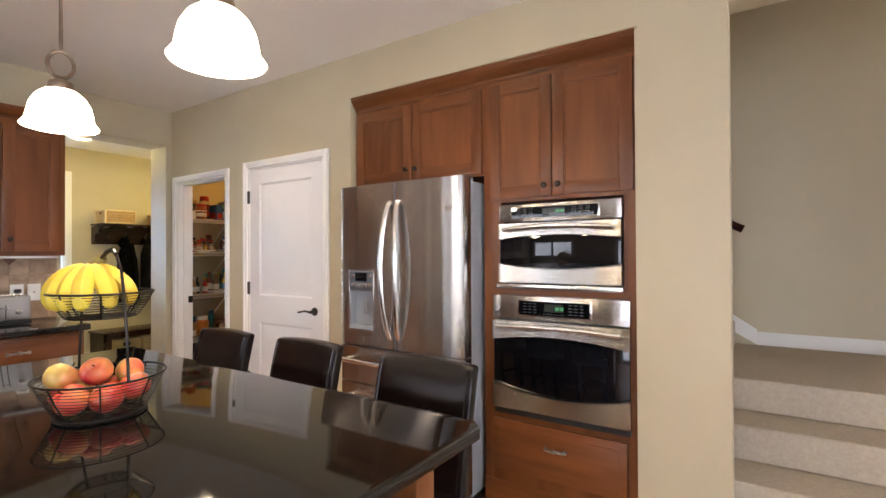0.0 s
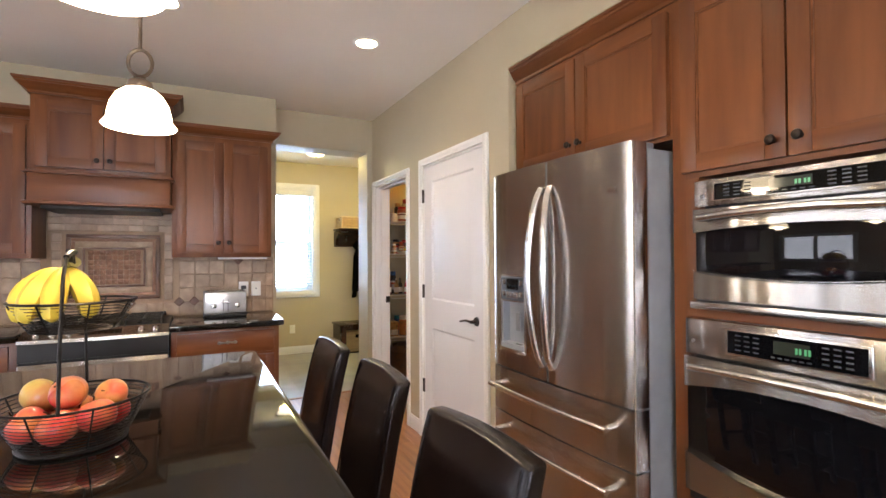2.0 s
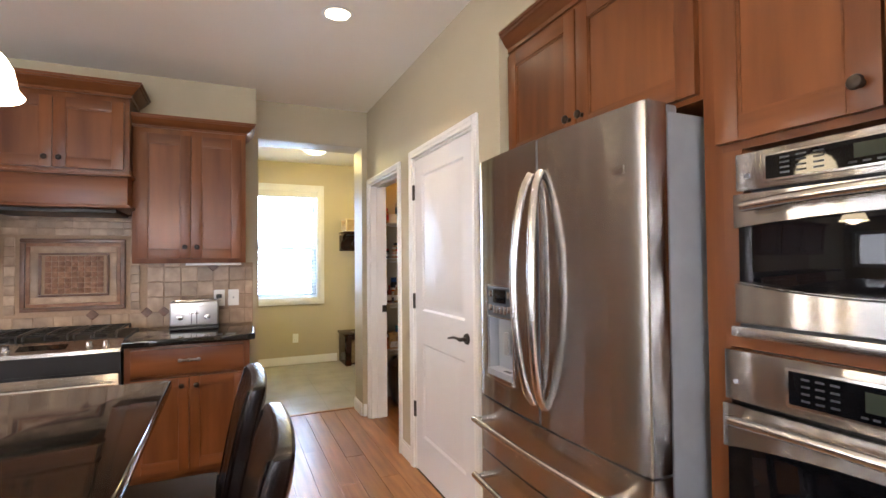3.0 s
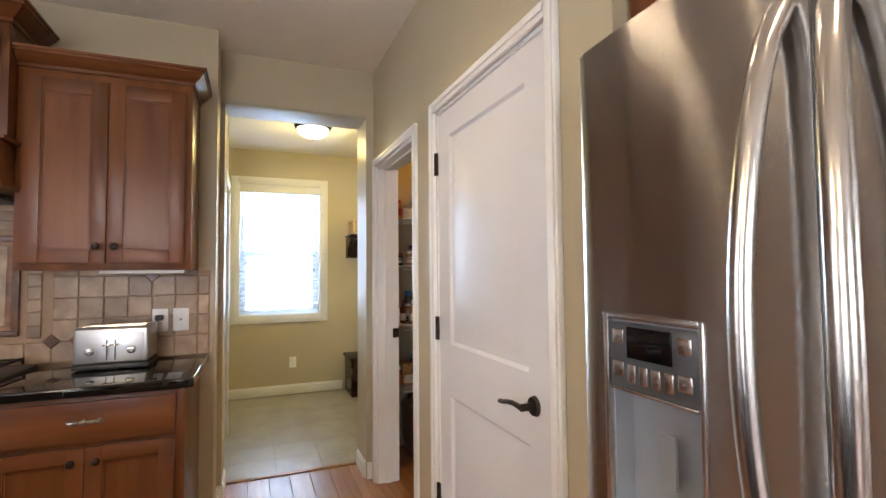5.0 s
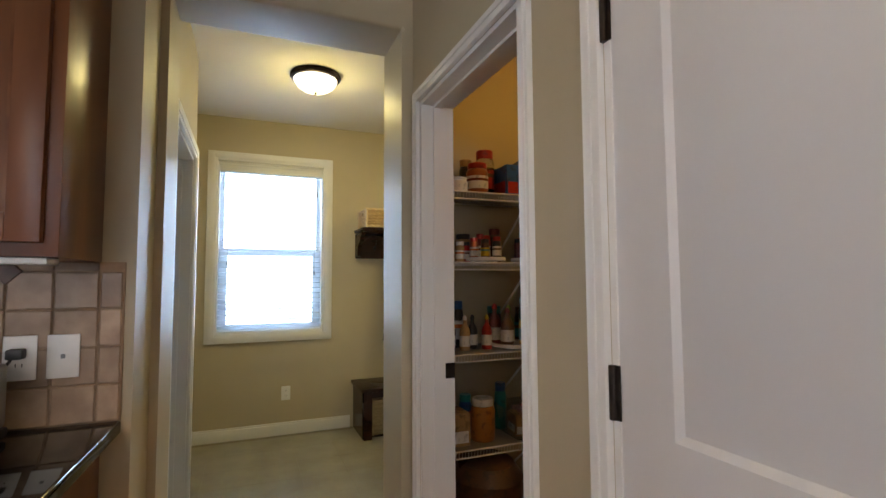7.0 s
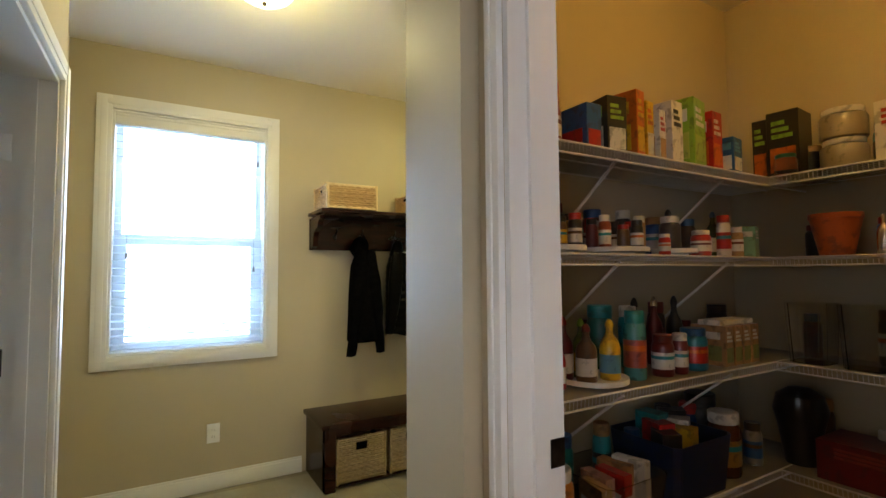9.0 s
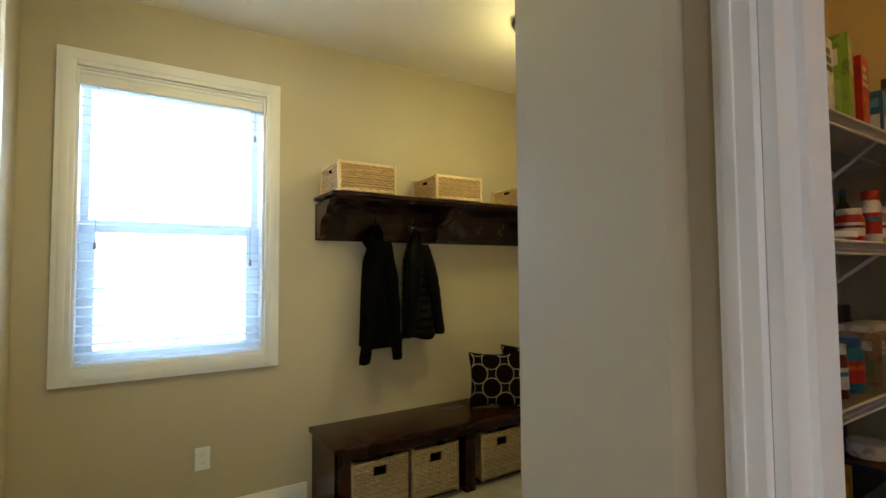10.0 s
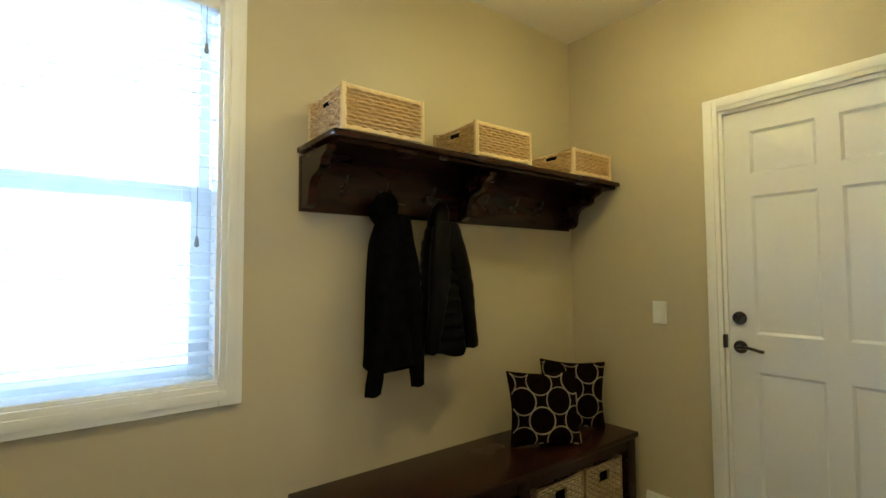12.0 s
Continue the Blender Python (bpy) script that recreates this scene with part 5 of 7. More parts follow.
for deg, R, drop, end in ((206, 0.062, 0.096, 2.25), (233, 0.068, 0.099, 2.20), (258, 0.066, 0.101, 2.10), (281, 0.066, 0.102, 2.0), (304, 0.070, 0.102, 1.9), (330, 0.084, 0.100, 1.8), (0, 0.098, 0.097, 1.7), (34, 0.090, 0.095, 1.75)):
    dx, dy = math.cos(radians(deg)), math.sin(radians(deg))
    bm = bmesh.new()
    pts, rad = [], []
    for k in range(15):
        f = k / 14
        ang = 0.10 + f * (end - 0.10)
        q = 0.012 + R * math.sin(ang)
        pts.append(top + Vector((dx * q, dy * q, -drop * (0.35 * (1 - math.cos(ang)) / (1 - math.cos(end)) + 0.65 * f))))
        rad.append((0.0080 + 0.0142 * math.sin(math.pi * min(1.0, 0.04 + f * 0.98)) ** 0.45) if k < 14 else 0.0045)
    rings = []
    for k, p in enumerate(pts):
        d = (pts[min(k + 1, 14)] - pts[max(k - 1, 0)]).normalized()
        s = d.cross(Vector((-dy, dx, 0))).normalized()
        u = s.cross(d)
        rings.append([bm.verts.new(p + (s * math.cos(2 * math.pi * c / 10) + u * math.sin(2 * math.pi * c / 10)) * rad[k] * (1.0 if c % 2 else 1.05)) for c in range(10)])
    for r1, r2 in zip(rings, rings[1:]):
        for c in range(10):
            bm.faces.new((r1[c], r1[(c + 1) % 10], r2[(c + 1) % 10], r2[c]))
    bm.faces.new(rings[-1])
    bm.faces.new(rings[0][::-1])
    part("banana", bm, M_BANANA, t)
bm = bmesh.new()
tube(bm, [top + Vector((0, 0, -0.010)), top + Vector((0.004, 0.004, 0.008)), top + Vector((0.016, 0.014, 0.020)), top + Vector((0.026, 0.022, 0.024))], 0.0125, 9)
part("stalk", bm, M_BTIP, t, "brownish green banana stalk")

# ---- stairs ----
t = thing("staircase", pose(0, 0, 0), "carpeted stairs with a landing and white skirt boards", "staircase", "", "structure")
for i in range(4):
    y = 2.732 + 0.272 * i
    z = 0.17 * (i + 1)
    y1 = y + 0.272 if i < 3 else 4.699
    bm = bmesh.new()
    box(bm, (-0.86 if i else -0.694, y - 0.022, 0 if i == 0 else z - 0.172), (1.499, y1 + (0.001 if i < 3 else 0), z), 0.018, 3)
    part("step", bm, M_CARPET, t)
for i in range(5):
    bm = bmesh.new()
    x = -0.78 - 0.26 * i
    box(bm, (x - 0.28, 3.62, 0.68 + 0.17 * i), (x + 0.02, 4.699, 0.85 + 0.17 * i), 0.018, 3)
    part("step", bm, M_CARPET, t)
part("skirt_board", boxes(((-0.62, 4.684, 0.68), (1.499, 4.699, 0.775)), bev=0.003), M_TRIM, t)
bm = bmesh.new()
v = [bm.verts.new((x, y, z)) for y in (4.682, 4.699) for x, z in ((-0.62, 0.68), (-0.62, 0.79), (-2.2, 1.84), (-2.2, 1.60))]
bm.faces.new(v[:4]), bm.faces.new(v[4:][::-1])
for i in range(4):
    bm.faces.new((v[i], v[(i + 1) % 4], v[4 + (i + 1) % 4], v[4 + i]))
part("skirt_board", bm, M_TRIM, t)
bm = bmesh.new()
tube(bm, [(-0.70, 4.63, 1.53), (-0.76, 4.63, 1.56), (-2.2, 4.63, 2.50)], 0.024, 12, flat=1.2)
solid("handrail", bm, M_DARK, Matrix(), "dark wooden stair handrail on the wall", "handrail")
bm = bmesh.new()
for x, z in ((-0.9, 1.62), (-1.9, 2.27)):
    tube(bm, [(x, 4.699, z - 0.05), (x, 4.64, z - 0.05), (x, 4.63, z + 0.01)], 0.008, 8)
solid("handrail_bracket", bm, M_BRONZE, Matrix(), "dark metal handrail brackets", "bracket")

# ---- mudroom ----
def ceiling_lamp(x, y):
    t = thing("ceiling_lamp", pose(x, y, CEIL), "lit flush ceiling lamp with glass dome and bronze rim", "ceiling lamp", "mudroom ceiling lamps")
    bm = bmesh.new()
    lathe(bm, [(0, 0), (0.165, 0), (0.168, -0.012), (0.158, -0.030), (0.142, -0.034), (0.140, -0.028), (0, -0.02)], 40)
    part("rim", bm, M_BRONZE, t, "dark bronze rim")
    bm = bmesh.new()
    lathe(bm, [(0.143, -0.030), (0.138, -0.050), (0.118, -0.078), (0.085, -0.100), (0.045, -0.112), (0, -0.116)], 40)
    part("dome", bm, M_DOME, t, "glowing frosted glass dome")
    bm = bmesh.new()
    lathe(bm, [(0, -0.114), (0.010, -0.116), (0.012, -0.124), (0.007, -0.132), (0, -0.134)], 16)
    part("finial", bm, M_BRONZE, t)
    d = bpy.data.lights.new("ceiling_bulb", "AREA")
    d.shape, d.size, d.energy, d.color = "DISK", 0.24, 7, (1.0, 0.82, 0.30)
    new("ceiling_bulb", d).matrix_world = pose(x, y, CEIL - 0.14)
    point_lamp("ceiling_bulb", (x, y, CEIL - 0.20), 10, (1.0, 0.82, 0.27), 0.07)


ceiling_lamp(-6.535, 2.56)
ceiling_lamp(-6.71, 4.04)

plate(pose(XF, 2.478, 0.346, 0, 0, FACE_X), "white outlet low on the mudroom wall", "outlet")
plate(pose(-7.095, YM, 1.042), "white rocker light switch beside the mudroom door", "switch")
plate(pose(-5.508, 2.8252, 1.105, 0, 0, -48.4), "white double light switch on the angled wall", "switch", 0.142, 0.124)

# bench with two cubbies
t = thing("storage_bench", pose(XF, 0, 0, 0, 0, FACE_X), "dark stained wooden bench with cubbies for baskets", "bench")
B0, B1, BD = 3.045, 4.745, 0.435

part("top", boxes(((B0 - 0.012, -BD - 0.015, 0.385), (B1, -0.001, 0.413)), bev=0.006), M_DARK, t)
part("apron", boxes(((B0 + 0.01, -BD, 0.335), (B1 - 0.03, -BD + 0.02, 0.385))), M_DARK, t)
part("end_panel", boxes(((B0 + 0.01, -BD, 0), (B0 + 0.035, -0.001, 0.385))), M_DARK, t)
part("end_panel", boxes(((B1 - 0.065, -BD, 0), (B1 - 0.04, -0.001, 0.385))), M_DARK, t)
for y in (B0 + 0.01, 3.845, B1 - 0.085):
    part("post", boxes(((y, -BD - 0.004, 0), (y + 0.07, -BD + 0.05, 0.385)), bev=0.004), M_DARK, t)
part("divider", boxes(((3.865, -BD + 0.05, 0.02), (3.89, -0.001, 0.385))), M_DARK, t)
part("bottom_shelf", boxes(((B0 + 0.035, -BD + 0.03, 0.012), (B1 - 0.065, -0.001, 0.030))), M_DARK, t)
part("back_panel", boxes(((B0 + 0.035, -0.02, 0.03), (B1 - 0.065, -0.002, 0.385))), M_DARK, t)


def woven_basket(name, m, w, d, h, mat, label, group, frame_r, handle=True, rows=12, rim=None, front_handle=True):
    """A box basket: cane frame at the edges, woven strands over uprights on four sides, a handle hole in the front."""
    t = thing(name, m, label, "basket", group)
    rim = rim or M_CANE
    for z in (0.012, h - frame_r):
        bm = bmesh.new()
        tube(bm, [(-w / 2, 0, z), (w / 2, 0, z), (w / 2, d, z), (-w / 2, d, z)], frame_r, 8, closed=True)
        part("frame_ring", bm, rim, t)
    for x, y in ((-w / 2, 0), (w / 2, 0), (w / 2, d), (-w / 2, d)):
        bm = bmesh.new()
        tube(bm, [(x, y, 0.0), (x, y, h)], frame_r * 1.05, 8)
        part("corner_post", bm, rim, t)
    hole = (-0.045, 0.045, h * 0.66, h * 0.86) if handle else (0, 0, 9, 9)
    for side, (ox, oy, ux, uy, L) in (("front", (-w / 2, 0, 1, 0, w)), ("back", (-w / 2, d, 1, 0, w)), ("side", (-w / 2, 0, 0, 1, d)), ("side", (w / 2, 0, 0, 1, d))):
        bm = bmesh.new()
        n = max(6, int(L / 0.024))
        for i in range(n + 1):
            u = L * i / n
            x, y = ox + ux * u, oy + uy * u
            if (side == "side" or side == "front" and front_handle) and handle and abs(u - L / 2) < 0.04:
                tube(bm, [(x, y, 0.01), (x, y, hole[2])], 0.0028, 5)
            else:
                tube(bm, [(x, y, 0.01), (x, y, h - 0.008)], 0.0028, 5)
        for r in range(rows):
            z = 0.022 + (h - 0.04) * r / (rows - 1)
            segs = [(0.0, L)]
            if handle and (side == "side" or side == "front" and front_handle) and hole[2] < z < hole[3]:
                segs = [(0, L / 2 - 0.04), (L / 2 + 0.04, L)]
            for a, b in segs:
                k = max(2, int((b - a) / 0.012))
                pts = []
                for i in range(k + 1):
                    u = a + (b - a) * i / k
                    off = 0.0042 * math.sin(math.pi * (u / (L / n)) + math.pi * (r % 2) + math.pi / 2)
                    pts.append((ox + ux * u + uy * off, oy + uy * u + ux * off, z))
                tube(bm, pts, (h / rows) * 0.46, 5)
        tagged(part("woven_" + side, bm, mat, t), kind="stuff")
    bm = boxes(((-w / 2, 0.002, 0.004), (w / 2, d, 0.010)))
    part("bottom", bm, mat, t)
    if handle:
        fr = 0.0045
        for (ox, oy, ux, uy, L) in ((-w / 2, 0, 0, 1, d), (w / 2, 0, 0, 1, d)) + (((-w / 2, 0, 1, 0, w),) if front_handle else ()):
            bm = bmesh.new()
            c = [(L / 2 - 0.042, hole[2]), (L / 2 + 0.042, hole[2]), (L / 2 + 0.042, hole[3]), (L / 2 - 0.042, hole[3])]
            tube(bm, [(ox + ux * u, oy + uy * u, z) for u, z in c], fr, 6, closed=True)
            part("handle_rim", bm, rim, t)
            # Near-black plate just inside the weave fills the handle hole.
            part("handle_backing", boxes(((ox + ux * (L / 2 - 0.038) + (0.006 if uy and ox < 0 else -0.010 if uy else 0), oy + uy * (L / 2 - 0.038) + (0.006 if ux else 0), hole[2] + 0.004),
                                             (ox + ux * (L / 2 + 0.038) + (0.010 if uy and ox < 0 else -0.006 if uy else 0), oy + uy * (L / 2 + 0.038) + (0.010 if ux else 0), hole[3] - 0.004))), M_COAT, t, "small near-black plate behind the handle hole")
    return t


for y0, y1 in ((3.132, 3.462), (3.492, 3.80), (3.968, 4.292), (4.312, 4.615)):
    b = woven_basket("cubby_basket", pose(XF + BD - 0.012, (y0 + y1) / 2, 0.031, 0, 0, FACE_X), y1 - y0 - 0.012, 0.36, 0.285, M_SEAGR, "square seagrass basket in the bench cubby", "baskets in the bench", 0.009, True, 20, rim=M_SEAGR)

# coat shelf
t = thing("coat_shelf", pose(XF, 0, 0, 0, 0, FACE_X), "dark stained wall shelf with scrolled brackets and hooks", "wall shelf")
S0, S1, SZ, SD = 3.055, 4.795, 1.757, 0.345
part("shelf_board", boxes(((S0, -SD, SZ - 0.022), (S1, -0.001, SZ)), bev=0.005), M_DARK, t)
part("cove_moulding", boxes(((S0 + 0.03, -SD + 0.03, SZ - 0.036), (S1, -0.02, SZ - 0.022))), M_DARK, t)
part("back_board", boxes(((S0 + 0.01, -0.022, 1.502), (S1 - 0.04, -0.001, SZ - 0.036))), M_DARK, t)
for y in (S0 + 0.012, 3.87, S1 - 0.085):
    bm = bmesh.new()
    prof = [(-0.023, 1.512), (-0.060, 1.512), (-0.085, 1.525), (-0.095, 1.55), (-0.098, 1.585), (-0.115, 1.615), (-0.150, 1.632), (-0.185, 1.640), (-0.205, 1.655), (-0.212, 1.68), (-0.235, 1.692), (-0.255, 1.70), (-0.26, 1.72), (-0.023, 1.72)]
    a = [bm.verts.new((y, p, z)) for p, z in prof]
    b = [bm.verts.new((y + 0.035, p, z)) for p, z in prof]
    bm.faces.new(a)
    bm.faces.new(b[::-1])
    for i in range(len(prof)):
        j = (i + 1) % len(prof)
        bm.faces.new((a[i], a[j], b[j], b[i]))
    part("bracket", bm, M_DARK, t)
for y in (3.24, 3.43, 3.69, 4.03, 4.25, 4.45):
    bm = bmesh.new()
    lathe(bm, [(0, 0), (0.016, 0), (0.014, 0.005), (0, 0.006)], 14, pose(y, -0.022, 1.60, 90, 0, 0))
    tube(bm, [(y, -0.024, 1.605), (y, -0.055, 1.612), (y, -0.075, 1.635), (y, -0.078, 1.655)], 0.0055, 8)
    tube(bm, [(y, -0.024, 1.595), (y, -0.042, 1.575), (y, -0.055, 1.585)], 0.005, 8)
    part("hook", bm, M_BRONZE, t, "dark double coat hook")

for y, wd, hb in ((3.262, 0.335, 0.168), (3.885, 0.335, 0.152), (4.545, 0.315, 0.138)):
    woven_basket("shelf_basket", pose(XF + 0.335, y, SZ + 0.002, 0, 0, FACE_X), wd, 0.29, hb, M_WICKER, "natural wicker storage basket on the coat shelf", "baskets on the shelf", 0.011, True, 10, front_handle=False)


def coat(name, y, z0, z1, w, mat, label, puffy, seed):
    """A garment hung by its collar: folds as a rippled closed skin, two sleeves, a hood or collar."""
    rnd = random.Random(seed)
    t = thing(name, pose(XF + 0.095, y, 0, 0, 0, FACE_X), label, "coat", "coats on the hooks")
    ph = [rnd.uniform(0, 6.28) for _ in range(5)]
    h = z1 - z0
    bm = bmesh.new()
    rings = []
    N, Mz = 36, 34
    for j in range(Mz + 1):
        v = j / Mz
        z = z1 - 0.06 - (h - 0.06) * v
        wx = w * (0.10 + 0.12 * min(1, v / 0.22) + 0.27 * v ** 1.1)
        wy = 0.035 + 0.040 * min(1, v / 0.25)
        if puffy:
            wy += 0.013 * abs(math.sin(v * 12 * math.pi))
            wx += 0.005 * abs(math.sin(v * 12 * math.pi))
        ring = []
        for i in range(N):
            a = 2 * math.pi * i / N
            f = 1 + (0.03 + 0.13 * v) * math.sin(5 * a + ph[0] + 0.8 * v) * 0.7 + 0.05 * math.sin(9 * a + ph[1] - v)
            y_ = -wy * math.sin(a) * f
            ring.append(bm.verts.new((wx * math.cos(a) * (1 + 0.04 * math.sin(3 * v + ph[2])) + 0.018 * math.sin(3.2 * v + ph[3]), min(0.055, y_), z + (0.012 * math.sin(3 * a + ph[4]) if j == Mz else 0))))
        rings.append(ring)
    for p, q in zip(rings, rings[1:]):
        for i in range(N):
            bm.faces.new((p[i], p[(i + 1) % N], q[(i + 1) % N], q[i]))
    bm.faces.new(rings[0])
    bm.faces.new(rings[-1][::-1])
    part("body", bm, mat, t)
    bm = bmesh.new()
    lathe(bm, [(0, 0.055), (0.030, 0.05), (0.052, 0.02), (0.060, -0.02), (0.066, -0.06), (0.03, -0.09), (0, -0.09)], 22, Matrix.Translation((-0.012 if puffy else -0.030, -0.012, z1 - 0.06)) @ pose(0, 0, 0, 0, 12 if puffy else 20, 0), 0.78 if puffy else 1.05, 0.75)
    part("hood", bm, mat, t)
    bm = bmesh.new()
    tube(bm, [(0.0, -0.050, z1 - 0.06), (0.004, -0.020, z1 - 0.02), (0.002, 0.012, z1 + 0.012), (0.0, 0.03, z1 - 0.02)], 0.0035, 6)
    part("hanging_loop", bm, mat, t)
    for s in (-1, 1):
        bm = bmesh.new()
        pts, k = [], 16
        length = h * (0.86 if not puffy else 0.70) + (0.09 if s > 0 else 0.10)
        for i in range(k + 1):
            f = i / k
            out = 0.09 + (0.29 if not puffy else 0.52 if s > 0 else 0.26) * f
            pts.append((s * w * out, -0.040 - 0.02 * math.sin(3 * f), z1 - 0.10 - length * f))
        rings = []
        for i, p in enumerate(pts):
            f = i / k
            r = 0.040 + 0.014 * math.sin(math.pi * min(1, f * 1.4)) - 0.006 * f
            if puffy:
                r += 0.006 * abs(math.sin(f * 9 * math.pi))
            else:
                r += 0.003 * math.sin(f * 23 + s)
            rings.append([bm.verts.new((p[0] + r * math.cos(2 * math.pi * c / 14), p[1] + r * 0.75 * math.sin(2 * math.pi * c / 14), p[2] + 0.004 * math.sin(c * 1.7))) for c in range(14)])
        for p, q in zip(rings, rings[1:]):
            for c in range(14):
                bm.faces.new((p[c], p[(c + 1) % 14], q[(c + 1) % 14], q[c]))
        bm.faces.new(rings[0])
        bm.faces.new(rings[-1][::-1])
        part("sleeve", bm, mat, t)
    return t


coat("coat", 3.435, 0.86, 1.60, 0.29, M_COAT, "black hooded cloth jacket hanging from a hook", False, 3)
coat("puffer_jacket", 3.705, 0.89, 1.585, 0.245, M_PUFF, "black quilted puffer jacket hanging from a hook", True, 8)


def pillow(m, label, seed):
    t = thing("throw_pillow", m, label, "pillow", "pillows on the bench")
    n, s = 22, 0.180
    def surf(u, v, side):
        e = max(0.0, (1 - u * u) * (1 - v * v))
        pin = 1 - 0.10 * (1 - abs(u) ** 1.5) * (abs(v) ** 3)
        pin2 = 1 - 0.10 * (1 - abs(v) ** 1.5) * (abs(u) ** 3)
        return Vector((s * u * pin2, side * (0.085 * e ** 0.45 + 0.003), s * v * pin))
    bm = bmesh.new()
    for side in (-1, 1):
        g = [[bm.verts.new(surf(-1 + 2 * i / n, -1 + 2 * j / n, side)) for j in range(n + 1)] for i in range(n + 1)]
        for i in range(n):
            for j in range(n):
                bm.faces.new((g[i][j], g[i + 1][j], g[i + 1][j + 1], g[i][j + 1]))
    bmesh.ops.remove_doubles(bm, verts=bm.verts, dist=0.0075)
    part("cushion", bm, M_PILLOW, t)
    bm = bmesh.new()
    for a in range(-3, 4):
        for b in range(-3, 4):
            cu, cv = (a + b) * 0.49 + 0.30 - 0.42 * (seed - 1), (a - b) * 0.50 + 0.20
            pts = []
            for k in range(32):
                an = 2 * math.pi * k / 32
                u, v = cu + 0.345 * math.cos(an), cv + 0.352 * math.sin(an)
                pts.append((u, v))
            def run(seq, closed):
                if len(seq) > 2:
                    ps = [surf(u, v, -1) + Vector((0, -0.0012, 0)) for u, v in seq]
                    tube(bm, ps, 0.0027 + 0.0010 * (a % 2), 5, closed=closed, flat=0.9)
            inside = [(abs(u) < 0.97 and abs(v) < 0.97) for u, v in pts]
            if all(inside):
                run(pts, True)
            elif any(inside):
                k0 = next(k for k in range(32) if inside[k] and not inside[k - 1])
                seq = []
                for k in range(32):
                    q = (k0 + k) % 32
                    if not inside[q]:
                        run(seq, False)
                        seq = []
                    else:
                        seq.append(pts[q])
                run(seq, False)
    part("ring_embroidery", bm, M_CREAMTH, t, "interlocking cream ring embroidery")


pillow(pose(-7.39, 4.215, 0.588, -12, 0, 58), "dark brown pillow with cream ring pattern on the bench", 1)
pillow(pose(-7.47, 4.545, 0.590, -8, 3, 50), "dark brown ring-pattern pillow leaning in the corner", 2)

# deck stairs outside the mudroom window
t = thing("deck_stairs", pose(-10.2, 1.25, -0.35), "grey wooden deck stairs and railing outside", "outdoor stairs")
M_DECK = material("weathered_deck_wood", (0.35, 0.33, 0.31), 0.8, colour2=(0.45, 0.43, 0.40), scale=6, stretch=(1, 8, 8), bump=0.2)
for i in range(5):
    part("tread", boxes(((0, 0.28 * i, 1.15 - 0.19 * i), (1.0, 0.28 * i + 0.27, 1.19 - 0.19 * i))), M_DECK, t)
for x in (0.0, 1.0):
    for y, z in ((0.0, 2.2), (1.3, 1.3)):
        part("post", boxes(((x - 0.045, y - 0.045, 0), (x + 0.045, y + 0.045, z))), M_DECK, t)
    bm = bmesh.new()
    tube(bm, [(x, 0.0, 2.15), (x, 1.3, 1.27)], 0.04, 4)
    part("rail", bm, M_DECK, t)

# ---- pantry shelves ----
PX, PY = -5.65, 4.70     # pantry side wall and back wall
SDP = 0.335
SHZ = (1.722, 1.386, 0.958, 0.525)


M_LINER = material("light_blocking_shelf_liner", (0.16, 0.15, 0.14), 0.4, colour2=(0.20, 0.19, 0.17), scale=8)


def wire_shelf(name, m, length, label, trim):
    t = thing(name, m, label, "wire shelf", "pantry wire shelves")
    bm = bmesh.new()
    tube(bm, [(0, -SDP, 0), (length, -SDP, 0)], 0.0036, 6)
    part("front_rod", bm, M_WIRE, t)
    bm = bmesh.new()
    tube(bm, [(0, -SDP + 0.004, -0.033), (length, -SDP + 0.004, -0.033)], 0.0036, 6)
    part("lip_rod", bm, M_WIRE, t)
    for y in (-SDP * 0.5, -0.006):
        bm = bmesh.new()
        tube(bm, [(0, y, -0.004), (length, y, -0.004)], 0.003, 5)
        part("support_rod", bm, M_WIRE, t)
    bm = bmesh.new()
    n = int(length / 0.0155)
    for i in range(n + 1):
        x = length * i / n
        tube(bm, [(x, -0.004, 0.0), (x, -SDP, 0.0), (x, -SDP + 0.004, -0.033)], 0.0014, 4)
    w = part("wire_mesh", bm, M_WIRE, t)
    tagged(w, kind="stuff")
    # Solid sheet added to every shelf; it keeps lamp light off those below.
    part("liner", boxes(((0.002, -SDP + 0.004, 0.0016), (length - 0.002, -0.004, 0.0032))), M_LINER, t, "thin grey shelf liner added to darken shelves below")
    for x in trim:
        bm = bmesh.new()
        tube(bm, [(x, -SDP + 0.02, -0.022), (x, -0.01, -0.27)], 0.0055, 6)
        part("brace", bm, M_WIRE, t, "white diagonal brace")
    return t


for z in SHZ:
    wire_shelf("side_shelf", pose(PX, 3.05, z, 0, 0, FACE_X), PY - 3.05, "white coated wire shelf on the pantry side wall", (0.41, 1.03))
    wire_shelf("back_shelf", pose(PX + SDP + 0.005, PY, z), 1.24, "white coated wire shelf on the pantry back wall", (0.42, 1.0))

PALETTE = {}


def paint(name, c, rough=0.30, c2=None, scale=25):
    if name not in PALETTE:
        PALETTE[name] = material("pack_" + name, c, rough, colour2=c2 or [q * 0.55 + 0.008 for q in c], scale=scale, detail=4, low=0.52, high=0.60)
    return PALETTE[name]


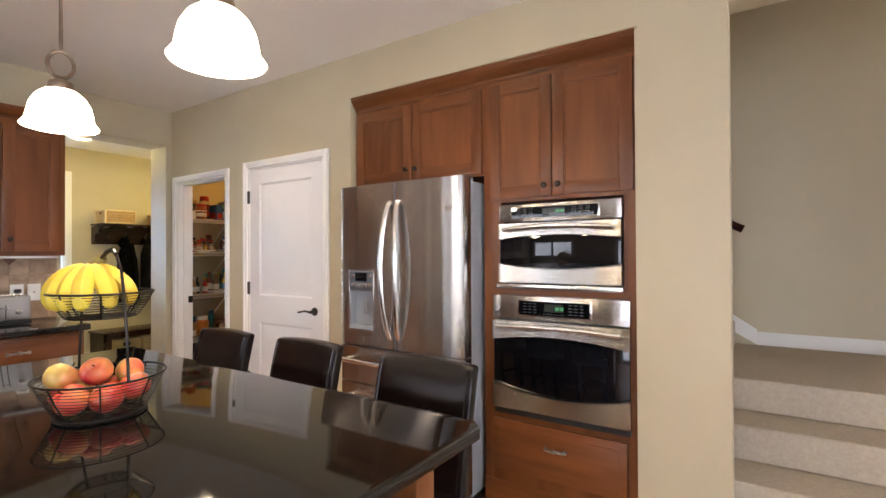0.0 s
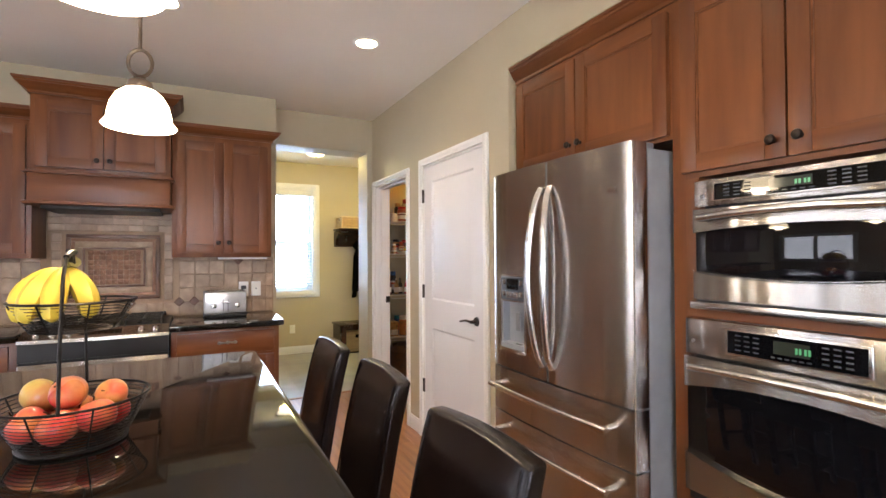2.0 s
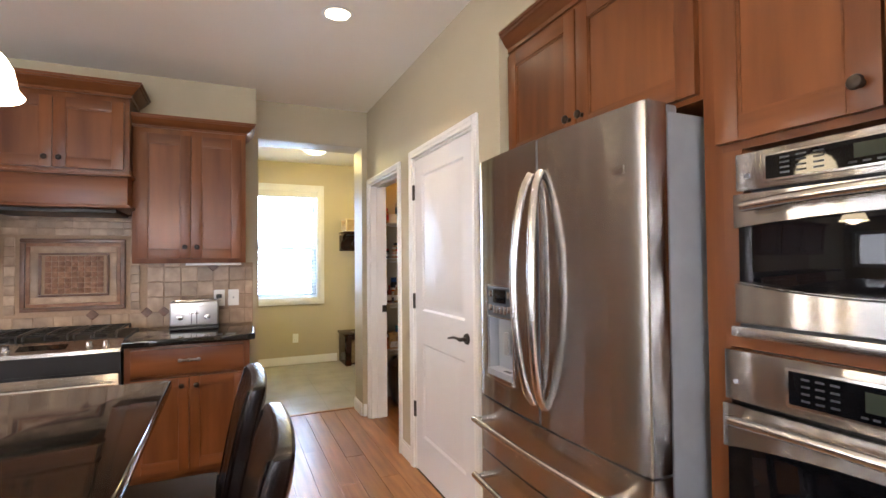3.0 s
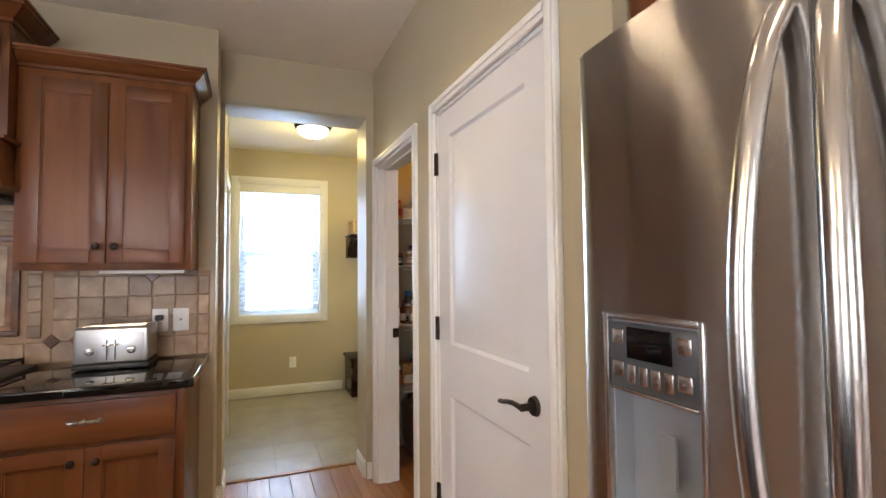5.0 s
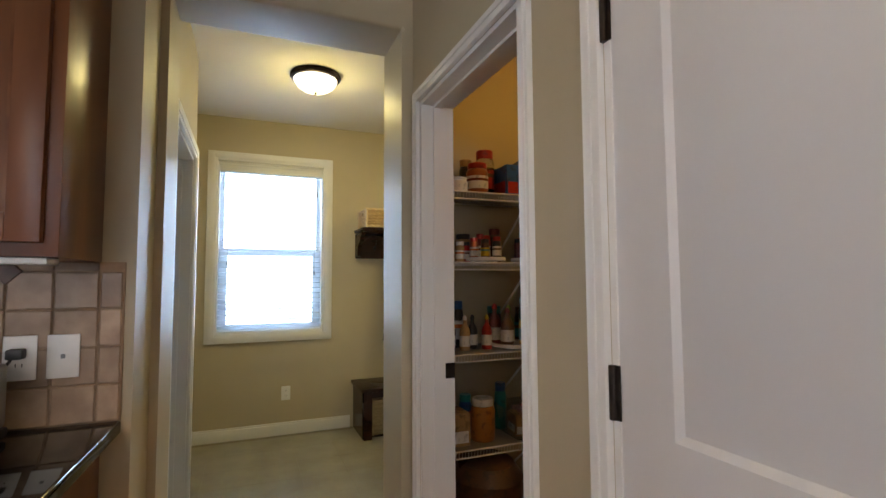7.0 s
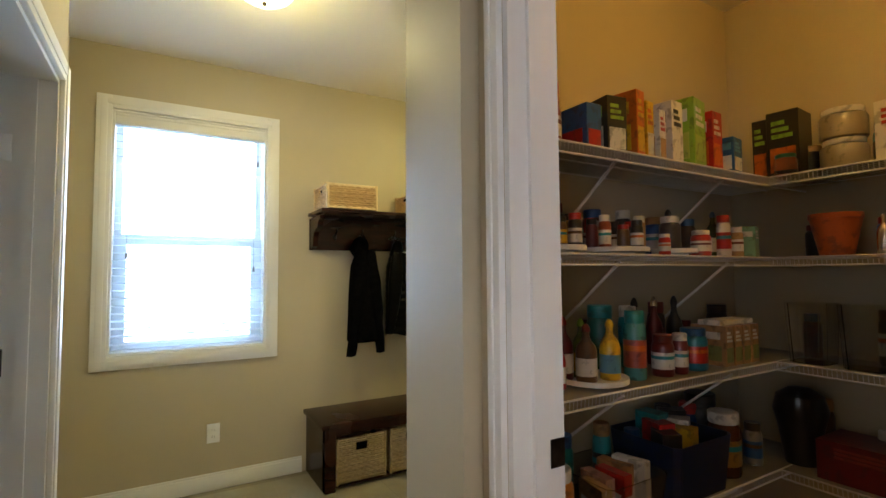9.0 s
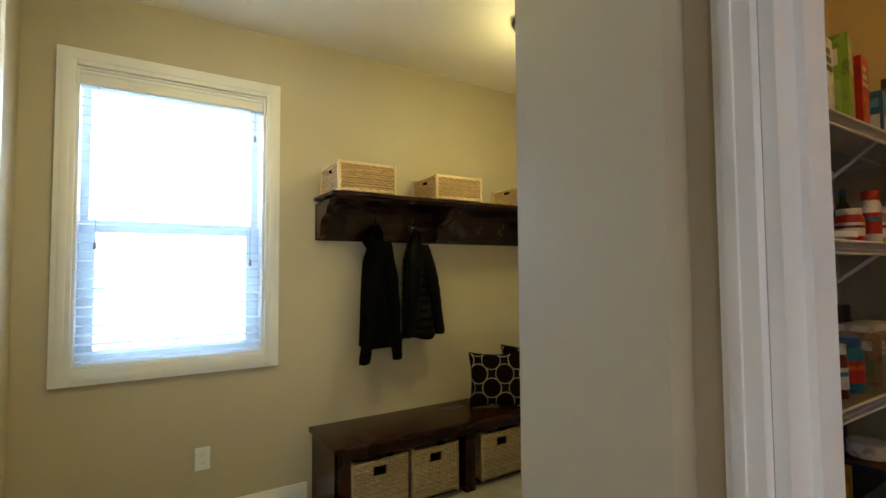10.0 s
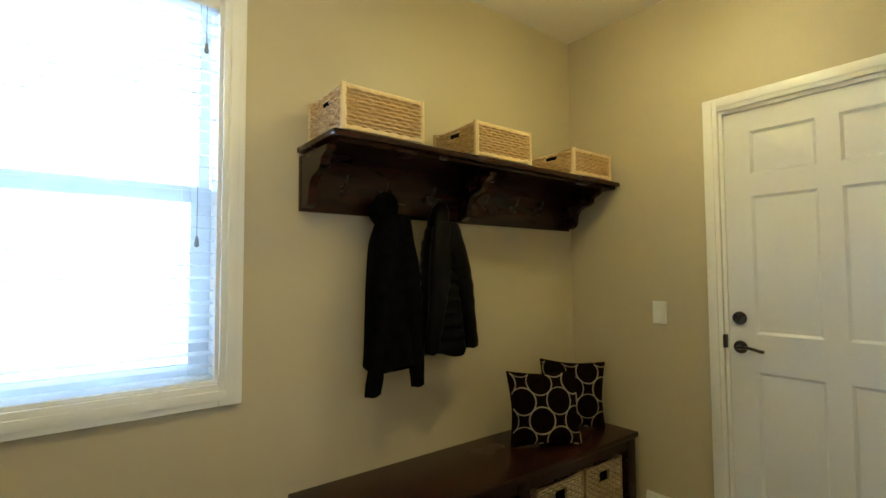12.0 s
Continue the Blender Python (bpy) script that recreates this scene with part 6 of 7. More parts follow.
RED = paint("red", (0.385, 0.017, 0.012))
YEL = paint("yellow", (0.615, 0.385, 0.017))
ORA = paint("orange", (0.530, 0.120, 0.010))
GRN = paint("green", (0.206, 0.385, 0.034))
BLU = paint("blue", (0.017, 0.086, 0.257))
WHI = paint("white", (0.68, 0.65, 0.59))
BLK = paint("black", (0.014, 0.012, 0.012))
TEA = paint("teal", (0.017, 0.222, 0.240))
BRN = paint("brown", (0.086, 0.039, 0.017))
MINT = paint("mint", (0.188, 0.359, 0.257))
TAN = paint("tan", (0.359, 0.214, 0.086), 0.6)
DRED = paint("dark_red", (0.112, 0.010, 0.010))


def on_side(u, depth, z):
    """A spot on the side shelf: u along it, depth back from its front edge."""
    return pose(PX + SDP - depth, u, z + 0.004, 0, 0, FACE_X)


def on_back(u, depth, z):
    return pose(u, PY - SDP + depth, z + 0.004)


def carton(m, w, d, h, mat, label, accent=None, stripe=None, tilt=0.0):
    t = thing("carton", m @ pose(0, 0, 0, 0, 0, tilt), label, "food box", "pantry food boxes")
    part("box", boxes(((-w / 2, 0, 0), (w / 2, d, h)), bev=0.0015, seg=1), mat, t)
    if accent:
        part("label_panel", boxes(((-w * 0.40, -0.0012, h * 0.10), (w * 0.40, 0.0005, h * 0.46))), accent, t)
        part("side_panel", boxes(((-w / 2 - 0.0012, d * 0.12, h * 0.12), (-w / 2 + 0.0005, d * 0.88, h * 0.5))), accent, t)
    if stripe:
        for k in range(3):
            part("print_bar", boxes(((-w * 0.34, -0.0014, h * (0.60 + 0.10 * k)), (w * (0.32 - 0.12 * k), 0.0005, h * (0.66 + 0.10 * k)))), stripe, t, "unreadable printed bar")
        part("print_bar", boxes(((-w / 2 - 0.0014, d * 0.15, h * 0.66), (-w / 2 + 0.0005, d * 0.85, h * 0.84))), stripe, t, "unreadable printed bar")
    return t


def jar(m, r, h, mat, lid, label, lab=None, name="jar", square=False):
    t = thing(name, m, label, "jar", "pantry jars")
    bm = bmesh.new()
    lathe(bm, [(0, 0), (r * 0.92, 0), (r, h * 0.04), (r, h * 0.70), (r * 0.93, h * 0.78), (r * 0.80, h * 0.82), (0, h * 0.82)], 18, Matrix.Translation((0, r, 0)))
    part("body", bm, mat, t)
    bm = bmesh.new()
    lathe(bm, [(0, h * 0.82), (r * 0.86, h * 0.82), (r * 0.88, h * 0.84), (r * 0.88, h * 0.985), (r * 0.82, h), (0, h)], 18, Matrix.Translation((0, r, 0)))
    part("lid", bm, lid, t)
    if lab:
        bm = bmesh.new()
        lathe(bm, [(r * 0.99, h * 0.18), (r * 1.012, h * 0.18), (r * 1.012, h * 0.58), (r * 0.99, h * 0.58)], 18, Matrix.Translation((0, r, 0)))
        band = part("label_band", bm, lab, t)
        bm = bmesh.new()
        lathe(bm, [(r * 1.013, h * 0.42), (r * 1.020, h * 0.42), (r * 1.020, h * 0.50), (r * 1.013, h * 0.50)], 18, Matrix.Translation((0, r, 0)))
        part("label_print", bm, (DRED, TEA, BRN, ORA)[int(h * 1000) % 4], band)
    return t


def bottle(m, r, h, mat, cap, label, lab=None):
    t = thing("bottle", m, label, "bottle", "pantry bottles")
    bm = bmesh.new()
    lathe(bm, [(0, 0), (r * 0.9, 0), (r, h * 0.03), (r, h * 0.52), (r * 0.86, h * 0.62), (r * 0.45, h * 0.72), (r * 0.34, h * 0.78), (r * 0.34, h * 0.86), (0, h * 0.86)], 18, Matrix.Translation((0, r, 0)))
    part("body", bm, mat, t)
    bm = bmesh.new()
    lathe(bm, [(0, h * 0.86), (r * 0.42, h * 0.86), (r * 0.40, h * 0.92), (r * 0.22, h * 0.98), (0, h)], 14, Matrix.Translation((0, r, 0)))
    part("cap", bm, cap, t)
    if lab:
        bm = bmesh.new()
        lathe(bm, [(r * 0.99, h * 0.12), (r * 1.015, h * 0.12), (r * 1.015, h * 0.42), (r * 0.99, h * 0.42)], 18, Matrix.Translation((0, r, 0)))
        part("label_band", bm, lab, t)
    return t


def turntable(m, r, label="round white plastic turntable on the wire shelf"):
    bm = bmesh.new()
    lathe(bm, [(0, 0), (r * 0.6, 0), (r * 0.6, 0.008), (r, 0.010), (r, 0.026), (r - 0.004, 0.026), (r - 0.004, 0.014), (0, 0.013)], 32)
    return solid("turntable", bm, M_WHITEPL, m, label, "turntable", "turntables")


def tub(m, w, d, h, mat, label, name="storage_bin", flare=1.12, th=0.003):
    bm = bmesh.new()
    def ring(f, z, inset):
        a, b = w / 2 * f - inset, d / 2 * f - inset
        c = 0.02
        return [bm.verts.new((x, y + d / 2, z)) for x, y in ((-a + c, -b), (a - c, -b), (a, -b + c), (a, b - c), (a - c, b), (-a + c, b), (-a, b - c), (-a, -b + c))]
    rs = [ring(1, 0, 0), ring(flare, h, 0), ring(flare, h, th), ring(1, th, th)]
    for p, q in zip(rs, rs[1:]):
        for i in range(8):
            bm.faces.new((p[i], p[(i + 1) % 8], q[(i + 1) % 8], q[i]))
    bm.faces.new(rs[0][::-1])
    bm.faces.new(rs[-1])
    return solid(name, bm, mat, m, label, "storage bin")


Z1, Z2, Z3, Z4 = SHZ
# top shelf, side
jar(on_side(3.30, 0.13, Z1), 0.050, 0.25, M_CLEAR, RED, "tall clear plastic jar with red lid", RED)
jar(on_side(3.22, 0.05, Z1), 0.055, 0.16, paint("snack", (0.273, 0.069, 0.026)), RED, "clear jar of snacks with red lid", WHI)
jar(on_side(3.12, 0.07, Z1), 0.050, 0.085, WHI, WHI, "small white tub on the top shelf")
jar(on_side(3.02, 0.06, Z1), 0.055, 0.14, TAN, RED, "snack jar with red lid", RED)
carton(on_side(3.40, 0.06, Z1), 0.07, 0.16, 0.163, BLU, "low dark blue food carton", RED)
carton(on_side(3.50, 0.05, Z1), 0.085, 0.17, 0.202, BLK, "black and green cereal carton", WHI, GRN, -8)
carton(on_side(3.61, 0.04, Z1), 0.055, 0.19, 0.240, ORA, "orange food carton with yellow side", YEL, YEL, 10)
carton(on_side(3.675, 0.05, Z1), 0.045, 0.18, 0.215, YEL, "slim yellow food carton on its edge", WHI, ORA, 6)
carton(on_side(3.745, 0.05, Z1), 0.045, 0.16, 0.195, WHI, "slim pale cardboard food carton", TAN, RED, 8)
carton(on_side(3.825, 0.045, Z1), 0.075, 0.15, 0.240, WHI, "tall white carton with dark torn flap", None, BLK, 5)
carton(on_side(3.95, 0.035, Z1), 0.115, 0.16, 0.267, GRN, "bright green cardboard food carton", paint("lime", (0.359, 0.471, 0.086)), WHI, 12)
carton(on_side(4.075, 0.04, Z1), 0.075, 0.15, 0.240, RED, "glossy red snack food carton", ORA, WHI, 4)
jar(on_side(4.15, 0.14, Z1), 0.035, 0.15, RED, WHI, "red canister on the top shelf")
carton(on_side(4.20, 0.03, Z1), 0.085, 0.07, 0.150, BLU, "small blue cardboard food carton", WHI, paint("skyblue", (0.086, 0.257, 0.428)), 8)
# top shelf, back
carton(on_back(-5.40, 0.12, Z1), 0.06, 0.15, 0.280, BLK, "tall black carton with green top", ORA, GRN, 6)
carton(on_back(-5.30, 0.10, Z1), 0.12, 0.15, 0.293, BLK, "wide black carton with green printing", ORA, GRN, 5)
jar(on_back(-5.27, 0.01, Z1), 0.042, 0.09, M_CLEAR, paint("dkgreen", (0.017, 0.112, 0.043)), "low clear jar with green lid")
for k in range(2):
    jar(on_back(-5.10, 0.06, Z1 + 0.122 * k), 0.078, 0.122, paint("cloudy", (0.283, 0.240, 0.171), 0.3), WHI, "cloudy plastic canister stacked with white lid")
carton(on_back(-4.91, 0.05, Z1), 0.14, 0.11, 0.221, WHI, "white flour bag with red printing", None, RED, -6)
jar(on_back(-4.93, 0.16, Z1), 0.08, 0.24, paint("bluewhite", (0.299, 0.326, 0.428)), WHI, "blue and white patterned canister")
carton(on_back(-4.72, 0.04, Z1), 0.13, 0.12, 0.325, WHI, "tall white patterned bag", TAN, None, 4)
# second shelf, side: spices on turntables
turntable(on_side(3.27, 0.12, Z2), 0.10)
turntable(on_side(3.56, 0.13, Z2), 0.12)
rnd = random.Random(5)
SPICE = (BRN, BLK, TAN, RED, DRED, paint("paprika", (0.257, 0.051, 0.017)))
for i in range(9):
    a = 2 * math.pi * i / 9
    u, dp = 3.56 + 0.085 * math.cos(a), 0.105 + 0.085 * math.sin(a)
    jar(on_side(u, dp, Z2 + 0.013), 0.021, rnd.uniform(0.085, 0.125), SPICE[i % 6], (RED, BLK, WHI)[i % 3], "small spice jar on the turntable", WHI if i % 2 else None)
for i in range(6):
    a = 2 * math.pi * i / 6
    jar(on_side(3.27 + 0.065 * math.cos(a), 0.095 + 0.065 * math.sin(a), Z2 + 0.013), 0.022, rnd.uniform(0.09, 0.135), SPICE[(i + 2) % 6], (BLK, RED)[i % 2], "small spice jar on the turntable", WHI if i % 2 else YEL)
for i in range(5):
    jar(on_side(3.02 + 0.055 * i, 0.10 + 0.05 * (i % 2), Z2), 0.022, rnd.uniform(0.09, 0.15), SPICE[i], (BLK, RED, WHI)[i % 3], "small spice jar on the wire shelf", WHI)
jar(on_side(3.72, 0.02, Z2), 0.020, 0.075, RED, WHI, "tiny red tin of spice", WHI)
turntable(on_side(3.85, 0.09, Z2), 0.08)
jar(on_side(3.83, 0.055, Z2 + 0.013), 0.038, 0.135, paint("dusk", (0.051, 0.043, 0.051)), WHI, "dark jar with wide white lid")
jar(on_side(3.98, 0.03, Z2), 0.036, 0.10, RED, WHI, "red cocoa tin with white lid", WHI)
bottle(on_side(3.98, 0.17, Z2), 0.032, 0.20, BLK, BLK, "dark glass bottle on the wire shelf")
jar(on_side(4.12, 0.03, Z2), 0.026, 0.165, WHI, RED, "spray can with red cap", RED, "spray_can")
jar(on_side(4.20, 0.025, Z2), 0.024, 0.12, TAN, WHI, "small pale plastic bottle", WHI)
bottle(on_side(4.22, 0.13, Z2), 0.028, 0.20, paint("oil", (0.043, 0.059, 0.017), 0.15), BLU, "oil bottle with blue cap", WHI)
carton(on_side(4.30, 0.02, Z2), 0.06, 0.06, 0.125, MINT, "small mint green food carton", None, WHI, 14)
# second shelf, back
bm = bmesh.new()
lathe(bm, [(0, 0), (0.055, 0), (0.085, 0.145), (0.088, 0.145), (0.088, 0.165), (0.083, 0.165), (0.08, 0.15), (0.052, 0.01), (0, 0.01)], 28)
solid("flower_pot", bm, paint("terracotta", (0.428, 0.090, 0.017), 0.5), on_back(-5.13, 0.11, Z2), "orange plastic pot on the wire shelf", "pot")
for i, u in enumerate((-4.975, -4.93)):
    bottle(on_back(u, 0.06 + 0.04 * i, Z2), 0.022, 0.15, M_CHROME if i == 0 else BLK, M_CHROME, "small steel pepper mill on the shelf")
carton(on_back(-4.85, 0.03, Z2), 0.12, 0.10, 0.125, paint("sage", (0.171, 0.206, 0.102)), "green food carton with orange lid", None, ORA)
tub(on_back(-4.62, 0.03, Z2), 0.22, 0.20, 0.13, DRED, "dark red plastic bin with handle hole")
carton(on_back(-4.62, 0.09, Z2 + 0.02), 0.15, 0.09, 0.16, YEL, "yellow snack bag in the red bin", ORA)
# third shelf, side
turntable(on_side(3.42, 0.11, Z3), 0.115)
bottle(on_side(3.475, 0.05, Z3 + 0.013), 0.034, 0.20, YEL, YEL, "yellow mustard squeeze bottle", paint("skylabel", (0.102, 0.257, 0.385)))
bottle(on_side(3.375, 0.06, Z3 + 0.013), 0.034, 0.19, BRN, DRED, "brown syrup bottle with pale label", WHI)
bottle(on_side(3.42, 0.13, Z3 + 0.013), 0.030, 0.20, paint("pickle", (0.102, 0.137, 0.017)), GRN, "green squeeze relish bottle", YEL)
bottle(on_side(3.34, 0.13, Z3 + 0.013), 0.034, 0.21, DRED, RED, "dark red ketchup squeeze bottle", WHI)
for i in range(5):
    bottle(on_side(3.03 + 0.06 * i, 0.09 + 0.04 * (i % 2), Z3), 0.026, 0.17, (WHI, DRED, TAN, BLK, RED)[i], (WHI, RED, WHI, BLK, YEL)[i], "condiment bottle on the wire shelf", WHI)
jar(on_side(3.60, 0.045, Z3), 0.038, 0.235, paint("tealcup", (0.069, 0.257, 0.273), 0.25), TEA, "teal travel tumbler with lid", paint("coral", (0.342, 0.069, 0.043)))
jar(on_side(3.56, 0.15, Z3), 0.05, 0.25, paint("deepgreen", (0.008, 0.086, 0.069)), TEA, "dark green canister behind the tumbler")
jar(on_side(3.73, 0.03, Z3), 0.038, 0.145, DRED, DRED, "jar of red jam with label", WHI)
jar(on_side(3.815, 0.03, Z3), 0.028, 0.145, DRED, WHI, "jar with white lid and label", WHI)
jar(on_side(3.93, 0.03, Z3), 0.050, 0.155, paint("petrol", (0.017, 0.145, 0.206)), BLU, "blue tin with red printing", RED)
for i, u in enumerate((3.78, 3.90, 4.03)):
    bottle(on_side(u, 0.19, Z3), 0.033, 0.27, (BLK, DRED, BLK)[i], (BLK, M_CHROME, BLK)[i], "dark glass bottle at the back", None)
for i in range(4):
    carton(on_side(4.09 + 0.062 * i, 0.03, Z3), 0.058, 0.14, 0.155, paint("peach", (0.359, 0.206, 0.102)), "pale food pouch carton in a row", paint("leaf", (0.171, 0.206, 0.069)), WHI, 2)
carton(on_side(4.18, 0.05, Z3 + 0.156), 0.24, 0.09, 0.02, WHI, "flat white packet on the pouches")
jar(on_side(4.36, 0.19, Z3), 0.045, 0.22, BLK, BLK, "black canister in the corner")
# third shelf, back
for u in (-5.22, -5.04):
    tub(on_back(u, 0.03, Z3), 0.13, 0.13, 0.24, M_CLEAR, "tall clear plastic food container", "food_container", 1.15)
carton(on_back(-4.92, 0.03, Z3), 0.055, 0.16, 0.21, YEL, "tall yellow pasta carton", None, ORA)
carton(on_back(-4.80, 0.03, Z3), 0.15, 0.06, 0.215, DRED, "dark red and black food carton", WHI, BLK)
jar(on_back(-4.60, 0.05, Z3), 0.07, 0.15, TAN, TAN, "round tan food container")
# bottom shelf
tub(on_side(3.52, 0.02, Z4), 0.26, 0.26, 0.13, M_CLEAR, "clear plastic bin of packets")
for i in range(5):
    carton(on_side(3.42 + 0.05 * i, 0.06 + 0.03 * (i % 2), Z4 + 0.006), 0.042, 0.12, 0.10 + 0.012 * i, (TAN, paint("pinkish", (0.342, 0.188, 0.137)), RED, TAN, WHI)[i], "packet in the clear bin", WHI, None, 6 * i - 10)
jar(on_side(3.24, 0.05, Z4), 0.06, 0.20, paint("pasta", (0.385, 0.145, 0.026)), WHI, "big jar of orange pasta with white lid")
carton(on_side(3.10, 0.05, Z4), 0.09, 0.14, 0.15, TAN, "tan paper flour packet", WHI)
jar(on_side(3.02, 0.06, Z4), 0.05, 0.13, ORA, WHI, "jar of orange lentils")
tub(on_side(3.86, 0.01, Z4), 0.30, 0.27, 0.20, paint("navy", (0.010, 0.017, 0.051), 0.3), "dark blue plastic tub full of bags", "tub")
for i in range(6):
    carton(on_side(3.76 + 0.045 * i, 0.06 + 0.05 * (i % 3), Z4 + 0.02), 0.07, 0.10, 0.20 + 0.018 * (i % 3), (BLK, RED, TEA, YEL, WHI, BLK)[i], "crumpled snack bag in the tub", (YEL, WHI, BLK)[i % 3], None, 15 * i - 30)
jar(on_side(4.13, 0.03, Z4), 0.062, 0.245, paint("cola", (0.086, 0.026, 0.012), 0.2), WHI, "large jar with white lid and yellow label", paint("ochre", (0.342, 0.171, 0.026)))
jar(on_side(4.20, 0.16, Z4), 0.07, 0.28, BLK, BLK, "black canister at the back")
jar(on_side(4.33, 0.05, Z4), 0.035, 0.17, paint("silverish", (0.214, 0.214, 0.230), 0.3), BLK, "silver canned drink with label", BLU)
bm = bmesh.new()
lathe(bm, [(0, 0), (0.06, 0), (0.075, 0.10), (0.085, 0.16), (0.10, 0.22), (0.085, 0.28), (0.04, 0.31), (0, 0.315)], 24)
solid("kettle", bm, BLK, on_back(-5.30, 0.15, Z4), "black glossy round appliance in the corner", "appliance")
carton(on_back(-5.02, 0.03, Z4), 0.36, 0.22, 0.15, DRED, "large dark red carton lying on its side", None, paint("brick", (0.214, 0.043, 0.026)))
tub(on_back(-4.62, 0.05, Z4), 0.3, 0.22, 0.06, BRN, "low brown tray on the shelf", "tray")
bm = bmesh.new()
lathe(bm, [(0, 0), (0.16, 0), (0.20, 0.14), (0.21, 0.36), (0.16, 0.42), (0.05, 0.44), (0, 0.44)], 24, None, 1.0, 0.85)
solid("bag", bm, BRN, pose(-5.43, 3.25, 0.012), "brown paper sack on the pantry floor", "sack")
# back rows
rnd = random.Random(21)
TONES = (BRN, BLK, DRED, TAN, TEA, BLU, WHI, RED)
for z, hs in ((Z1, 0.17), (Z2, 0.15), (Z3, 0.20), (Z4, 0.22)):
    for i in range(7):
        jar(on_side(3.0 + 0.19 * i + rnd.uniform(-0.03, 0.03), 0.205, z), rnd.uniform(0.030, 0.042), hs * rnd.uniform(0.8, 1.25), TONES[rnd.randrange(6)], TONES[rnd.randrange(8)], "food jar at the back of the shelf", TONES[rnd.randrange(8)] if i % 2 else None)
    for i in range(4):
        jar(on_back(-5.25 + 0.24 * i + rnd.uniform(-0.03, 0.03), 0.20, z), rnd.uniform(0.032, 0.045), hs * rnd.uniform(0.8, 1.25), TONES[rnd.randrange(6)], TONES[rnd.randrange(8)], "food jar at the back of the shelf", TONES[rnd.randrange(8)] if i % 2 else None)
t = thing("pantry_lamp", pose(-4.75, 3.85, CEIL), "plain lit bulb lamp on the pantry ceiling", "ceiling lamp")
bm = bmesh.new()
lathe(bm, [(0, 0), (0.06, 0), (0.058, -0.02), (0.03, -0.04), (0, -0.04)], 24)
part("base", bm, M_WHITEPL, t)
bm = bmesh.new()
lathe(bm, [(0.016, -0.04), (0.03, -0.075), (0.032, -0.10), (0.02, -0.125), (0, -0.132)], 18)
part("bulb", bm, glow("warm_bulb", (1.0, 0.72, 0.35), 6.0), t, "glowing warm bulb")
point_lamp("pantry_bulb", (-4.75, 3.85, CEIL - 0.16), 14.0, (1.0, 0.55, 0.10), 0.05)

# ---- floors, piece by piece ----
floor = structure("floor_kitchen", boxes(((XO - 0.28, -2.8, -0.019), (3.0, 2.937, -0.006))), M_SUB, Matrix(), "hand-scraped wood plank floor in the kitchen", "floor")
rnd = random.Random(11)
PW = 0.128
meshes = {}


def plank_mesh(n):
    if n not in meshes:
        bm = bmesh.new()
        box(bm, (0.0005, 0.0005, -0.012), (n * 0.1 - 0.0005, PW - 0.0005, 0.0), 0.0016, 1)
        meshes[n] = mesh_of("plank", bm, M_PLANK, False)
    return meshes[n]


rows_ = int((2.797 + 2.8) / PW) + 1
for r in range(rows_):
    y = 2.797 - PW * (r + 1)
    if y < -0.9:
        continue
    x = XO - 0.28 - rnd.choice((0.0, 0.3, 0.6, 0.9))
    while x < 2.4:
        n = min(rnd.choice((9, 11, 13, 15, 17)), int((2.69 - max(x, XO - 0.28)) / 0.1))
        if x + n * 0.1 > XO - 0.28:
            ob = new("plank", plank_mesh(n))
            ob.parent = floor
            ob.location = (max(x, XO - 0.28), y, rnd.uniform(-0.0006, 0.0006))
        x += n * 0.1
far = boxes(((XO - 0.28, -2.8, -0.006), (3.0, -0.788, -0.001)))
part("far_planks", far, M_PLANK, floor)

vin = structure("floor_mudroom", boxes(((XF - 0.16, 1.58, -0.019), (XO - 0.282, YM, -0.004)), ((-6.66, 0.50, -0.019), (-5.17, 1.579, -0.004))), M_VJOINT, Matrix(), "stone-look vinyl tile floor in the mudroom", "floor")
bm = bmesh.new()
TS = 0.305
box(bm, (0.0004, 0.0004, -0.006), (TS - 0.0004, TS - 0.0004, 0), 0.0006, 1)
tm = mesh_of("floor_tile", bm, M_VINYL, False)
for i in range(7):
    for j in range(11):
        x, y = XO - 0.282 - TS * (i + 1), 1.60 + TS * j
        if y + TS <= YM + 0.1:
            ob = new("floor_tile", tm)
            ob.parent = vin
            ob.location = (x, y, rnd.uniform(-0.0001, 0.0001))
structure("floor_strip", boxes(((XO - 0.30, 1.887, -0.003), (XO - 0.262, 2.747, 0.006)), bev=0.003), M_PLANK, Matrix(), "wooden threshold strip between the floors", "threshold")
structure("floor_pantry", boxes(((-5.70, 2.798, -0.018), (-4.0, 4.72, 0.001))), M_PLANK, Matrix(), "dark wood floor of the pantry", "floor")

# ---- backsplash ----
bs = structure("backsplash", boxes(((XK + 0.001, -1.6, 0.915), (XK + 0.008, 1.835, 1.362)), ((XK + 0.001, 0.342, 1.363), (XK + 0.008, 1.104, 1.70))), M_GROUT, Matrix(), "tumbled travertine tile backsplash with grout joints", "backsplash")
T = 0.1045
bm = bmesh.new()
box(bm, (0, 0.002, 0.002), (0.0085, T - 0.002, T - 0.002), 0.003, 1)
tile = mesh_of("tile", bm, M_TILE, False)
bm = bmesh.new()
box(bm, (0, 0.002, 0.002), (0.0085, T - 0.002, T * 0.27), 0.003, 1)
cut = mesh_of("tile", bm, M_TILE, False)
bm = bmesh.new()
box(bm, (0, 0.002, 0.002), (0.0085, T * 0.52, T - 0.002), 0.003, 1)
side = mesh_of("tile", bm, M_TILE, False)
bm = bmesh.new()
box(bm, (0, -0.026, -0.026), (0.0105, 0.026, 0.026), 0.003, 1)
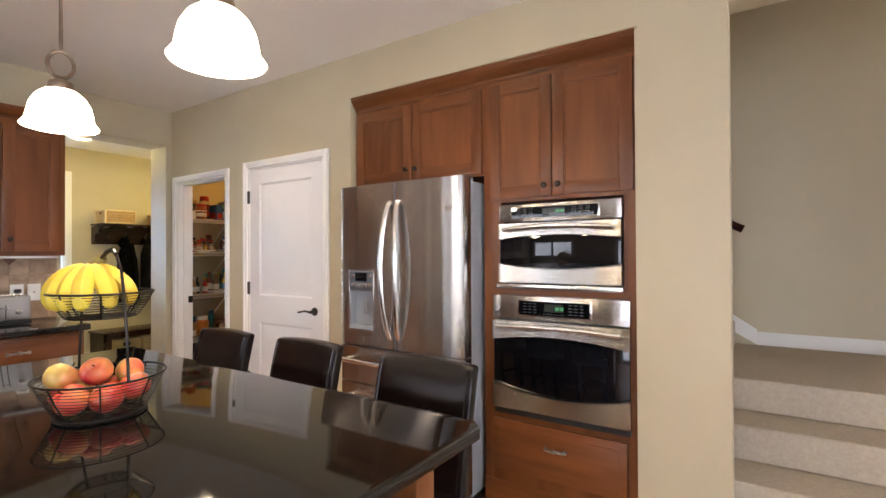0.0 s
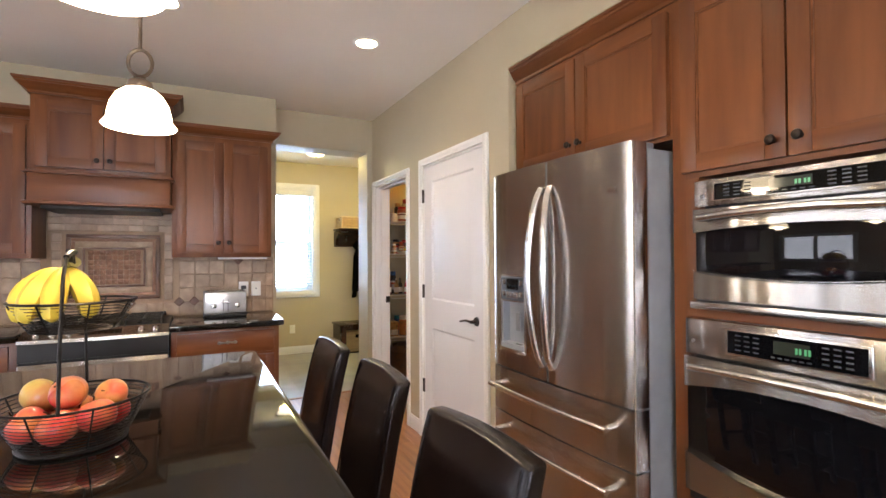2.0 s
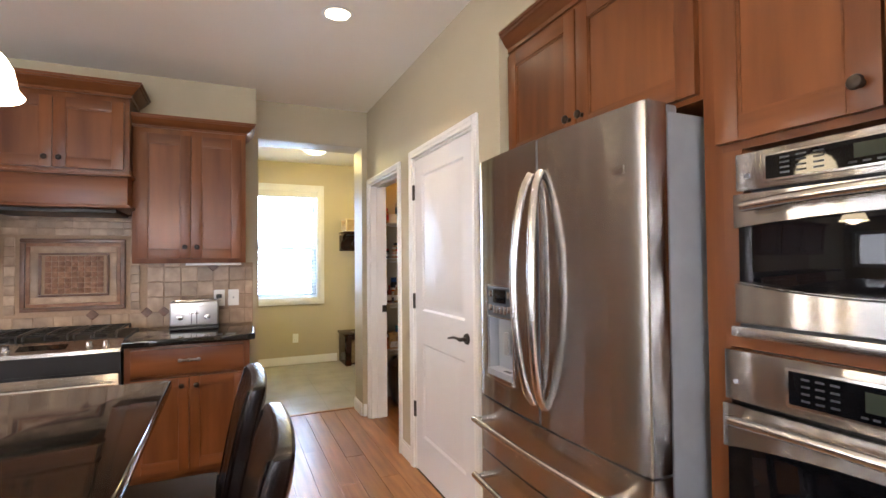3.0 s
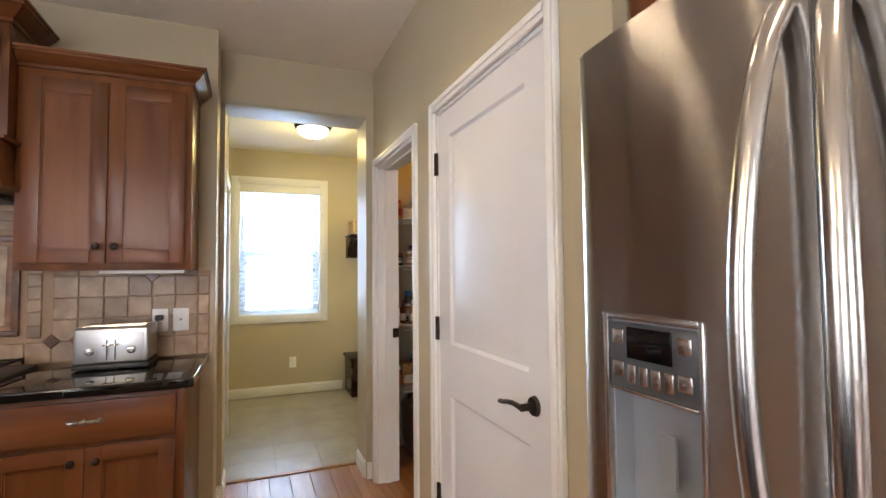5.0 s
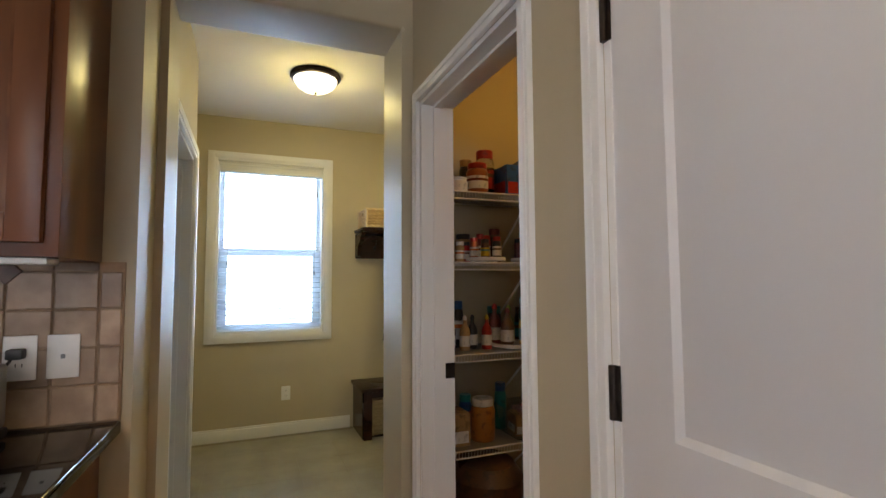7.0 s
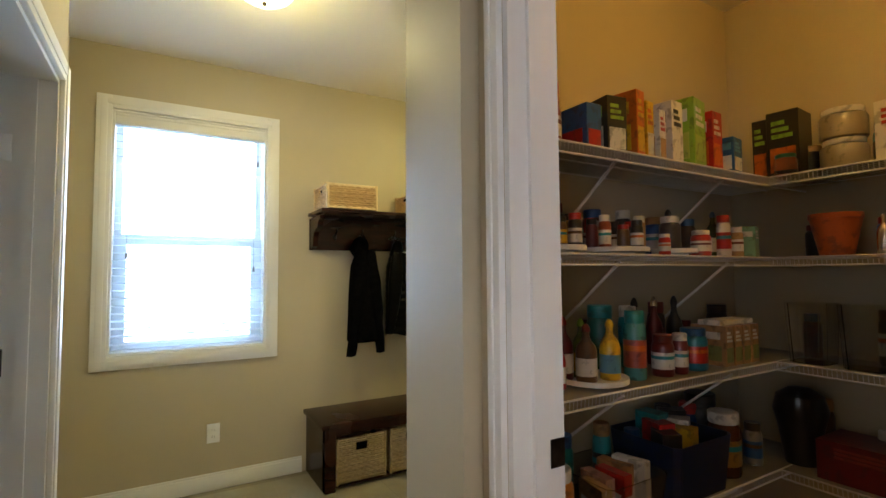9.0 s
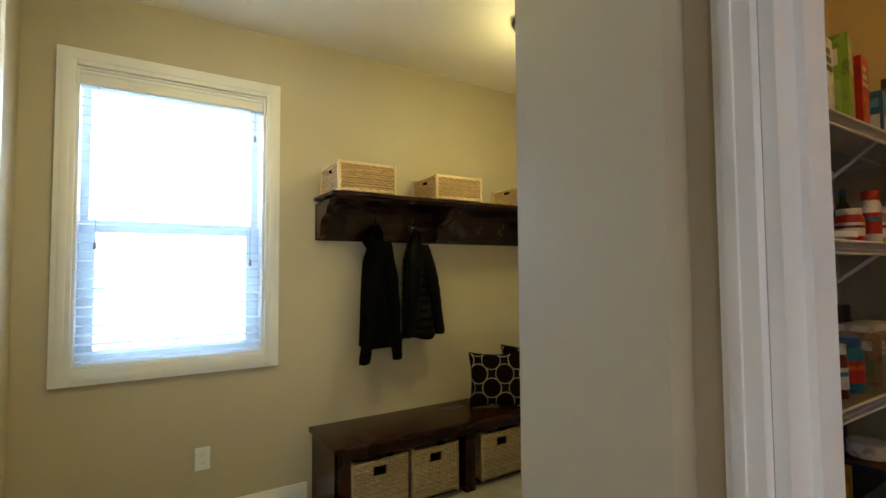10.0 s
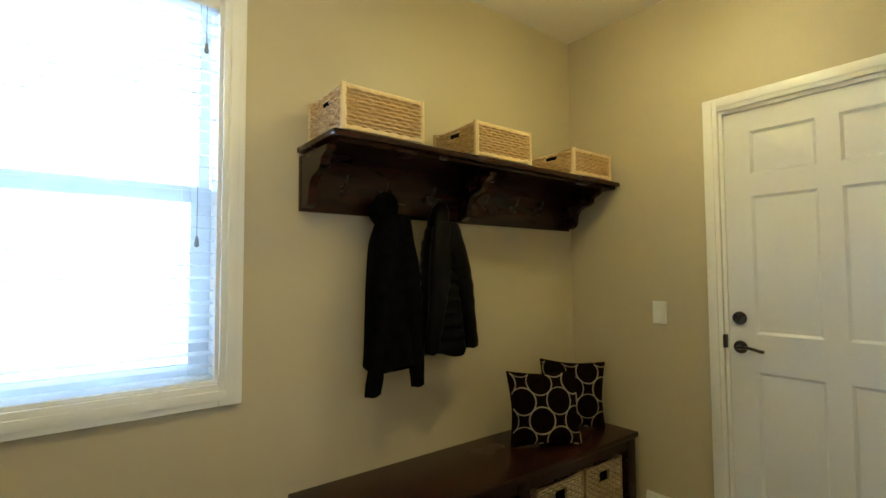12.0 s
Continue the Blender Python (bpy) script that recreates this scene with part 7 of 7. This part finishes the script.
bmesh.ops.rotate(bm, cent=(0, 0, 0), matrix=Matrix.Rotation(radians(45), 3, "X"), verts=bm.verts)
dot = mesh_of("accent_tile", bm, M_ACCENT, False)
D0, D1, DZ0, DZ1 = 0.452, 1.022, 1.055, 1.53
for j in range(4):
    for i in range(17):
        y = 1.775 - T * (i + 1)
        z = 0.917 + T * j
        ob = new("tile", tile)
        if y + T > D0 - 0.04 and y < D1 + 0.04 and z + T > DZ0 - 0.02:
            bpy.data.objects.remove(ob)
            continue
        ob.parent = bs
        ob.location = (XK + 0.006 + rnd.uniform(0, 0.0012), y, z)
for i in range(17):
    y = 1.775 - T * (i + 1)
    if y + T > D0 - 0.04 and y < D1 + 0.04:
        continue
    ob = new("tile", cut)
    ob.parent, ob.location = bs, (XK + 0.006, y, 0.917 + 4 * T)
for j in range(4):
    ob = new("tile", side)
    ob.parent, ob.location = bs, (XK + 0.006, 1.776, 0.917 + T * j)
for y, z in ((1.566, 1.335), (1.252, 1.022), (1.775 - T * 2, 1.335 - T), (1.775 - T * 9, 1.022)):
    ob = new("accent_tile", dot)
    ob.parent, ob.location = bs, (XK + 0.0075, y if z != 1.335 - T else 1.148, z if z != 1.335 - T else 1.0215)
# narrow brick-like pieces round the decorative panel
bm = bmesh.new()
box(bm, (0, 0.0015, 0.0015), (0.009, 0.0985, 0.0465), 0.003, 1)
brick = mesh_of("tile", bm, M_TILE, False)
for k in range(4):
    z = DZ1 + 0.022 + k * 0.048
    if z + 0.048 > 1.70:
        break
    for i in range(8):
        y = 0.345 + 0.0945 * i + (0.0 if k % 2 else -0.0)
        ob = new("tile", brick)
        ob.parent, ob.location = bs, (XK + 0.006, y, z)
bm = bmesh.new()
box(bm, (0, 0.0015, 0.0015), (0.009, 0.058, 0.0605), 0.003, 1)
small = mesh_of("tile", bm, M_TILE, False)
for k in range(8):
    for y in (D0 - 0.085, D1 + 0.026):
        ob = new("tile", small)
        ob.parent, ob.location = bs, (XK + 0.006, y, 1.04 + 0.062 * k)

t = thing("decorative_tile_panel", pose(XK + 0.008, D0, DZ0, 0, 0, FACE_X), "framed brown relief mosaic panel above the range", "tile panel")
w, h = D1 - D0, DZ1 - DZ0
for k, (ins, wd, prj, mat) in enumerate(((0.0, 0.026, 0.020, M_ACCENT), (0.028, 0.022, 0.012, M_DECO), (0.052, 0.040, 0.008, M_TILE), (0.094, 0.014, 0.016, M_ACCENT))):
    for a, b in (((ins, ins), (w - ins, ins + wd)), ((ins, h - ins - wd), (w - ins, h - ins)), ((ins, ins + wd + 0.001), (ins + wd, h - ins - wd - 0.001)), ((w - ins - wd, ins + wd + 0.001), (w - ins, h - ins - wd - 0.001))):
        part("border", boxes(((a[0], -prj, a[1]), (b[0], 0.0, b[1])), bev=0.004), mat, t)
part("panel_backing", boxes(((0.0, -0.004, 0.0), (w, 0.001, h))), M_GROUT, t)
bm = bmesh.new()
c = 0.0355
box(bm, (0.001, -0.010, 0.001), (c - 0.001, 0, c - 0.001), 0.004, 1)
lathe(bm, [(0, 0.0145), (0.004, 0.0140), (0.010, 0.0095), (0.011, 0.008)], 8, pose(c / 2, 0, c / 2, 90, 0, 0))
mos = mesh_of("mosaic_piece", bm, M_DECO, False)
nx, nz = int((w - 0.222) / c), int((h - 0.222) / c)
for i in range(nx):
    for j in range(nz):
        ob = new("mosaic_piece", mos)
        ob.parent = t
        ob.location = (0.111 + (w - 0.222 - nx * c) / 2 + c * i, -0.003, 0.111 + (h - 0.222 - nz * c) / 2 + c * j)
